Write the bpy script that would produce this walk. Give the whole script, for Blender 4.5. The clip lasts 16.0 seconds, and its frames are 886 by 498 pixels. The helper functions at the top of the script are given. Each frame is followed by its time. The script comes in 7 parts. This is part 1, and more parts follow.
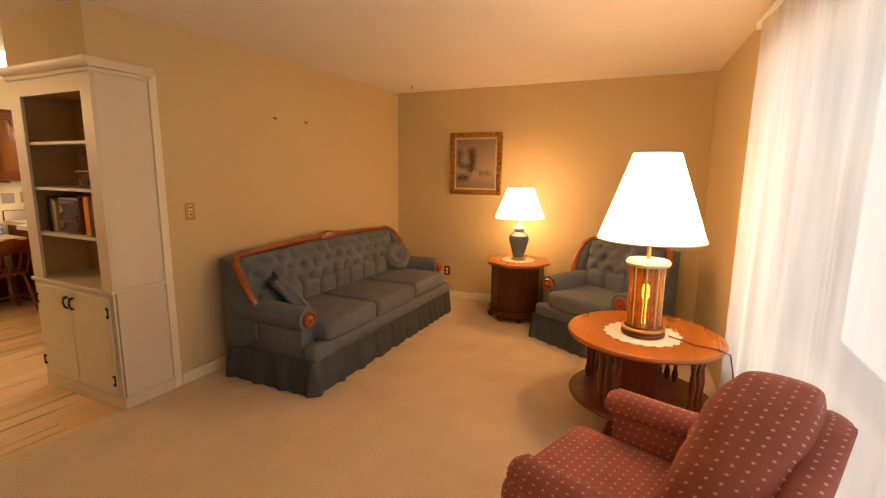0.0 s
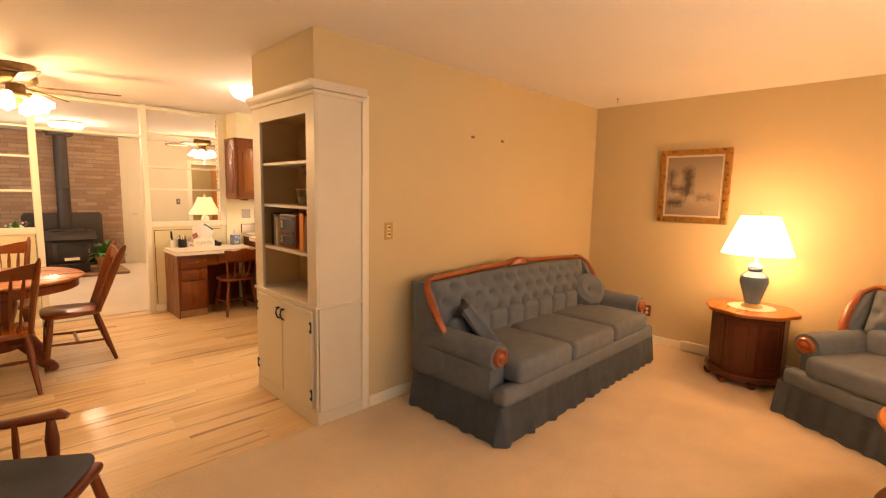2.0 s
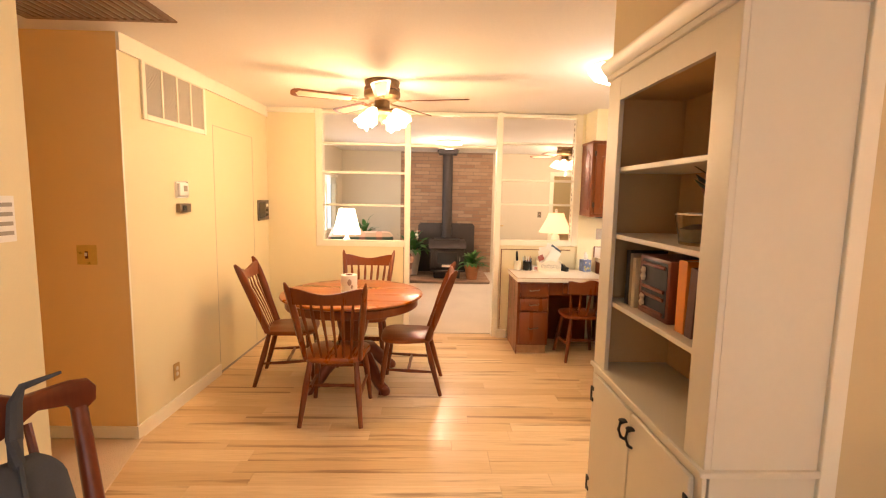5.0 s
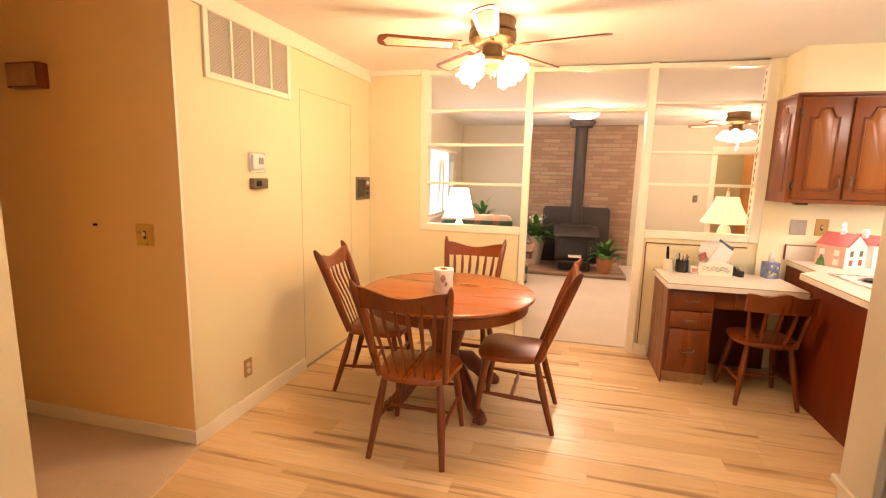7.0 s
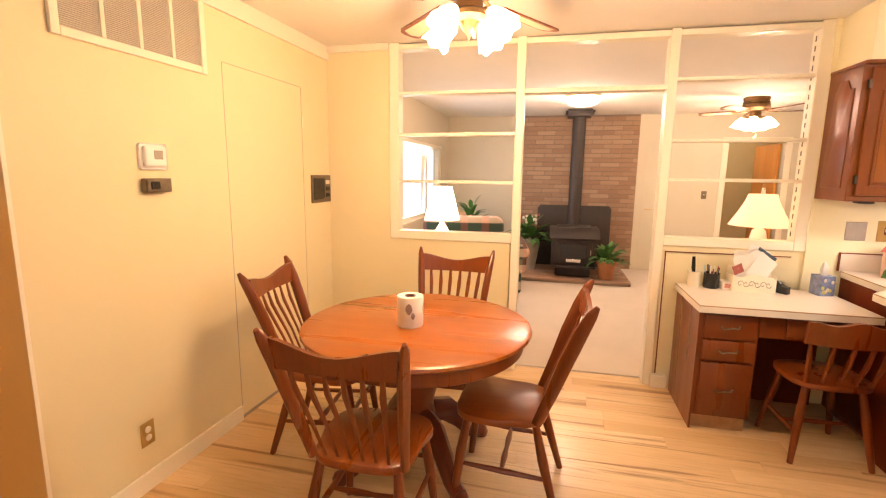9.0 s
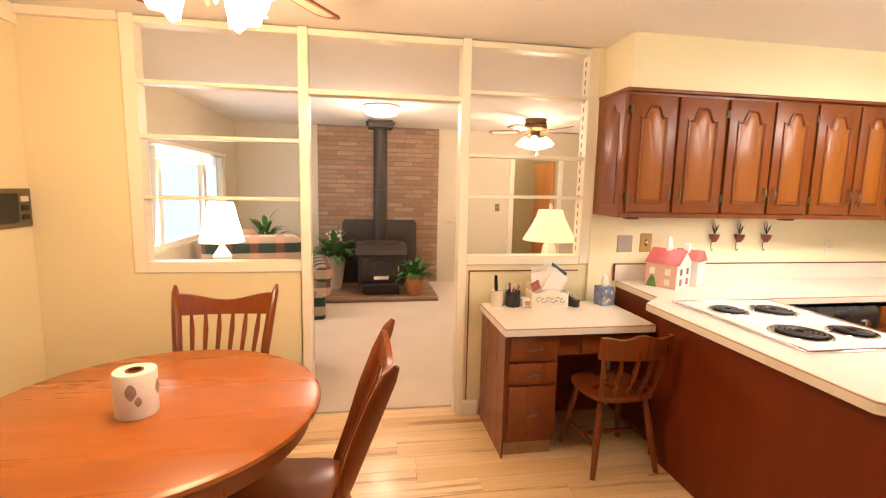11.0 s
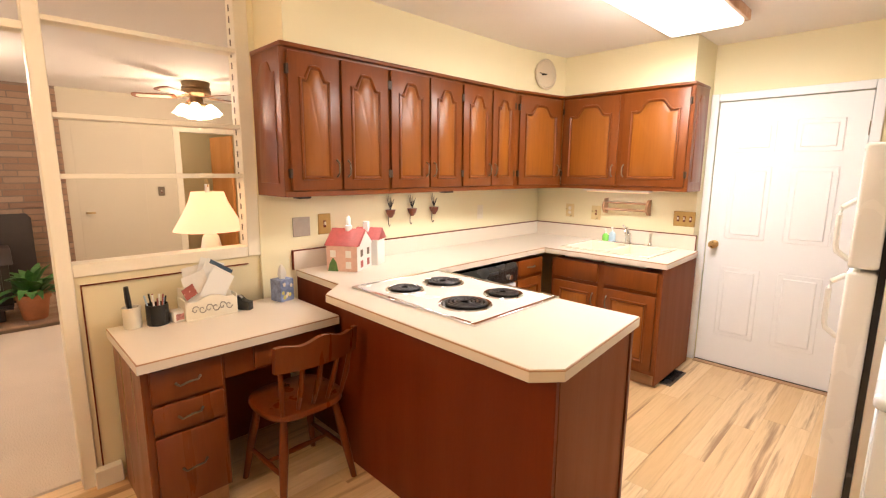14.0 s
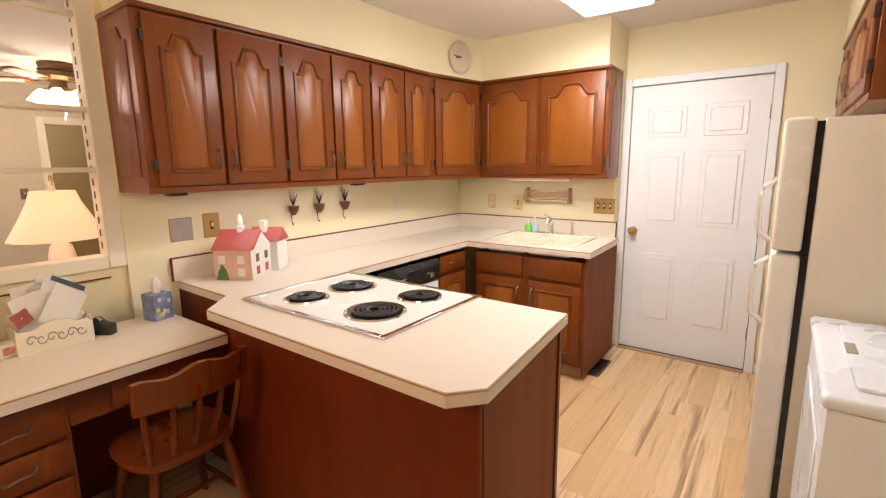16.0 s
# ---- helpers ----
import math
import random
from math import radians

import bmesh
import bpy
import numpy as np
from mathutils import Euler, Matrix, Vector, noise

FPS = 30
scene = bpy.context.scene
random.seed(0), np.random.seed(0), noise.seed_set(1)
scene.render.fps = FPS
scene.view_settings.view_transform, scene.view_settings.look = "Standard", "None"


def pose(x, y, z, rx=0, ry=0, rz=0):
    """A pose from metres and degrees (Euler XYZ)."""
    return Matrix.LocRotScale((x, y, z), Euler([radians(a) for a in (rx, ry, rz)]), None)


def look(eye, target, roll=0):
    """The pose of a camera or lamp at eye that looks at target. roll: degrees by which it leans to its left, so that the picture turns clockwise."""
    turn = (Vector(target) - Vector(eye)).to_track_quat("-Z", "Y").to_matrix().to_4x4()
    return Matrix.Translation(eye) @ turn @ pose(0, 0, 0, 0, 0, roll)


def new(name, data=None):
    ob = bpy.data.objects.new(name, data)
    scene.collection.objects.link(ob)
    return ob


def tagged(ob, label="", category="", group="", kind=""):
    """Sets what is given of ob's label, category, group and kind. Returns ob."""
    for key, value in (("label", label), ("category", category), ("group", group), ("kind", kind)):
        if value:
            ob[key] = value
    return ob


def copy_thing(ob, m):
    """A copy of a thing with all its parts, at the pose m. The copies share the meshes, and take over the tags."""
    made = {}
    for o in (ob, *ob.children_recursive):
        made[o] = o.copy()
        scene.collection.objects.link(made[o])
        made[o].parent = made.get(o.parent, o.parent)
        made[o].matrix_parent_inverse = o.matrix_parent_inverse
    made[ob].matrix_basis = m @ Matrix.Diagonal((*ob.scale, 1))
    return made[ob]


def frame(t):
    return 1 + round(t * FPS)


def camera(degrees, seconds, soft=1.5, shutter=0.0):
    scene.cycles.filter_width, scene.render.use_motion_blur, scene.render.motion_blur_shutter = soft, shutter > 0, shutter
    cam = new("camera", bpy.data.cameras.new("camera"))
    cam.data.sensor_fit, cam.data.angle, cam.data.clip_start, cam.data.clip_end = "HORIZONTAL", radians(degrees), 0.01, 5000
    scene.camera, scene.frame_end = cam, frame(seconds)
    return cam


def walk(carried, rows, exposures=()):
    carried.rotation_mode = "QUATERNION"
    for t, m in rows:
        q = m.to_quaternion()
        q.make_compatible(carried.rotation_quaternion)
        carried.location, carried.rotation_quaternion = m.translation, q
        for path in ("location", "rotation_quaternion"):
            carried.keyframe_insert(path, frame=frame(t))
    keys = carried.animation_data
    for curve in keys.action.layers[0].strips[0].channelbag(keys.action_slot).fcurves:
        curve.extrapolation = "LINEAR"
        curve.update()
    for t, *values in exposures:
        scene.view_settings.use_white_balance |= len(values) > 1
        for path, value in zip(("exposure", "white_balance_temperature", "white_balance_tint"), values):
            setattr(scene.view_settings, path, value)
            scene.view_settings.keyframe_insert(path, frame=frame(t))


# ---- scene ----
cam = camera(87.2, 16.0, 1.2)
PATH = [
    (0, (0.334, 0.104, 1.532), (-0.506, 1.889, 1.202), 0.6),
    (0.5, (0.27, 0.173, 1.518), (-0.672, 1.911, 1.212), 0.6),
    (1, (0.177, 0.224, 1.508), (-0.908, 1.882, 1.231), 0.8),
    (1.5, (0.042, 0.258, 1.494), (-1.203, 1.804, 1.25), 1.1),
    (2, (-0.104, 0.315, 1.504), (-1.52, 1.707, 1.266), 1.2),
    (2.5, (-0.306, 0.434, 1.505), (-1.894, 1.628, 1.27), 1.2),
    (3, (-0.519, 0.529, 1.507), (-2.267, 1.474, 1.287), 1.3),
    (3.5, (-0.775, 0.631, 1.52), (-2.635, 1.335, 1.308), 1.6),
    (4, (-1.012, 0.713, 1.517), (-2.942, 1.199, 1.322), 1.7),
    (4.5, (-1.225, 0.805, 1.543), (-3.196, 1.074, 1.335), 1.5),
    (5, (-1.432, 0.944, 1.553), (-3.419, 1.003, 1.328), 1.1),
    (5.2, (-1.518, 0.974, 1.546), (-3.505, 0.966, 1.318), 1.3),
    (7.5, (-2.472, 1.019, 1.505), (-4.364, 0.459, 1.178), 1.1),
    (8, (-2.668, 0.964, 1.496), (-4.548, 0.366, 1.168), 1.0),
    (10.5, (-3.449, 1.004, 1.532), (-5.425, 1.113, 1.244), 0.8),
    (11, (-3.535, 1.06, 1.535), (-5.49, 1.389, 1.271), 1.2),
    (11.5, (-3.628, 1.146, 1.546), (-5.529, 1.715, 1.298), 0.9),
    (12, (-3.733, 1.215, 1.551), (-5.547, 2.021, 1.308), 0.5),
    (12.5, (-3.775, 1.306, 1.539), (-5.491, 2.3, 1.285), 0.3),
    (13, (-3.817, 1.362, 1.534), (-5.418, 2.525, 1.245), 0.2),
    (13.5, (-3.85, 1.406, 1.525), (-5.346, 2.696, 1.209), 0.4),
    (14, (-3.876, 1.455, 1.519), (-5.274, 2.846, 1.185), 0.4),
    (14.5, (-3.888, 1.502, 1.519), (-5.209, 2.965, 1.18), 0.1),
    (15, (-3.912, 1.554, 1.503), (-5.17, 3.071, 1.164), -0.3),
    (15.5, (-3.951, 1.628, 1.486), (-5.153, 3.188, 1.136), -0.5),
    (16, (-3.997, 1.714, 1.484), (-5.162, 3.3, 1.128), -0.7),
]
walk(cam, [(t, look(eye, target, roll)) for t, eye, target, roll in PATH],
     [(0, -0.62, 8300, 13), (0.5, -0.60, 8400, 14), (1.0, -0.49, 8500, 14), (1.5, -0.31, 8400, 14), (2.5, 0.14, 7700, 13), (3.5, 0.18, 7200, 13), (5, 0.13, 6800, 12), (8, 0.15, 6900, 16), (10.5, 0.05, 6500, 12), (12.5, -0.04, 6300, 10), (13.5, -0.08, 6200, 10), (14.5, -0.36, 6100, 10), (16, -0.57, 5900, 10)])

# world: soft daylight outside
world = bpy.data.worlds.new("daylight")
scene.world = world
world.use_nodes = True
wn = world.node_tree
sky = wn.nodes.new("ShaderNodeTexSky")
sky.sky_type, sky.sun_disc = "NISHITA", False
sky.sun_elevation, sky.sun_rotation = radians(40), radians(100)
wn.links.new(sky.outputs[0], wn.nodes["Background"].inputs[0])
wn.nodes["Background"].inputs[1].default_value = 0.12


def lamp(name, kind, where, energy, color, size=0.1, target=None, size_y=None):
    data = bpy.data.lights.new(name, kind)
    data.energy, data.color = energy, color
    if kind == "AREA":
        data.size = size
        if size_y:
            data.shape, data.size_y = "RECTANGLE", size_y
    elif kind == "POINT":
        data.shadow_soft_size = size
    ob = new(name, data)
    ob.matrix_world = look(where, target) if target else Matrix.Translation(where)
    return ob


WARM = (1.0, 0.49, 0.20)
SOFT = (1.0, 0.62, 0.33)
COOL = (1.0, 0.88, 0.78)
ROSE = (1.0, 0.70, 0.50)
DAY = (0.95, 0.94, 1.0)
sun = bpy.data.lights.new("sun", "SUN")
sun.energy, sun.angle, sun.color = 1.2, radians(12), (1.0, 0.95, 0.88)
new("sun", sun).matrix_world = look((10, 3, 9), (0, 2, 0))
lamp("fan_light", "POINT", (-5.26, 0.55, 2.02), 71, SOFT, 0.20)
lamp("kitchen_light", "AREA", (-4.90, 4.1, 2.33), 48, COOL, 0.40, (-4.90, 4.1, 0), 1.25)
lamp("kitchen_light_sides", "POINT", (-4.90, 4.1, 2.25), 26, COOL, 0.20)
lamp("table_lamp_light", "POINT", (0.285, 2.94, 1.38), 31, WARM, 0.13)
lamp("corner_lamp_light", "POINT", (-1.0, 4.80, 1.20), 32, WARM, 0.10)
lamp("column_light", "POINT", (0.285, 2.94, 0.84), 1.2, WARM, 0.02)
lamp("desk_lamp_light", "POINT", (-6.80, 2.41, 1.29), 2.6, WARM, 0.05)
lamp("family_lamp_light", "POINT", (-7.95, -0.21, 1.22), 10, SOFT, 0.05)
lamp("family_dome_light", "POINT", (-8.99, 1.24, 2.22), 40, ROSE, 0.1)
lamp("kitchen_dome_light", "POINT", (-4.65, 2.19, 2.28), 9, COOL, 0.12)
# no fixture in the passage: unseen lamp added to brighten its walls
lamp("passage_fill_light", "POINT", (-11.6, 3.55, 2.2), 8, COOL, 0.1)
lamp("family_fan_light", "POINT", (-9.45, 3.24, 1.95), 52, ROSE, 0.1)
lamp("sink_strip_light", "AREA", (-5.575, 5.12, 1.352), 2.0, COOL, 0.5, (-5.575, 5.12, 0), 0.05)
# no strip fixture along this counter: added fill for the wall under the cabinets
lamp("counter_fill_light", "AREA", (-6.25, 3.4, 1.352), 3.0, COOL, 0.05, (-6.25, 3.4, 0), 1.3)
lamp("living_window_light", "AREA", (1.06, 1.5, 1.3), 12, DAY, 3.4, (-3, 1.3, 1.2), 1.8)
lamp("family_window_light", "AREA", (-9.0, -0.86, 1.4), 26, DAY, 1.6, (-9.0, 2, 1.2), 0.95)


# ---- materials ----
def shader(name):
    m = bpy.data.materials.new(name)
    m.use_nodes = True
    t = m.node_tree
    return m, t, t.nodes["Principled BSDF"]


def node(t, kind, **inputs):
    n = t.nodes.new("ShaderNode" + kind)
    for k, v in inputs.items():
        n.inputs[k.replace("_", " ")].default_value = v
    return n


def mix_colors(t, fac, a, b):
    n = t.nodes.new("ShaderNodeMix")
    n.data_type = "RGBA"
    for socket, v in ((n.inputs[0], fac), (n.inputs[6], a), (n.inputs[7], b)):
        if isinstance(v, (int, float)):
            socket.default_value = v
        elif isinstance(v, tuple):
            socket.default_value = (*v[:3], 1)
        else:
            t.links.new(v, socket)
    return n.outputs[2]


def remap(t, value, lo, hi, a=0.0, b=1.0):
    n = t.nodes.new("ShaderNodeMapRange")
    t.links.new(value, n.inputs[0])
    for i, v in enumerate((lo, hi, a, b)):
        n.inputs[i + 1].default_value = v
    return n.outputs[0]


def coords(t, stretch=(1, 1, 1), shift=False):
    c = t.nodes.new("ShaderNodeTexCoord")
    mp = t.nodes.new("ShaderNodeMapping")
    mp.inputs["Scale"].default_value = stretch
    t.links.new(c.outputs["Object"], mp.inputs["Vector"])
    if shift:
        info = t.nodes.new("ShaderNodeObjectInfo")
        mul = t.nodes.new("ShaderNodeMath")
        mul.operation = "MULTIPLY"
        mul.inputs[1].default_value = 37.0
        t.links.new(info.outputs["Random"], mul.inputs[0])
        t.links.new(mul.outputs[0], mp.inputs["Location"])
    return mp.outputs[0]


def noise_tex(t, vec, scale, detail=3.0, rough=0.55):
    n = node(t, "TexNoise", Scale=scale, Detail=detail, Roughness=rough)
    t.links.new(vec, n.inputs["Vector"])
    return n.outputs["Fac"]


def bump(t, b, height, strength, distance=0.01):
    n = node(t, "Bump", Strength=strength, Distance=distance)
    t.links.new(height, n.inputs["Height"])
    t.links.new(n.outputs[0], b.inputs["Normal"])


def shade(c, k):
    return tuple(min(1, v * k) for v in c)


def plain(name, col, rough=0.5, metal=0.0, var=0.12, scale=3.0, fine=90.0, relief=0.08, coat=0.0, depth=0.004):
    m, t, b = shader(name)
    v = coords(t)
    big, small = noise_tex(t, v, scale), noise_tex(t, v, fine)
    c1 = mix_colors(t, remap(t, big, 0.3, 0.7), shade(col, 1 - var), shade(col, 1 + var))
    c2 = mix_colors(t, remap(t, small, 0.35, 0.65, 0, 0.5), c1, shade(col, 1 - 0.7 * var))
    t.links.new(c2, b.inputs["Base Color"])
    t.links.new(remap(t, big, 0.3, 0.7, max(0, rough - 0.06), min(1, rough + 0.08)), b.inputs["Roughness"])
    b.inputs["Metallic"].default_value = metal
    b.inputs["Coat Weight"].default_value = coat
    if relief:
        bump(t, b, small, relief, depth)
    return m


def wood(name, col, dark, rough=0.35, axis=2, grain=10.0, coat=0.25, contrast=1.0, gloss=0.35):
    m, t, b = shader(name)
    stretch = [1.0, 1.0, 1.0]
    stretch[axis] = 0.07
    v = coords(t, tuple(stretch), True)
    rings = noise_tex(t, v, grain, 5.0, 0.6)
    fine = noise_tex(t, v, grain * 11, 2.0)
    base = mix_colors(t, remap(t, rings, 0.35, 0.68, 0, contrast), col, dark)
    base = mix_colors(t, remap(t, fine, 0.45, 0.7, 0, 0.35), base, dark)
    t.links.new(base, b.inputs["Base Color"])
    t.links.new(remap(t, rings, 0.3, 0.7, rough - 0.06, rough + 0.1), b.inputs["Roughness"])
    b.inputs["Coat Weight"].default_value, b.inputs["Coat Roughness"].default_value = coat, 0.2
    b.inputs["Specular IOR Level"].default_value = gloss
    bump(t, b, fine, 0.06, 0.002)
    return m


def glow(name, col, strength, rough=0.5, body=(0.8, 0.8, 0.78)):
    m, t, b = shader(name)
    b.inputs["Base Color"].default_value = (*body, 1)
    b.inputs["Emission Color"].default_value = (*col, 1)
    b.inputs["Emission Strength"].default_value = strength
    b.inputs["Roughness"].default_value = rough
    return m


def cloth_sheer(name, col, through_weight, rough=0.9):
    m, t, b = shader(name)
    tr = t.nodes.new("ShaderNodeBsdfTranslucent")
    tr.inputs[0].default_value = (*col, 1)
    mx = t.nodes.new("ShaderNodeMixShader")
    mx.inputs[0].default_value = through_weight
    b.inputs["Base Color"].default_value = (*col, 1)
    b.inputs["Roughness"].default_value = rough
    t.links.new(b.outputs[0], mx.inputs[1])
    t.links.new(tr.outputs[0], mx.inputs[2])
    gap = t.nodes.new("ShaderNodeBsdfTransparent")
    weave = t.nodes.new("ShaderNodeMixShader")
    t.links.new(remap(t, noise_tex(t, coords(t, (1, 1, 0.2)), 5.0, 2), 0.35, 0.65, 0.16, 0.36), weave.inputs[0])
    t.links.new(mx.outputs[0], weave.inputs[1])
    t.links.new(gap.outputs[0], weave.inputs[2])
    t.links.new(weave.outputs[0], t.nodes["Material Output"].inputs[0])
    return m


M_TAN = plain("tan wall paint", (0.60, 0.475, 0.275), 0.65, var=0.05, scale=0.8, fine=160, relief=0.12, depth=0.002)
M_CREAM = plain("cream wall paint", (0.725, 0.635, 0.405), 0.6, var=0.04, scale=0.8, fine=160, relief=0.12, depth=0.002)
M_YELLOW = plain("pale yellow wall paint", (0.80, 0.73, 0.49), 0.6, var=0.04, scale=0.8, fine=160, relief=0.1, depth=0.002)
# ochre made lighter and warmer in place of the hall's own light
M_HALL = plain("ochre paint lightened for hall light", (0.86, 0.60, 0.26), 0.6, var=0.05, scale=0.8, fine=160, relief=0.1, depth=0.002)
M_OLIVE = plain("olive ochre passage paint", (0.60, 0.47, 0.24), 0.65, var=0.04, scale=0.8, fine=160, relief=0.1, depth=0.002)
M_BEIGE = plain("beige family room paint", (0.60, 0.54, 0.42), 0.7, var=0.04, scale=0.8, fine=160, relief=0.1, depth=0.002)
M_CEIL = plain("textured ceiling paint", (0.80, 0.76, 0.70), 0.85, var=0.03, scale=1.0, fine=70, relief=0.35, depth=0.004)
M_TRIM = plain("cream gloss trim paint", (0.80, 0.74, 0.60), 0.38, var=0.03, fine=60, relief=0.04)
M_CASE = plain("ivory cabinet paint", (0.66, 0.605, 0.49), 0.4, var=0.03, fine=50, relief=0.05)
M_WHITE = plain("white door paint", (0.80, 0.81, 0.83), 0.4, var=0.02, fine=60, relief=0.04)
M_APPL = plain("white enamel", (0.79, 0.84, 0.91), 0.25, var=0.02, relief=0.02)
M_TAUPE = wood("taupe laminate end panel", (0.215, 0.066, 0.022), (0.190, 0.056, 0.018), 0.6, 2, 8, 0.0, 0.6, 0.2)
M_DOORW = plain("warm white enamel", (0.85, 0.83, 0.78), 0.28, var=0.02, relief=0.02)
M_COOK = plain("cream white cooktop enamel", (0.82, 0.80, 0.75), 0.22, var=0.02, relief=0.02)
M_FRIDGE = plain("almond textured enamel", (0.76, 0.71, 0.61), 0.35, var=0.02, fine=220, relief=0.12)
M_CARPET = plain("beige cut pile carpet", (0.72, 0.56, 0.39), 0.97, var=0.10, scale=2.2, fine=120, relief=0.9, depth=0.012)
M_CARPET2 = plain("pale pink beige carpet", (0.66, 0.57, 0.48), 0.97, var=0.06, scale=2.0, fine=120, relief=0.7, depth=0.01)
M_SUB = plain("dark floor joint", (0.30, 0.19, 0.10), 0.8)
M_LAMINATE = plain("cream counter laminate", (0.72, 0.645, 0.545), 0.36, var=0.02, scale=1.3, fine=320, relief=0)
M_EDGE = wood("oak counter edge", (0.50, 0.30, 0.16), (0.34, 0.18, 0.09), 0.4, 0)
M_CHERRY = wood("cherry cabinet wood", (0.205, 0.054, 0.007), (0.14, 0.033, 0.0045), 0.34, 2, 9, 0.16, 0.7)
M_CHERRYP = wood("cherry door panel", (0.30, 0.098, 0.0115), (0.21, 0.062, 0.007), 0.34, 2, 6, 0.16, 0.6)
M_PENIN = wood("red brown panel", (0.155, 0.026, 0.004), (0.125, 0.020, 0.003), 0.45, 2, 7, 0.0, 0.5, 0.22)
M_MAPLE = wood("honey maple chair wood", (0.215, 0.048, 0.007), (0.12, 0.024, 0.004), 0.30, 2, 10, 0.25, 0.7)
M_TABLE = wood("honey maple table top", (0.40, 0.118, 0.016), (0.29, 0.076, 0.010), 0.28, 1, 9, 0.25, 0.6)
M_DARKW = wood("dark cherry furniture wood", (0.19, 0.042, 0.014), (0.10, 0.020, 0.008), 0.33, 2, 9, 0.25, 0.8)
M_DESKW = wood("dark cherry desk wood", (0.180, 0.040, 0.006), (0.130, 0.026, 0.004), 0.30, 2, 9, 0.25, 0.5)
M_BLUE = plain("slate blue upholstery", (0.128, 0.148, 0.172), 0.9, var=0.16, scale=14, fine=260, relief=0.35, depth=0.003)
M_GREY = plain("charcoal cushion cloth", (0.075, 0.080, 0.092), 0.92, var=0.14, scale=9, fine=260, relief=0.3, depth=0.003)
M_BRASS = plain("antique brass", (0.62, 0.44, 0.20), 0.32, 1.0, var=0.12, scale=20)
M_BRASSP = plain("lacquered brass plate", (0.50, 0.33, 0.11), 0.35, 0.4, var=0.1, scale=20)
M_BRASSY = plain("bright brass plate", (0.70, 0.47, 0.12), 0.3, 0.3, var=0.1, scale=20)
M_BRASSK = plain("pale brass plate", (0.72, 0.58, 0.30), 0.3, 0.3, var=0.1, scale=20)
M_BRONZE = plain("dark bronze hinge", (0.07, 0.045, 0.028), 0.5, 0.5, var=0.2, scale=30)
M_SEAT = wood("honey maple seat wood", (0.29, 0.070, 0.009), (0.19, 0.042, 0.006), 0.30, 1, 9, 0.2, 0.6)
M_LINING = plain("tan bookcase lining", (0.60, 0.38, 0.17), 0.6, var=0.05)
M_BLACKI = plain("black wrought iron", (0.02, 0.02, 0.02), 0.5, 0.4, var=0.2, scale=30)
M_BLACK = plain("black enamel", (0.018, 0.018, 0.018), 0.22, var=0.1)
M_STOVE = plain("matt black stove steel", (0.036, 0.026, 0.022), 0.5, 0.2, var=0.2, scale=12)
M_CHROME = plain("chrome", (0.75, 0.75, 0.76), 0.15, 1.0, var=0.04)
M_COIL = plain("dark heating coil", (0.05, 0.05, 0.055), 0.4, 0.7, var=0.1)
M_PEWTER = plain("aged pewter handle", (0.22, 0.18, 0.13), 0.4, 0.9, var=0.2, scale=40)
M_STEELP = plain("brushed steel plate", (0.42, 0.38, 0.33), 0.45, 0.5, var=0.08, scale=30)
M_IVORY = plain("ivory plastic", (0.78, 0.72, 0.58), 0.4, var=0.02, relief=0)
M_WPLASTIC = plain("white plastic", (0.80, 0.79, 0.75), 0.4, var=0.02, relief=0)
M_MORTAR = plain("grey mortar", (0.30, 0.22, 0.16), 0.9, var=0.1, fine=120, relief=0.4)
M_SHADE = glow("lit white lamp shade", (1.0, 0.84, 0.60), 3.0)
M_SHADEY = glow("lit yellow lamp shade", (1.0, 0.58, 0.33), 0.72, 0.5, (0.74, 0.60, 0.48))
M_GLOBE = glow("lit frosted glass", (1.0, 0.80, 0.50), 7.0)
M_FLUOR = glow("lit diffuser panel", (1.0, 0.95, 0.84), 4.0)
M_DOME = glow("lit glass dome", (1.0, 0.92, 0.80), 6.0)
M_SHEER = cloth_sheer("white sheer curtain", (0.86, 0.87, 0.90), 0.72)
M_SKYGLOW = glow("bright overcast outdoors", (0.82, 0.90, 1.0), 1.7)
M_YARDGLOW = glow("pale green and white overcast yard", (0.84, 0.93, 1.0), 0.9)


# ---- mesh helpers ----
def box(bm, x0, y0, z0, x1, y1, z1, bevel=0.0, seg=1):
    r = bmesh.ops.create_cube(bm, size=1.0)
    for v in r["verts"]:
        v.co = Vector(((x0 + x1) / 2 + v.co.x * (x1 - x0), (y0 + y1) / 2 + v.co.y * (y1 - y0), (z0 + z1) / 2 + v.co.z * (z1 - z0)))
    if bevel:
        edges = list({e for v in r["verts"] for e in v.link_edges})
        bmesh.ops.bevel(bm, geom=edges, offset=bevel, segments=seg, profile=0.5, affect="EDGES")
    return bm


def new_box(*a, **k):
    return box(bmesh.new(), *a, **k)


def ring_skin(bm, rings, closed=True, caps=True):
    rows = [[bm.verts.new(p) for p in ring] for ring in rings]
    n = len(rows[0])
    for a, b in zip(rows, rows[1:]):
        for i in range(n if closed else n - 1):
            j = (i + 1) % n
            bm.faces.new((a[i], a[j], b[j], b[i]))
    if caps and closed:
        bm.faces.new(list(reversed(rows[0])))
        bm.faces.new(rows[-1])
    return rows


def lathe(bm, profile, x=0.0, y=0.0, seg=20, sx=1.0, sy=1.0, caps=True):
    rings = [[Vector((x + sx * r * math.cos(2 * math.pi * i / seg), y + sy * r * math.sin(2 * math.pi * i / seg), z)) for i in range(seg)] for r, z in profile]
    ring_skin(bm, rings, True, caps)
    return bm


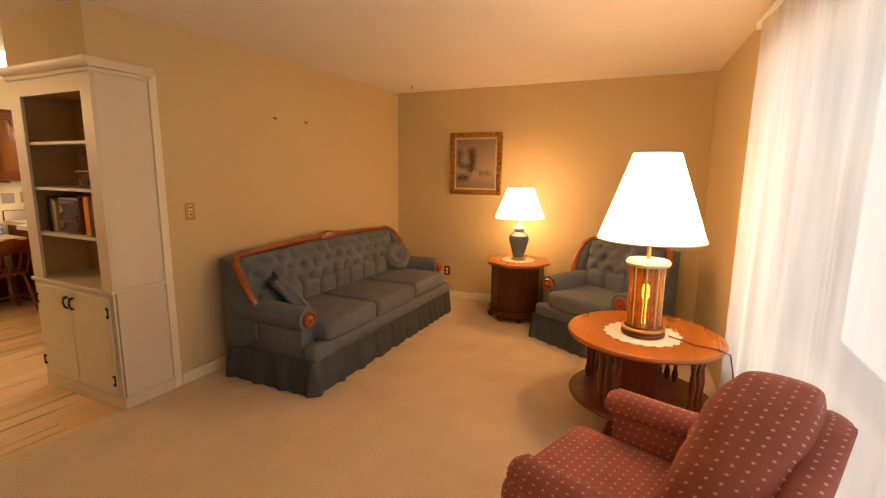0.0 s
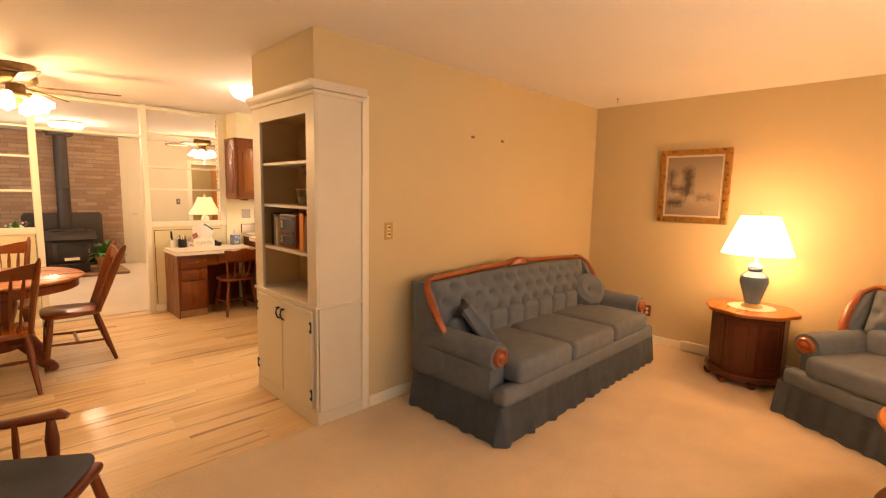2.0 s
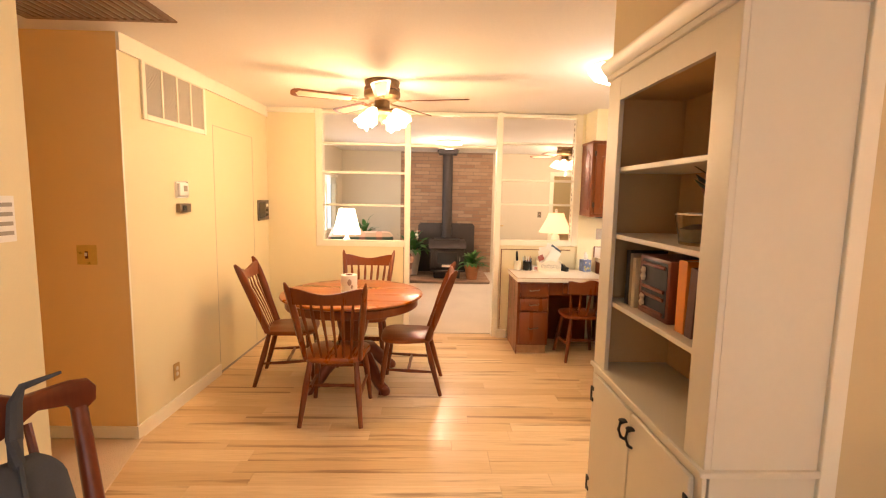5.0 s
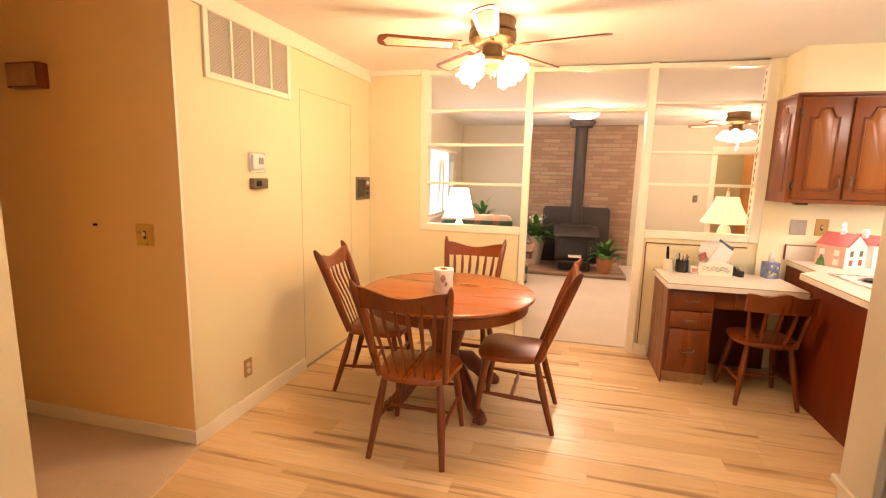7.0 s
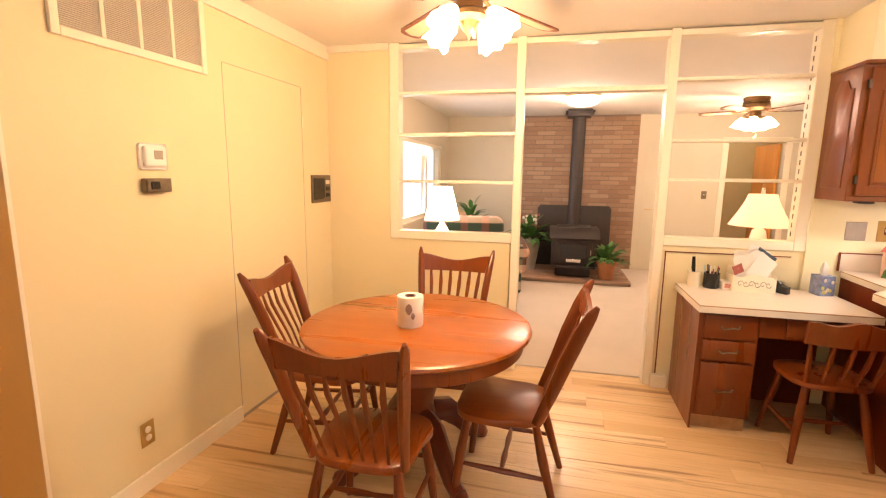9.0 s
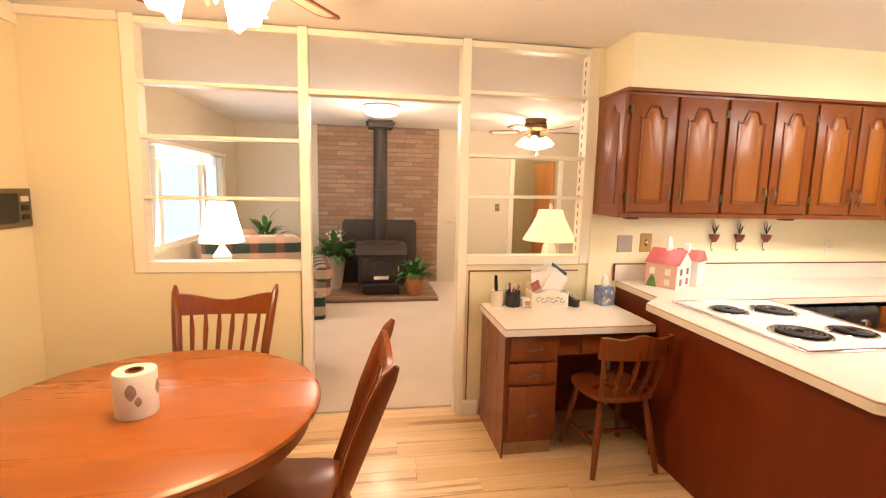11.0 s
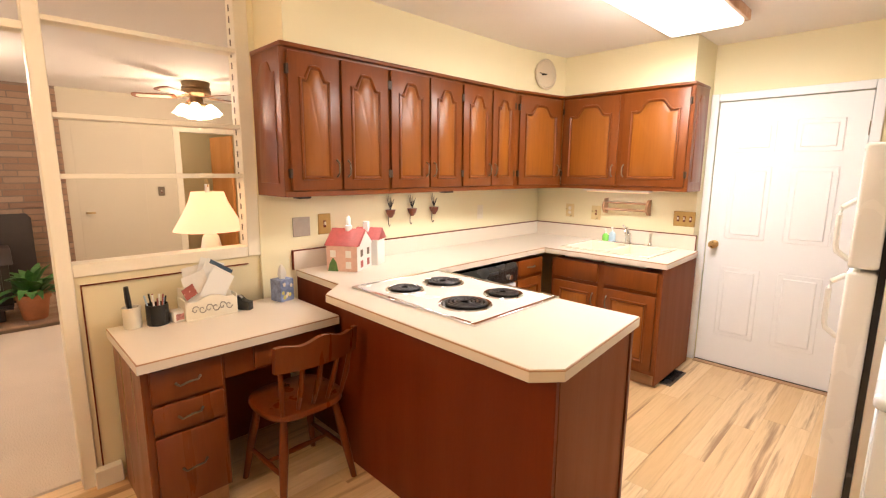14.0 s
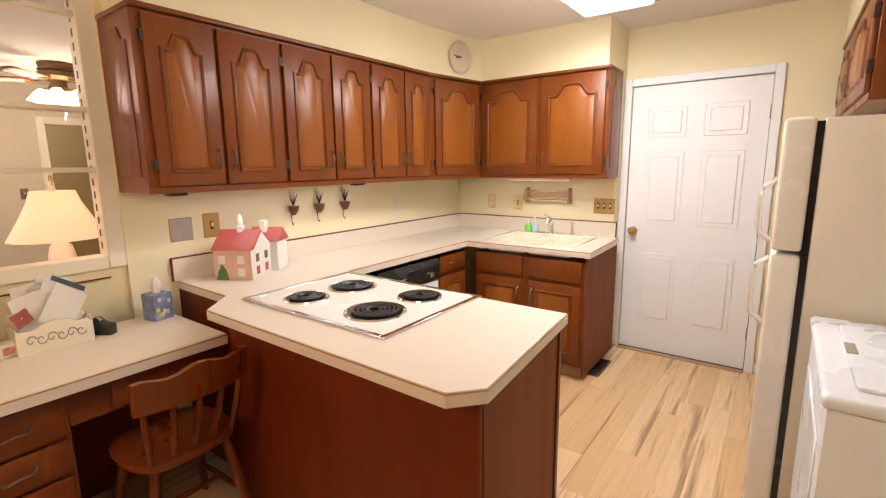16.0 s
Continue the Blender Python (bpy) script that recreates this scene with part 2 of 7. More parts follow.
def tube(bm, points, radius, seg=8, flat=1.0, up=None):
    pts = [Vector(p) for p in points]
    rad = radius if isinstance(radius, (list, tuple)) else [radius] * len(pts)
    rings = []
    for i, p in enumerate(pts):
        d = (pts[min(i + 1, len(pts) - 1)] - pts[max(i - 1, 0)]).normalized()
        ref = Vector(up) if up else (Vector((0, 0, 1)) if abs(d.z) < 0.9 else Vector((1, 0, 0)))
        side = d.cross(ref).normalized()
        top = side.cross(d).normalized()
        rings.append([p + side * rad[i] * math.cos(2 * math.pi * k / seg) + top * rad[i] * flat * math.sin(2 * math.pi * k / seg) for k in range(seg)])
    ring_skin(bm, rings)
    return bm


def arc_points(fn, n):
    return [fn(i / (n - 1)) for i in range(n)]


def prism(bm, outline, z0, z1, axis=2, bevel=0.0, seg=2):
    """An outline of (a, b) pairs drawn out along an axis."""
    def at(a, b, c):
        return Vector(((c, a, b), (a, c, b), (a, b, c))[axis])
    lo = [bm.verts.new(at(a, b, z0)) for a, b in outline]
    hi = [bm.verts.new(at(a, b, z1)) for a, b in outline]
    faces = [bm.faces.new(lo), bm.faces.new(hi)]
    n = len(outline)
    for i in range(n):
        faces.append(bm.faces.new((lo[i], lo[(i + 1) % n], hi[(i + 1) % n], hi[i])))
    bmesh.ops.recalc_face_normals(bm, faces=faces)
    if bevel:
        edges = [e for f in faces[:2] for e in f.edges]
        bmesh.ops.bevel(bm, geom=edges, offset=bevel, segments=seg, profile=0.5, affect="EDGES")
    return bm


def puff(bm, x0, y0, z0, x1, y1, z1, crown=0.03, n=8, round_=0.04, seg=3):
    """A stuffed block with rounded edges and a crowned top."""
    box(bm, x0, y0, z0, x1, y1, z1, min(round_, 0.45 * min(x1 - x0, y1 - y0, z1 - z0)), seg)
    return bm


def mesh_of(name, bm, material, smooth=True):
    bmesh.ops.recalc_face_normals(bm, faces=bm.faces[:])
    me = bpy.data.meshes.new(name)
    bm.to_mesh(me)
    bm.free()
    me.materials.append(material)
    if smooth:
        for p in me.polygons:
            p.use_smooth = len(p.vertices) < 9
        me.set_sharp_from_angle(angle=radians(38))
    return me


def part(name, bm, material, parent, label=""):
    ob = new(name, mesh_of(name, bm, material))
    ob.parent = parent
    return tagged(ob, label)


def thing(name, m, label, category, group=""):
    ob = new(name)
    ob.empty_display_size = 0.1
    ob.matrix_world = m
    return tagged(ob, label, category, group)


def solid(name, bm, material, label, category, m=None, group=""):
    """A thing of one mesh."""
    ob = new(name, mesh_of(name, bm, material))
    if m is not None:
        ob.matrix_world = m
    return tagged(ob, label, category, group)


def setting(name, bm, material, label=""):
    ob = new(name, mesh_of(name, bm, material))
    return tagged(ob, label, "", "", "structure")


# ---- the plan ----
CEIL = 2.45
XS, XS2 = -2.665, -2.79          # sofa wall, both faces
YFAR = 5.15                      # far wall of the living room
YK = 5.50                        # kitchen back wall at the door
YSINK = 5.36                     # wall behind the sink
XP = -6.50                       # kitchen and partition wall, dining face
YD = -0.862                       # dining side wall
XH = -4.25                       # hall wall
YB = 1.74                        # front of the bookcase
XB = -3.56                       # far side of the bookcase
XBRICK, YFRW = -10.9, -0.82      # family room


def yd(x):
    """The dining wall runs a little askew."""
    return YD + (x - XH) / (XP - XH) * 0.066


WALL_TURN = -1.68


def win_x(y):
    return 0.70 + (YFAR - y) * 0.060


# floors
setting("floor_living", new_box(XS, -0.72, -0.1, 1.6, YFAR + 0.2, 0.012), M_CARPET, "beige cut pile carpet floor of the living room")
bm = prism(bmesh.new(), [(XH - 0.1, -3.6), (-3.3, -3.6), (-3.3, -0.62), (XS, -0.62), (XS, -0.60), (-3.3, -0.60), (XH - 0.1, YD)], -0.01, 0.010)
setting("floor_hall", bm, M_CARPET, "beige cut pile carpet floor of the hall")
setting("floor_wood_base", new_box(XP - 0.1, -3.6, -0.1, XS, YK + 0.1, -0.012), M_SUB, "dark bed under the wood planks")
setting("floor_family", new_box(-11.6, -1.4, -0.1, XP - 0.1, 5.7, 0.008), M_CARPET2, "pale pinkish beige carpet of the family room")

# ceilings
setting("ceiling", new_box(XP - 0.1, -3.7, CEIL, 1.7, YK + 0.15, CEIL + 0.12), M_CEIL, "off-white textured ceiling")
setting("ceiling_family", new_box(-11.7, -1.5, CEIL - 0.02, XP - 0.1, 5.8, CEIL + 0.12), M_CEIL, "off-white ceiling of the family room")

# living room walls
bm = new_box(XS2, 2.10, 0, XS, YFAR, CEIL)
setting("wall_sofa", bm, M_TAN, "tan painted wall behind the sofa")
bm = new_box(XB + 0.02, YB + 0.0, 2.14, XS, 2.10, CEIL)
setting("wall_over_bookcase", bm, M_TAN, "tan painted wall above the bookcase")
setting("wall_north", new_box(XS2, YFAR, 0, win_x(YFAR) + 0.02, YFAR + 0.12, CEIL), M_TAN, "tan painted far wall")
bm = bmesh.new()
y0, y1 = -0.3, 3.3
for a, b, z0, z1 in ((y1, YFAR + 0.1, 0, CEIL), (-0.72, y0, 0, CEIL), (y0, y1, 0, 0.35), (y0, y1, 2.2, CEIL)):
    prism(bm, [(win_x(a), a), (win_x(b), b), (win_x(b) + 0.14, b), (win_x(a) + 0.14, a)], z0, z1)
setting("wall_window", bm, M_TAN, "tan painted wall round the picture window")
setting("wall_south", new_box(-3.30, -0.72, 0, 1.2, -0.61, CEIL), M_CREAM, "cream painted wall behind the rocking chair")
setting("wall_hall_inner", new_box(-3.30, -3.6, 0, -3.2, -0.72, CEIL), M_HALL, "ochre inner wall of the hall")
setting("wall_hall_end", new_box(-4.4, -3.72, 0, -3.2, -3.6, CEIL), M_HALL, "ochre end wall of the hall")
# dining and hall
setting("wall_dining", prism(bmesh.new(), [(XP, YD - 0.11), (XH - 0.004, YD - 0.11), (XH - 0.004, YD), (XP, yd(XP))], 0, CEIL), M_CREAM, "cream painted dining wall")
setting("wall_hall", new_box(XH - 0.004, -3.6, 0, XH, YD - 0.002, CEIL), M_HALL, "ochre painted hall wall")
# kitchen
bm = new_box(XP - 0.1, 2.57, 0, XP + 0.02, YK + 0.12, CEIL)
setting("wall_kitchen", bm, M_YELLOW, "pale yellow kitchen wall")
bm = new_box(XP + 0.02, YSINK, 0, -5.045, YK + 0.12, CEIL)
setting("wall_sink", bm, M_YELLOW, "pale yellow wall behind the sink")
bm = new_box(-5.045, YK, 2.05, -4.10, YK + 0.12, CEIL)
box(bm, -5.045, YK, 0, -5.0, YK + 0.12, 2.05)
box(bm, -4.10, YK, 0, XS2, YK + 0.12, CEIL)
setting("wall_door", bm, M_YELLOW, "pale yellow wall with the white door")
setting("wall_kitchen_inner", new_box(XS2 - 0.01, 2.10, 0, XS2, YK, CEIL), M_YELLOW, "pale yellow wall behind the refrigerator")
setting("wall_bookcase_back", new_box(XB + 0.02, 2.10, 0, XS2 - 0.01, 2.16, CEIL), M_YELLOW)
bm = new_box(XP + 0.02, 2.60, 2.135, XP + 0.35, 4.5, CEIL)
prism(bm, [(XP + 0.02, 4.5), (XP + 0.35, 4.5), (-6.06, 5.07), (-6.06, YSINK), (XP + 0.02, YSINK)], 2.135, CEIL)
box(bm, -6.06, 5.07, 2.135, -5.045, YSINK, CEIL)
setting("soffit", bm, M_YELLOW, "pale yellow soffit above the wall cabinets")
setting("soffit_refrigerator", new_box(-3.80, 4.0, 2.14, XS2 - 0.01, YK, CEIL), M_YELLOW, "pale yellow soffit above the refrigerator")
# partition: low walls, posts and shelves between dining and family room
bm = new_box(XP - 0.08, YD, 0, XP, -0.28, CEIL)
box(bm, XP - 0.08, -0.28, 0, XP, 0.66, 1.00)
setting("wall_partition", bm, M_CREAM, "cream low wall under the open shelves")
setting("wall_partition_desk", new_box(XP - 0.08, 1.70, 0, XP, 2.57, 1.03), M_CREAM, "cream low wall behind the desk")
bm = bmesh.new()
X0, X1 = XP - 0.09, XP + 0.014
for a, b in ((-0.28, -0.205), (0.668, 0.728), (1.655, 1.715), (2.50, 2.575)):
    box(bm, X0, a, 0.0 if 0 < a < 2 else 1.03, X1, b, CEIL, 0.004)
for a, b, z0, z1 in ((-0.28, 0.668, 0.995, 1.06), (1.715, 2.50, 1.03, 1.09), (-0.205, 0.668, 2.40, 2.44), (0.728, 1.655, 2.40, 2.44), (1.715, 2.50, 2.40, 2.44),
                     (0.728, 1.655, 2.068, 2.100)):
    box(bm, X0 + 0.002, a, z0, X1 - 0.002, b, z1, 0.003)
for a, b, z in ((-0.205, 0.668, 1.43), (-0.205, 0.668, 1.78), (-0.205, 0.668, 2.08), (1.715, 2.50, 1.47), (1.715, 2.50, 1.73), (1.715, 2.50, 2.12)):
    box(bm, X0 + 0.004, a, z, X1 - 0.004, b, z + 0.022, 0.002)
setting("trim_partition", bm, M_TRIM, "cream painted posts and shelves of the open partition")
# family room walls
bm = new_box(XBRICK - 0.1, YFRW - 0.1, 0, XBRICK, 0.35, CEIL)
setting("wall_family_left", bm, M_BEIGE, "beige wall beside the brick chimney breast")
bm = new_box(XBRICK - 0.1, 2.2, 0, XBRICK, 3.45, CEIL)
box(bm, XBRICK - 0.1, 3.45, 2.0, XBRICK, 4.2, CEIL)
box(bm, XBRICK - 0.1, 4.2, 0, XBRICK, 5.6, CEIL)
setting("wall_family_right", bm, M_BEIGE, "beige wall with a doorway")
bm = new_box(-11.0, YFRW - 0.12, 0, -10.35, YFRW, CEIL)
box(bm, -10.35, YFRW - 0.12, 0, -7.55, YFRW, 0.88)
box(bm, -10.35, YFRW - 0.12, 1.92, -7.55, YFRW, CEIL)
box(bm, -7.55, YFRW - 0.12, 0, XP - 0.08, YFRW, CEIL)
setting("wall_family_window", bm, M_BEIGE, "beige wall round the family room window")
setting("wall_family_end", new_box(-11.0, 5.6, 0, XP - 0.1, 5.72, CEIL), M_BEIGE, "beige end wall of the family room")
setting("wall_family_back", new_box(XP - 0.12, 2.58, 0, XP - 0.1, 5.6, CEIL), M_BEIGE)
bm = new_box(-12.3, 3.1, 0, -12.2, 4.7, CEIL)
box(bm, -12.2, 3.1, 0, XBRICK - 0.1, 3.2, CEIL)
box(bm, -12.2, 4.6, 0, XBRICK - 0.1, 4.7, CEIL)
setting("wall_passage", bm, M_OLIVE, "ochre wall beyond the doorway")
setting("ceiling_passage", new_box(-12.3, 3.1, CEIL, -11.7, 4.7, CEIL + 0.1), M_CEIL, "off-white ceiling of the passage")

# baseboards
bm = new_box(XS, 2.13, 0.012, XS + 0.014, YFAR, 0.095, 0.003)
box(bm, XS + 0.014, YFAR - 0.014, 0.012, win_x(YFAR), YFAR, 0.095, 0.003)
prism(bm, [(-5.33, yd(-5.33)), (XH + 0.014, YD), (XH + 0.014, YD + 0.014), (-5.33, yd(-5.33) + 0.014)], 0, 0.09)
box(bm, XH, -3.6, 0.012, XH + 0.014, YD, 0.09, 0.003)
box(bm, XP, yd(XP), 0, XP + 0.012, 0.655, 0.09, 0.003)
box(bm, XP, 1.70, 0, XP + 0.05, 1.81, 0.09, 0.003)
setting("baseboard", bm, M_TRIM, "cream painted baseboard")
# crown strip on the dining wall
bm = prism(bmesh.new(), [(XP, yd(XP)), (XH, YD), (XH, YD + 0.018), (XP, yd(XP) + 0.018)], CEIL - 0.10, CEIL)
box(bm, XP, yd(XP) + 0.018, CEIL - 0.05, XP + 0.03, -0.28, CEIL, 0.004)
setting("trim_ceiling", bm, M_TRIM, "cream ceiling moulding")


# ======== living room ========
def fabric_dots(name, col, dot):
    m, t, b = shader(name)
    sep = t.nodes.new("ShaderNodeSeparateXYZ")
    t.links.new(coords(t), sep.inputs[0])

    def slant(a, b, k):
        q = t.nodes.new("ShaderNodeMath")
        q.operation = "MULTIPLY_ADD"
        t.links.new(a, q.inputs[0])
        q.inputs[1].default_value = k
        t.links.new(b, q.inputs[2])
        return q.outputs[0]

    both = t.nodes.new("ShaderNodeCombineXYZ")
    t.links.new(slant(sep.outputs[2], sep.outputs[0], -1.0), both.inputs[0])
    t.links.new(slant(sep.outputs[2], sep.outputs[1], -0.3), both.inputs[1])
    vo = node(t, "TexVoronoi", Scale=30.0, Randomness=0.0)
    vo.voronoi_dimensions = "2D"
    t.links.new(both.outputs[0], vo.inputs["Vector"])
    big = noise_tex(t, coords(t), 6)
    base = mix_colors(t, remap(t, big, 0.3, 0.7), shade(col, 0.82), shade(col, 1.15))
    t.links.new(mix_colors(t, remap(t, vo.outputs["Distance"], 0.17, 0.09), base, dot), b.inputs["Base Color"])
    b.inputs["Roughness"].default_value = 0.9
    bump(t, b, noise_tex(t, coords(t), 240), 0.3, 0.003)
    return m


M_RED = fabric_dots("dusty red dotted upholstery", (0.36, 0.105, 0.082), (0.62, 0.36, 0.28))
M_SHOWWOOD = wood("red stained show wood", (0.34, 0.085, 0.025), (0.20, 0.045, 0.015), 0.3, 0, 9, 0.4, 0.7)
M_AMBER, _t, _b = shader("amber tinted glass")
_b.inputs["Base Color"].default_value = (1.0, 0.50, 0.13, 1)
_b.inputs["Roughness"].default_value, _b.inputs["Transmission Weight"].default_value, _b.inputs["IOR"].default_value = 0.08, 0.85, 1.3
M_CLEARG, _t, _b = shader("clear glass")
_b.inputs["Base Color"].default_value = (0.92, 0.93, 0.93, 1)
_b.inputs["Roughness"].default_value, _b.inputs["Transmission Weight"].default_value, _b.inputs["IOR"].default_value = 0.03, 1.0, 1.2
M_LACE = plain("white crocheted lace", (0.78, 0.72, 0.60), 0.9, var=0.08, scale=30, fine=200, relief=0.5)
M_CERAMIC = plain("slate blue ceramic", (0.08, 0.12, 0.16), 0.2, var=0.1, coat=0.5)
M_GILT = plain("worn gilt frame", (0.45, 0.23, 0.07), 0.3, 0.8, var=0.2, scale=25)
M_LINER = plain("pale liner board", (0.62, 0.54, 0.40), 0.7)


def tufted(bm, w, h, cols, rows_, depth, y, z, bulge=0.05, lean=0.12, arch=0.06):
    """A back cushion with a diamond of buttons, front toward -y."""
    nx, nz = cols * 6, rows_ * 6
    grid = []
    for j in range(nz + 1):
        row = []
        for i in range(nx + 1):
            u, s = i / nx, j / nz
            edge = min(1.0, 9 * min(u, 1 - u), 6 * min(s, 1 - s) + 0.15)
            d = 0.0
            for r in range(rows_):
                for c in range(cols + 1):
                    uc, sc = (c + (0.5 if r % 2 else 0.0)) / cols, (r + 0.6) / (rows_ + 0.2)
                    if 0.03 < uc < 0.97:
                        q = ((u - uc) * w) ** 2 + ((s - sc) * h) ** 2
                        d += math.exp(-q / 0.0012)
            fwd = bulge * math.sqrt(max(0, edge)) - depth * min(1, d)
            x = (u - 0.5) * w
            zz = z + s * (h + arch * math.cos((u - 0.5) * math.pi))
            row.append(bm.verts.new((x, y - fwd + lean * s, zz)))
        grid.append(row)
    for a, b in zip(grid, grid[1:]):
        for i in range(nx):
            bm.faces.new((a[i], a[i + 1], b[i + 1], b[i]))
    return bm


def skirt(bm, outline, z0, z1, pleats, amp):
    rings_lo, rings_hi = [], []
    n = 0
    for (xa, ya), (xb, yb) in zip(outline, outline[1:]):
        length = math.hypot(xb - xa, yb - ya)
        nx, ny = (yb - ya) / length, -(xb - xa) / length
        steps = max(8, int(length * pleats))
        jit = random.Random(int(length * 100))
        ph = 0.0
        for i in range(steps):
            f = i / steps
            ph += 0.26 + 0.34 * jit.random()
            w = amp * (math.sin(ph) * (0.7 + 0.5 * math.sin(n * 0.21)) + 0.5 * math.sin(ph * 0.47 + 1.0))
            n += 1
            x, y = xa + (xb - xa) * f, ya + (yb - ya) * f
            rings_lo.append((x + nx * (w + 0.035), y + ny * (w + 0.035), z0))
            rings_hi.append((x + nx * w * 0.15, y + ny * w * 0.15, z1))
    lo = [bm.verts.new(p) for p in rings_lo]
    mid = [bm.verts.new(((a[0] + b[0]) / 2, (a[1] + b[1]) / 2, z0 + 0.55 * (z1 - z0))) for a, b in zip(rings_lo, rings_hi)]
    hi = [bm.verts.new(p) for p in rings_hi]
    for i in range(len(lo) - 1):
        bm.faces.new((lo[i], lo[i + 1], mid[i + 1], mid[i]))
        bm.faces.new((mid[i], mid[i + 1], hi[i + 1], hi[i]))
    bmesh.ops.solidify(bm, geom=bm.faces[:], thickness=0.006)
    return bm


def settee(name, m, L, D, seats, label, category, pillows=False):
    """A country sofa: front toward -y, middle of the back at the origin."""
    t = thing(name, m, label, category)
    h = L / 2
    arm = 0.20
    part("base", new_box(-h + 0.03, -D + 0.05, 0.06, h - 0.03, -0.10, 0.30, 0.02, 2), M_BLUE, t)
    part("skirt", skirt(bmesh.new(), [(-h - 0.012, -0.08), (-h - 0.012, -D), (h - 0.012, -D), (h - 0.012, -0.08)], 0.004, 0.235, 120, 0.012), M_BLUE, t, "gathered slate blue skirt")
    part("front_rail", new_box(-h + 0.015, -D - 0.008, 0.215, h - 0.015, -D + 0.10, 0.33, 0.03, 3), M_BLUE, t)
    bm = bmesh.new()
    prism(bm, [(-0.02, 0.22), (-0.02, 0.80), (0.015, 0.86), (-0.10, 0.86), (-0.20, 0.42), (-0.22, 0.22)], -h + 0.02, h - 0.02, 0, 0.02)
    part("back", bm, M_BLUE, t)
    inner = L - 2 * arm + 0.10
    part("back_cushion", tufted(bmesh.new(), L - 0.18, 0.30, max(4, int(L / 0.17)), 3, 0.052, -0.21, 0.575, 0.085, 0.08, 0.02), M_BLUE, t, "button tufted slate blue back cushion")
    w = inner / seats
    for i in range(seats):
        x0 = -inner / 2 + i * w
        for q in range(3):
            xa, xb = x0 + w * q / 3 - 0.006, x0 + w * (q + 1) / 3 + 0.006
            part("lumbar_channel", new_box(xa, -0.305, 0.40, xb, -0.17, 0.625, 0.055, 5), M_BLUE, t)
        bm = new_box(x0 + 0.006, -D - 0.012, 0.318, x0 + w - 0.006, -0.26, 0.465, 0.045, 4)
        for v in bm.verts:
            if v.co.z > 0.42:
                u = (v.co.x - x0) / w
                v.co.z += 0.018 * math.sin(math.pi * min(1, max(0, u)))
        part("seat_cushion", bm, M_BLUE, t)
    for s in (-1, 1):
        bm = bmesh.new()
        xa = s * (h - arm / 2)
        n = 14
        rings = []
        for y in (-D + 0.10, -D + 0.14, -0.45, -0.16):
            k = 0.90 if y == -D + 0.10 else 1.0
            ring = [(xa + s * 0.02 + 0.098 * k * math.cos(a), y, 0.50 + 0.088 * k * math.sin(a)) for a in [math.pi * 2 * q / n for q in range(n)]]
            rings.append(ring)
        ring_skin(bm, rings)
        box(bm, xa - 0.075, -D + 0.12, 0.22, xa + 0.075, -0.14, 0.52, 0.02, 2)
        arm_ob = part("arm", bm, M_BLUE, t)
        bm = bmesh.new()
        ring_skin(bm, [[(xa + s * 0.02 + 0.062 * r * math.cos(2 * math.pi * q / 16), y, 0.50 + 0.058 * r * math.sin(2 * math.pi * q / 16)) for q in range(16)]
                       for r, y in ((1.0, -D + 0.115), (1.0, -D + 0.088), (0.85, -D + 0.075), (0.5, -D + 0.082), (0.25, -D + 0.07), (0.05, -D + 0.066))])
        part("arm_rosette", bm, M_SHOWWOOD, arm_ob, "carved red stained wood rosette")
        # wing frame of show wood
        bm = bmesh.new()
        tube(bm, [(s * (h - 0.045), -0.35, 0.53), (s * (h - 0.018), -0.31, 0.62), (s * (h - 0.004), -0.24, 0.74), (s * (h - 0.018), -0.17, 0.84), (s * (h - 0.07), -0.125, 0.885), (s * (h - 0.13), -0.115, 0.896)], [0.026, 0.030, 0.028, 0.025, 0.023, 0.022], 10, 0.8)
        part("wing_rail", bm, M_SHOWWOOD, t, "curved red stained wood rail")
        bm = prism(bmesh.new(), [(-0.02, 0.22), (-0.02, 0.82), (-0.06, 0.872), (-0.13, 0.872), (-0.19, 0.81), (-0.25, 0.71), (-0.30, 0.61), (-0.345, 0.52), (-0.345, 0.30), (-0.20, 0.22)], s * (h - 0.045) - 0.032, s * (h - 0.045) + 0.032, 0, 0.018, 3)
        part("wing", bm, M_BLUE, t)
    bm = bmesh.new()
    pts = []
    for i in range(25):
        u = -1 + 2 * i / 24
        pts.append((u * (h - 0.12), -0.115, 0.885 + 0.035 * math.cos(u * math.pi / 2) + 0.028 * math.exp(-(u * h / 0.12) ** 2)))
    tube(bm, pts, 0.024, 10, 0.85)
    if seats > 1:
        prism(bm, [(-0.13, 0.90), (-0.09, 0.935), (-0.03, 0.955), (0.03, 0.955), (0.09, 0.935), (0.13, 0.90)], -0.145, -0.095, 1, 0.006)
    part("top_rail", bm, M_SHOWWOOD, t, "red stained carved wood top rail")
    return t


settee("sofa", pose(-2.585, 3.53, 0.012, 0, 0, 90), 2.22, 0.87, 3, "slate blue tufted three-seat sofa with red wood trim", "sofa")


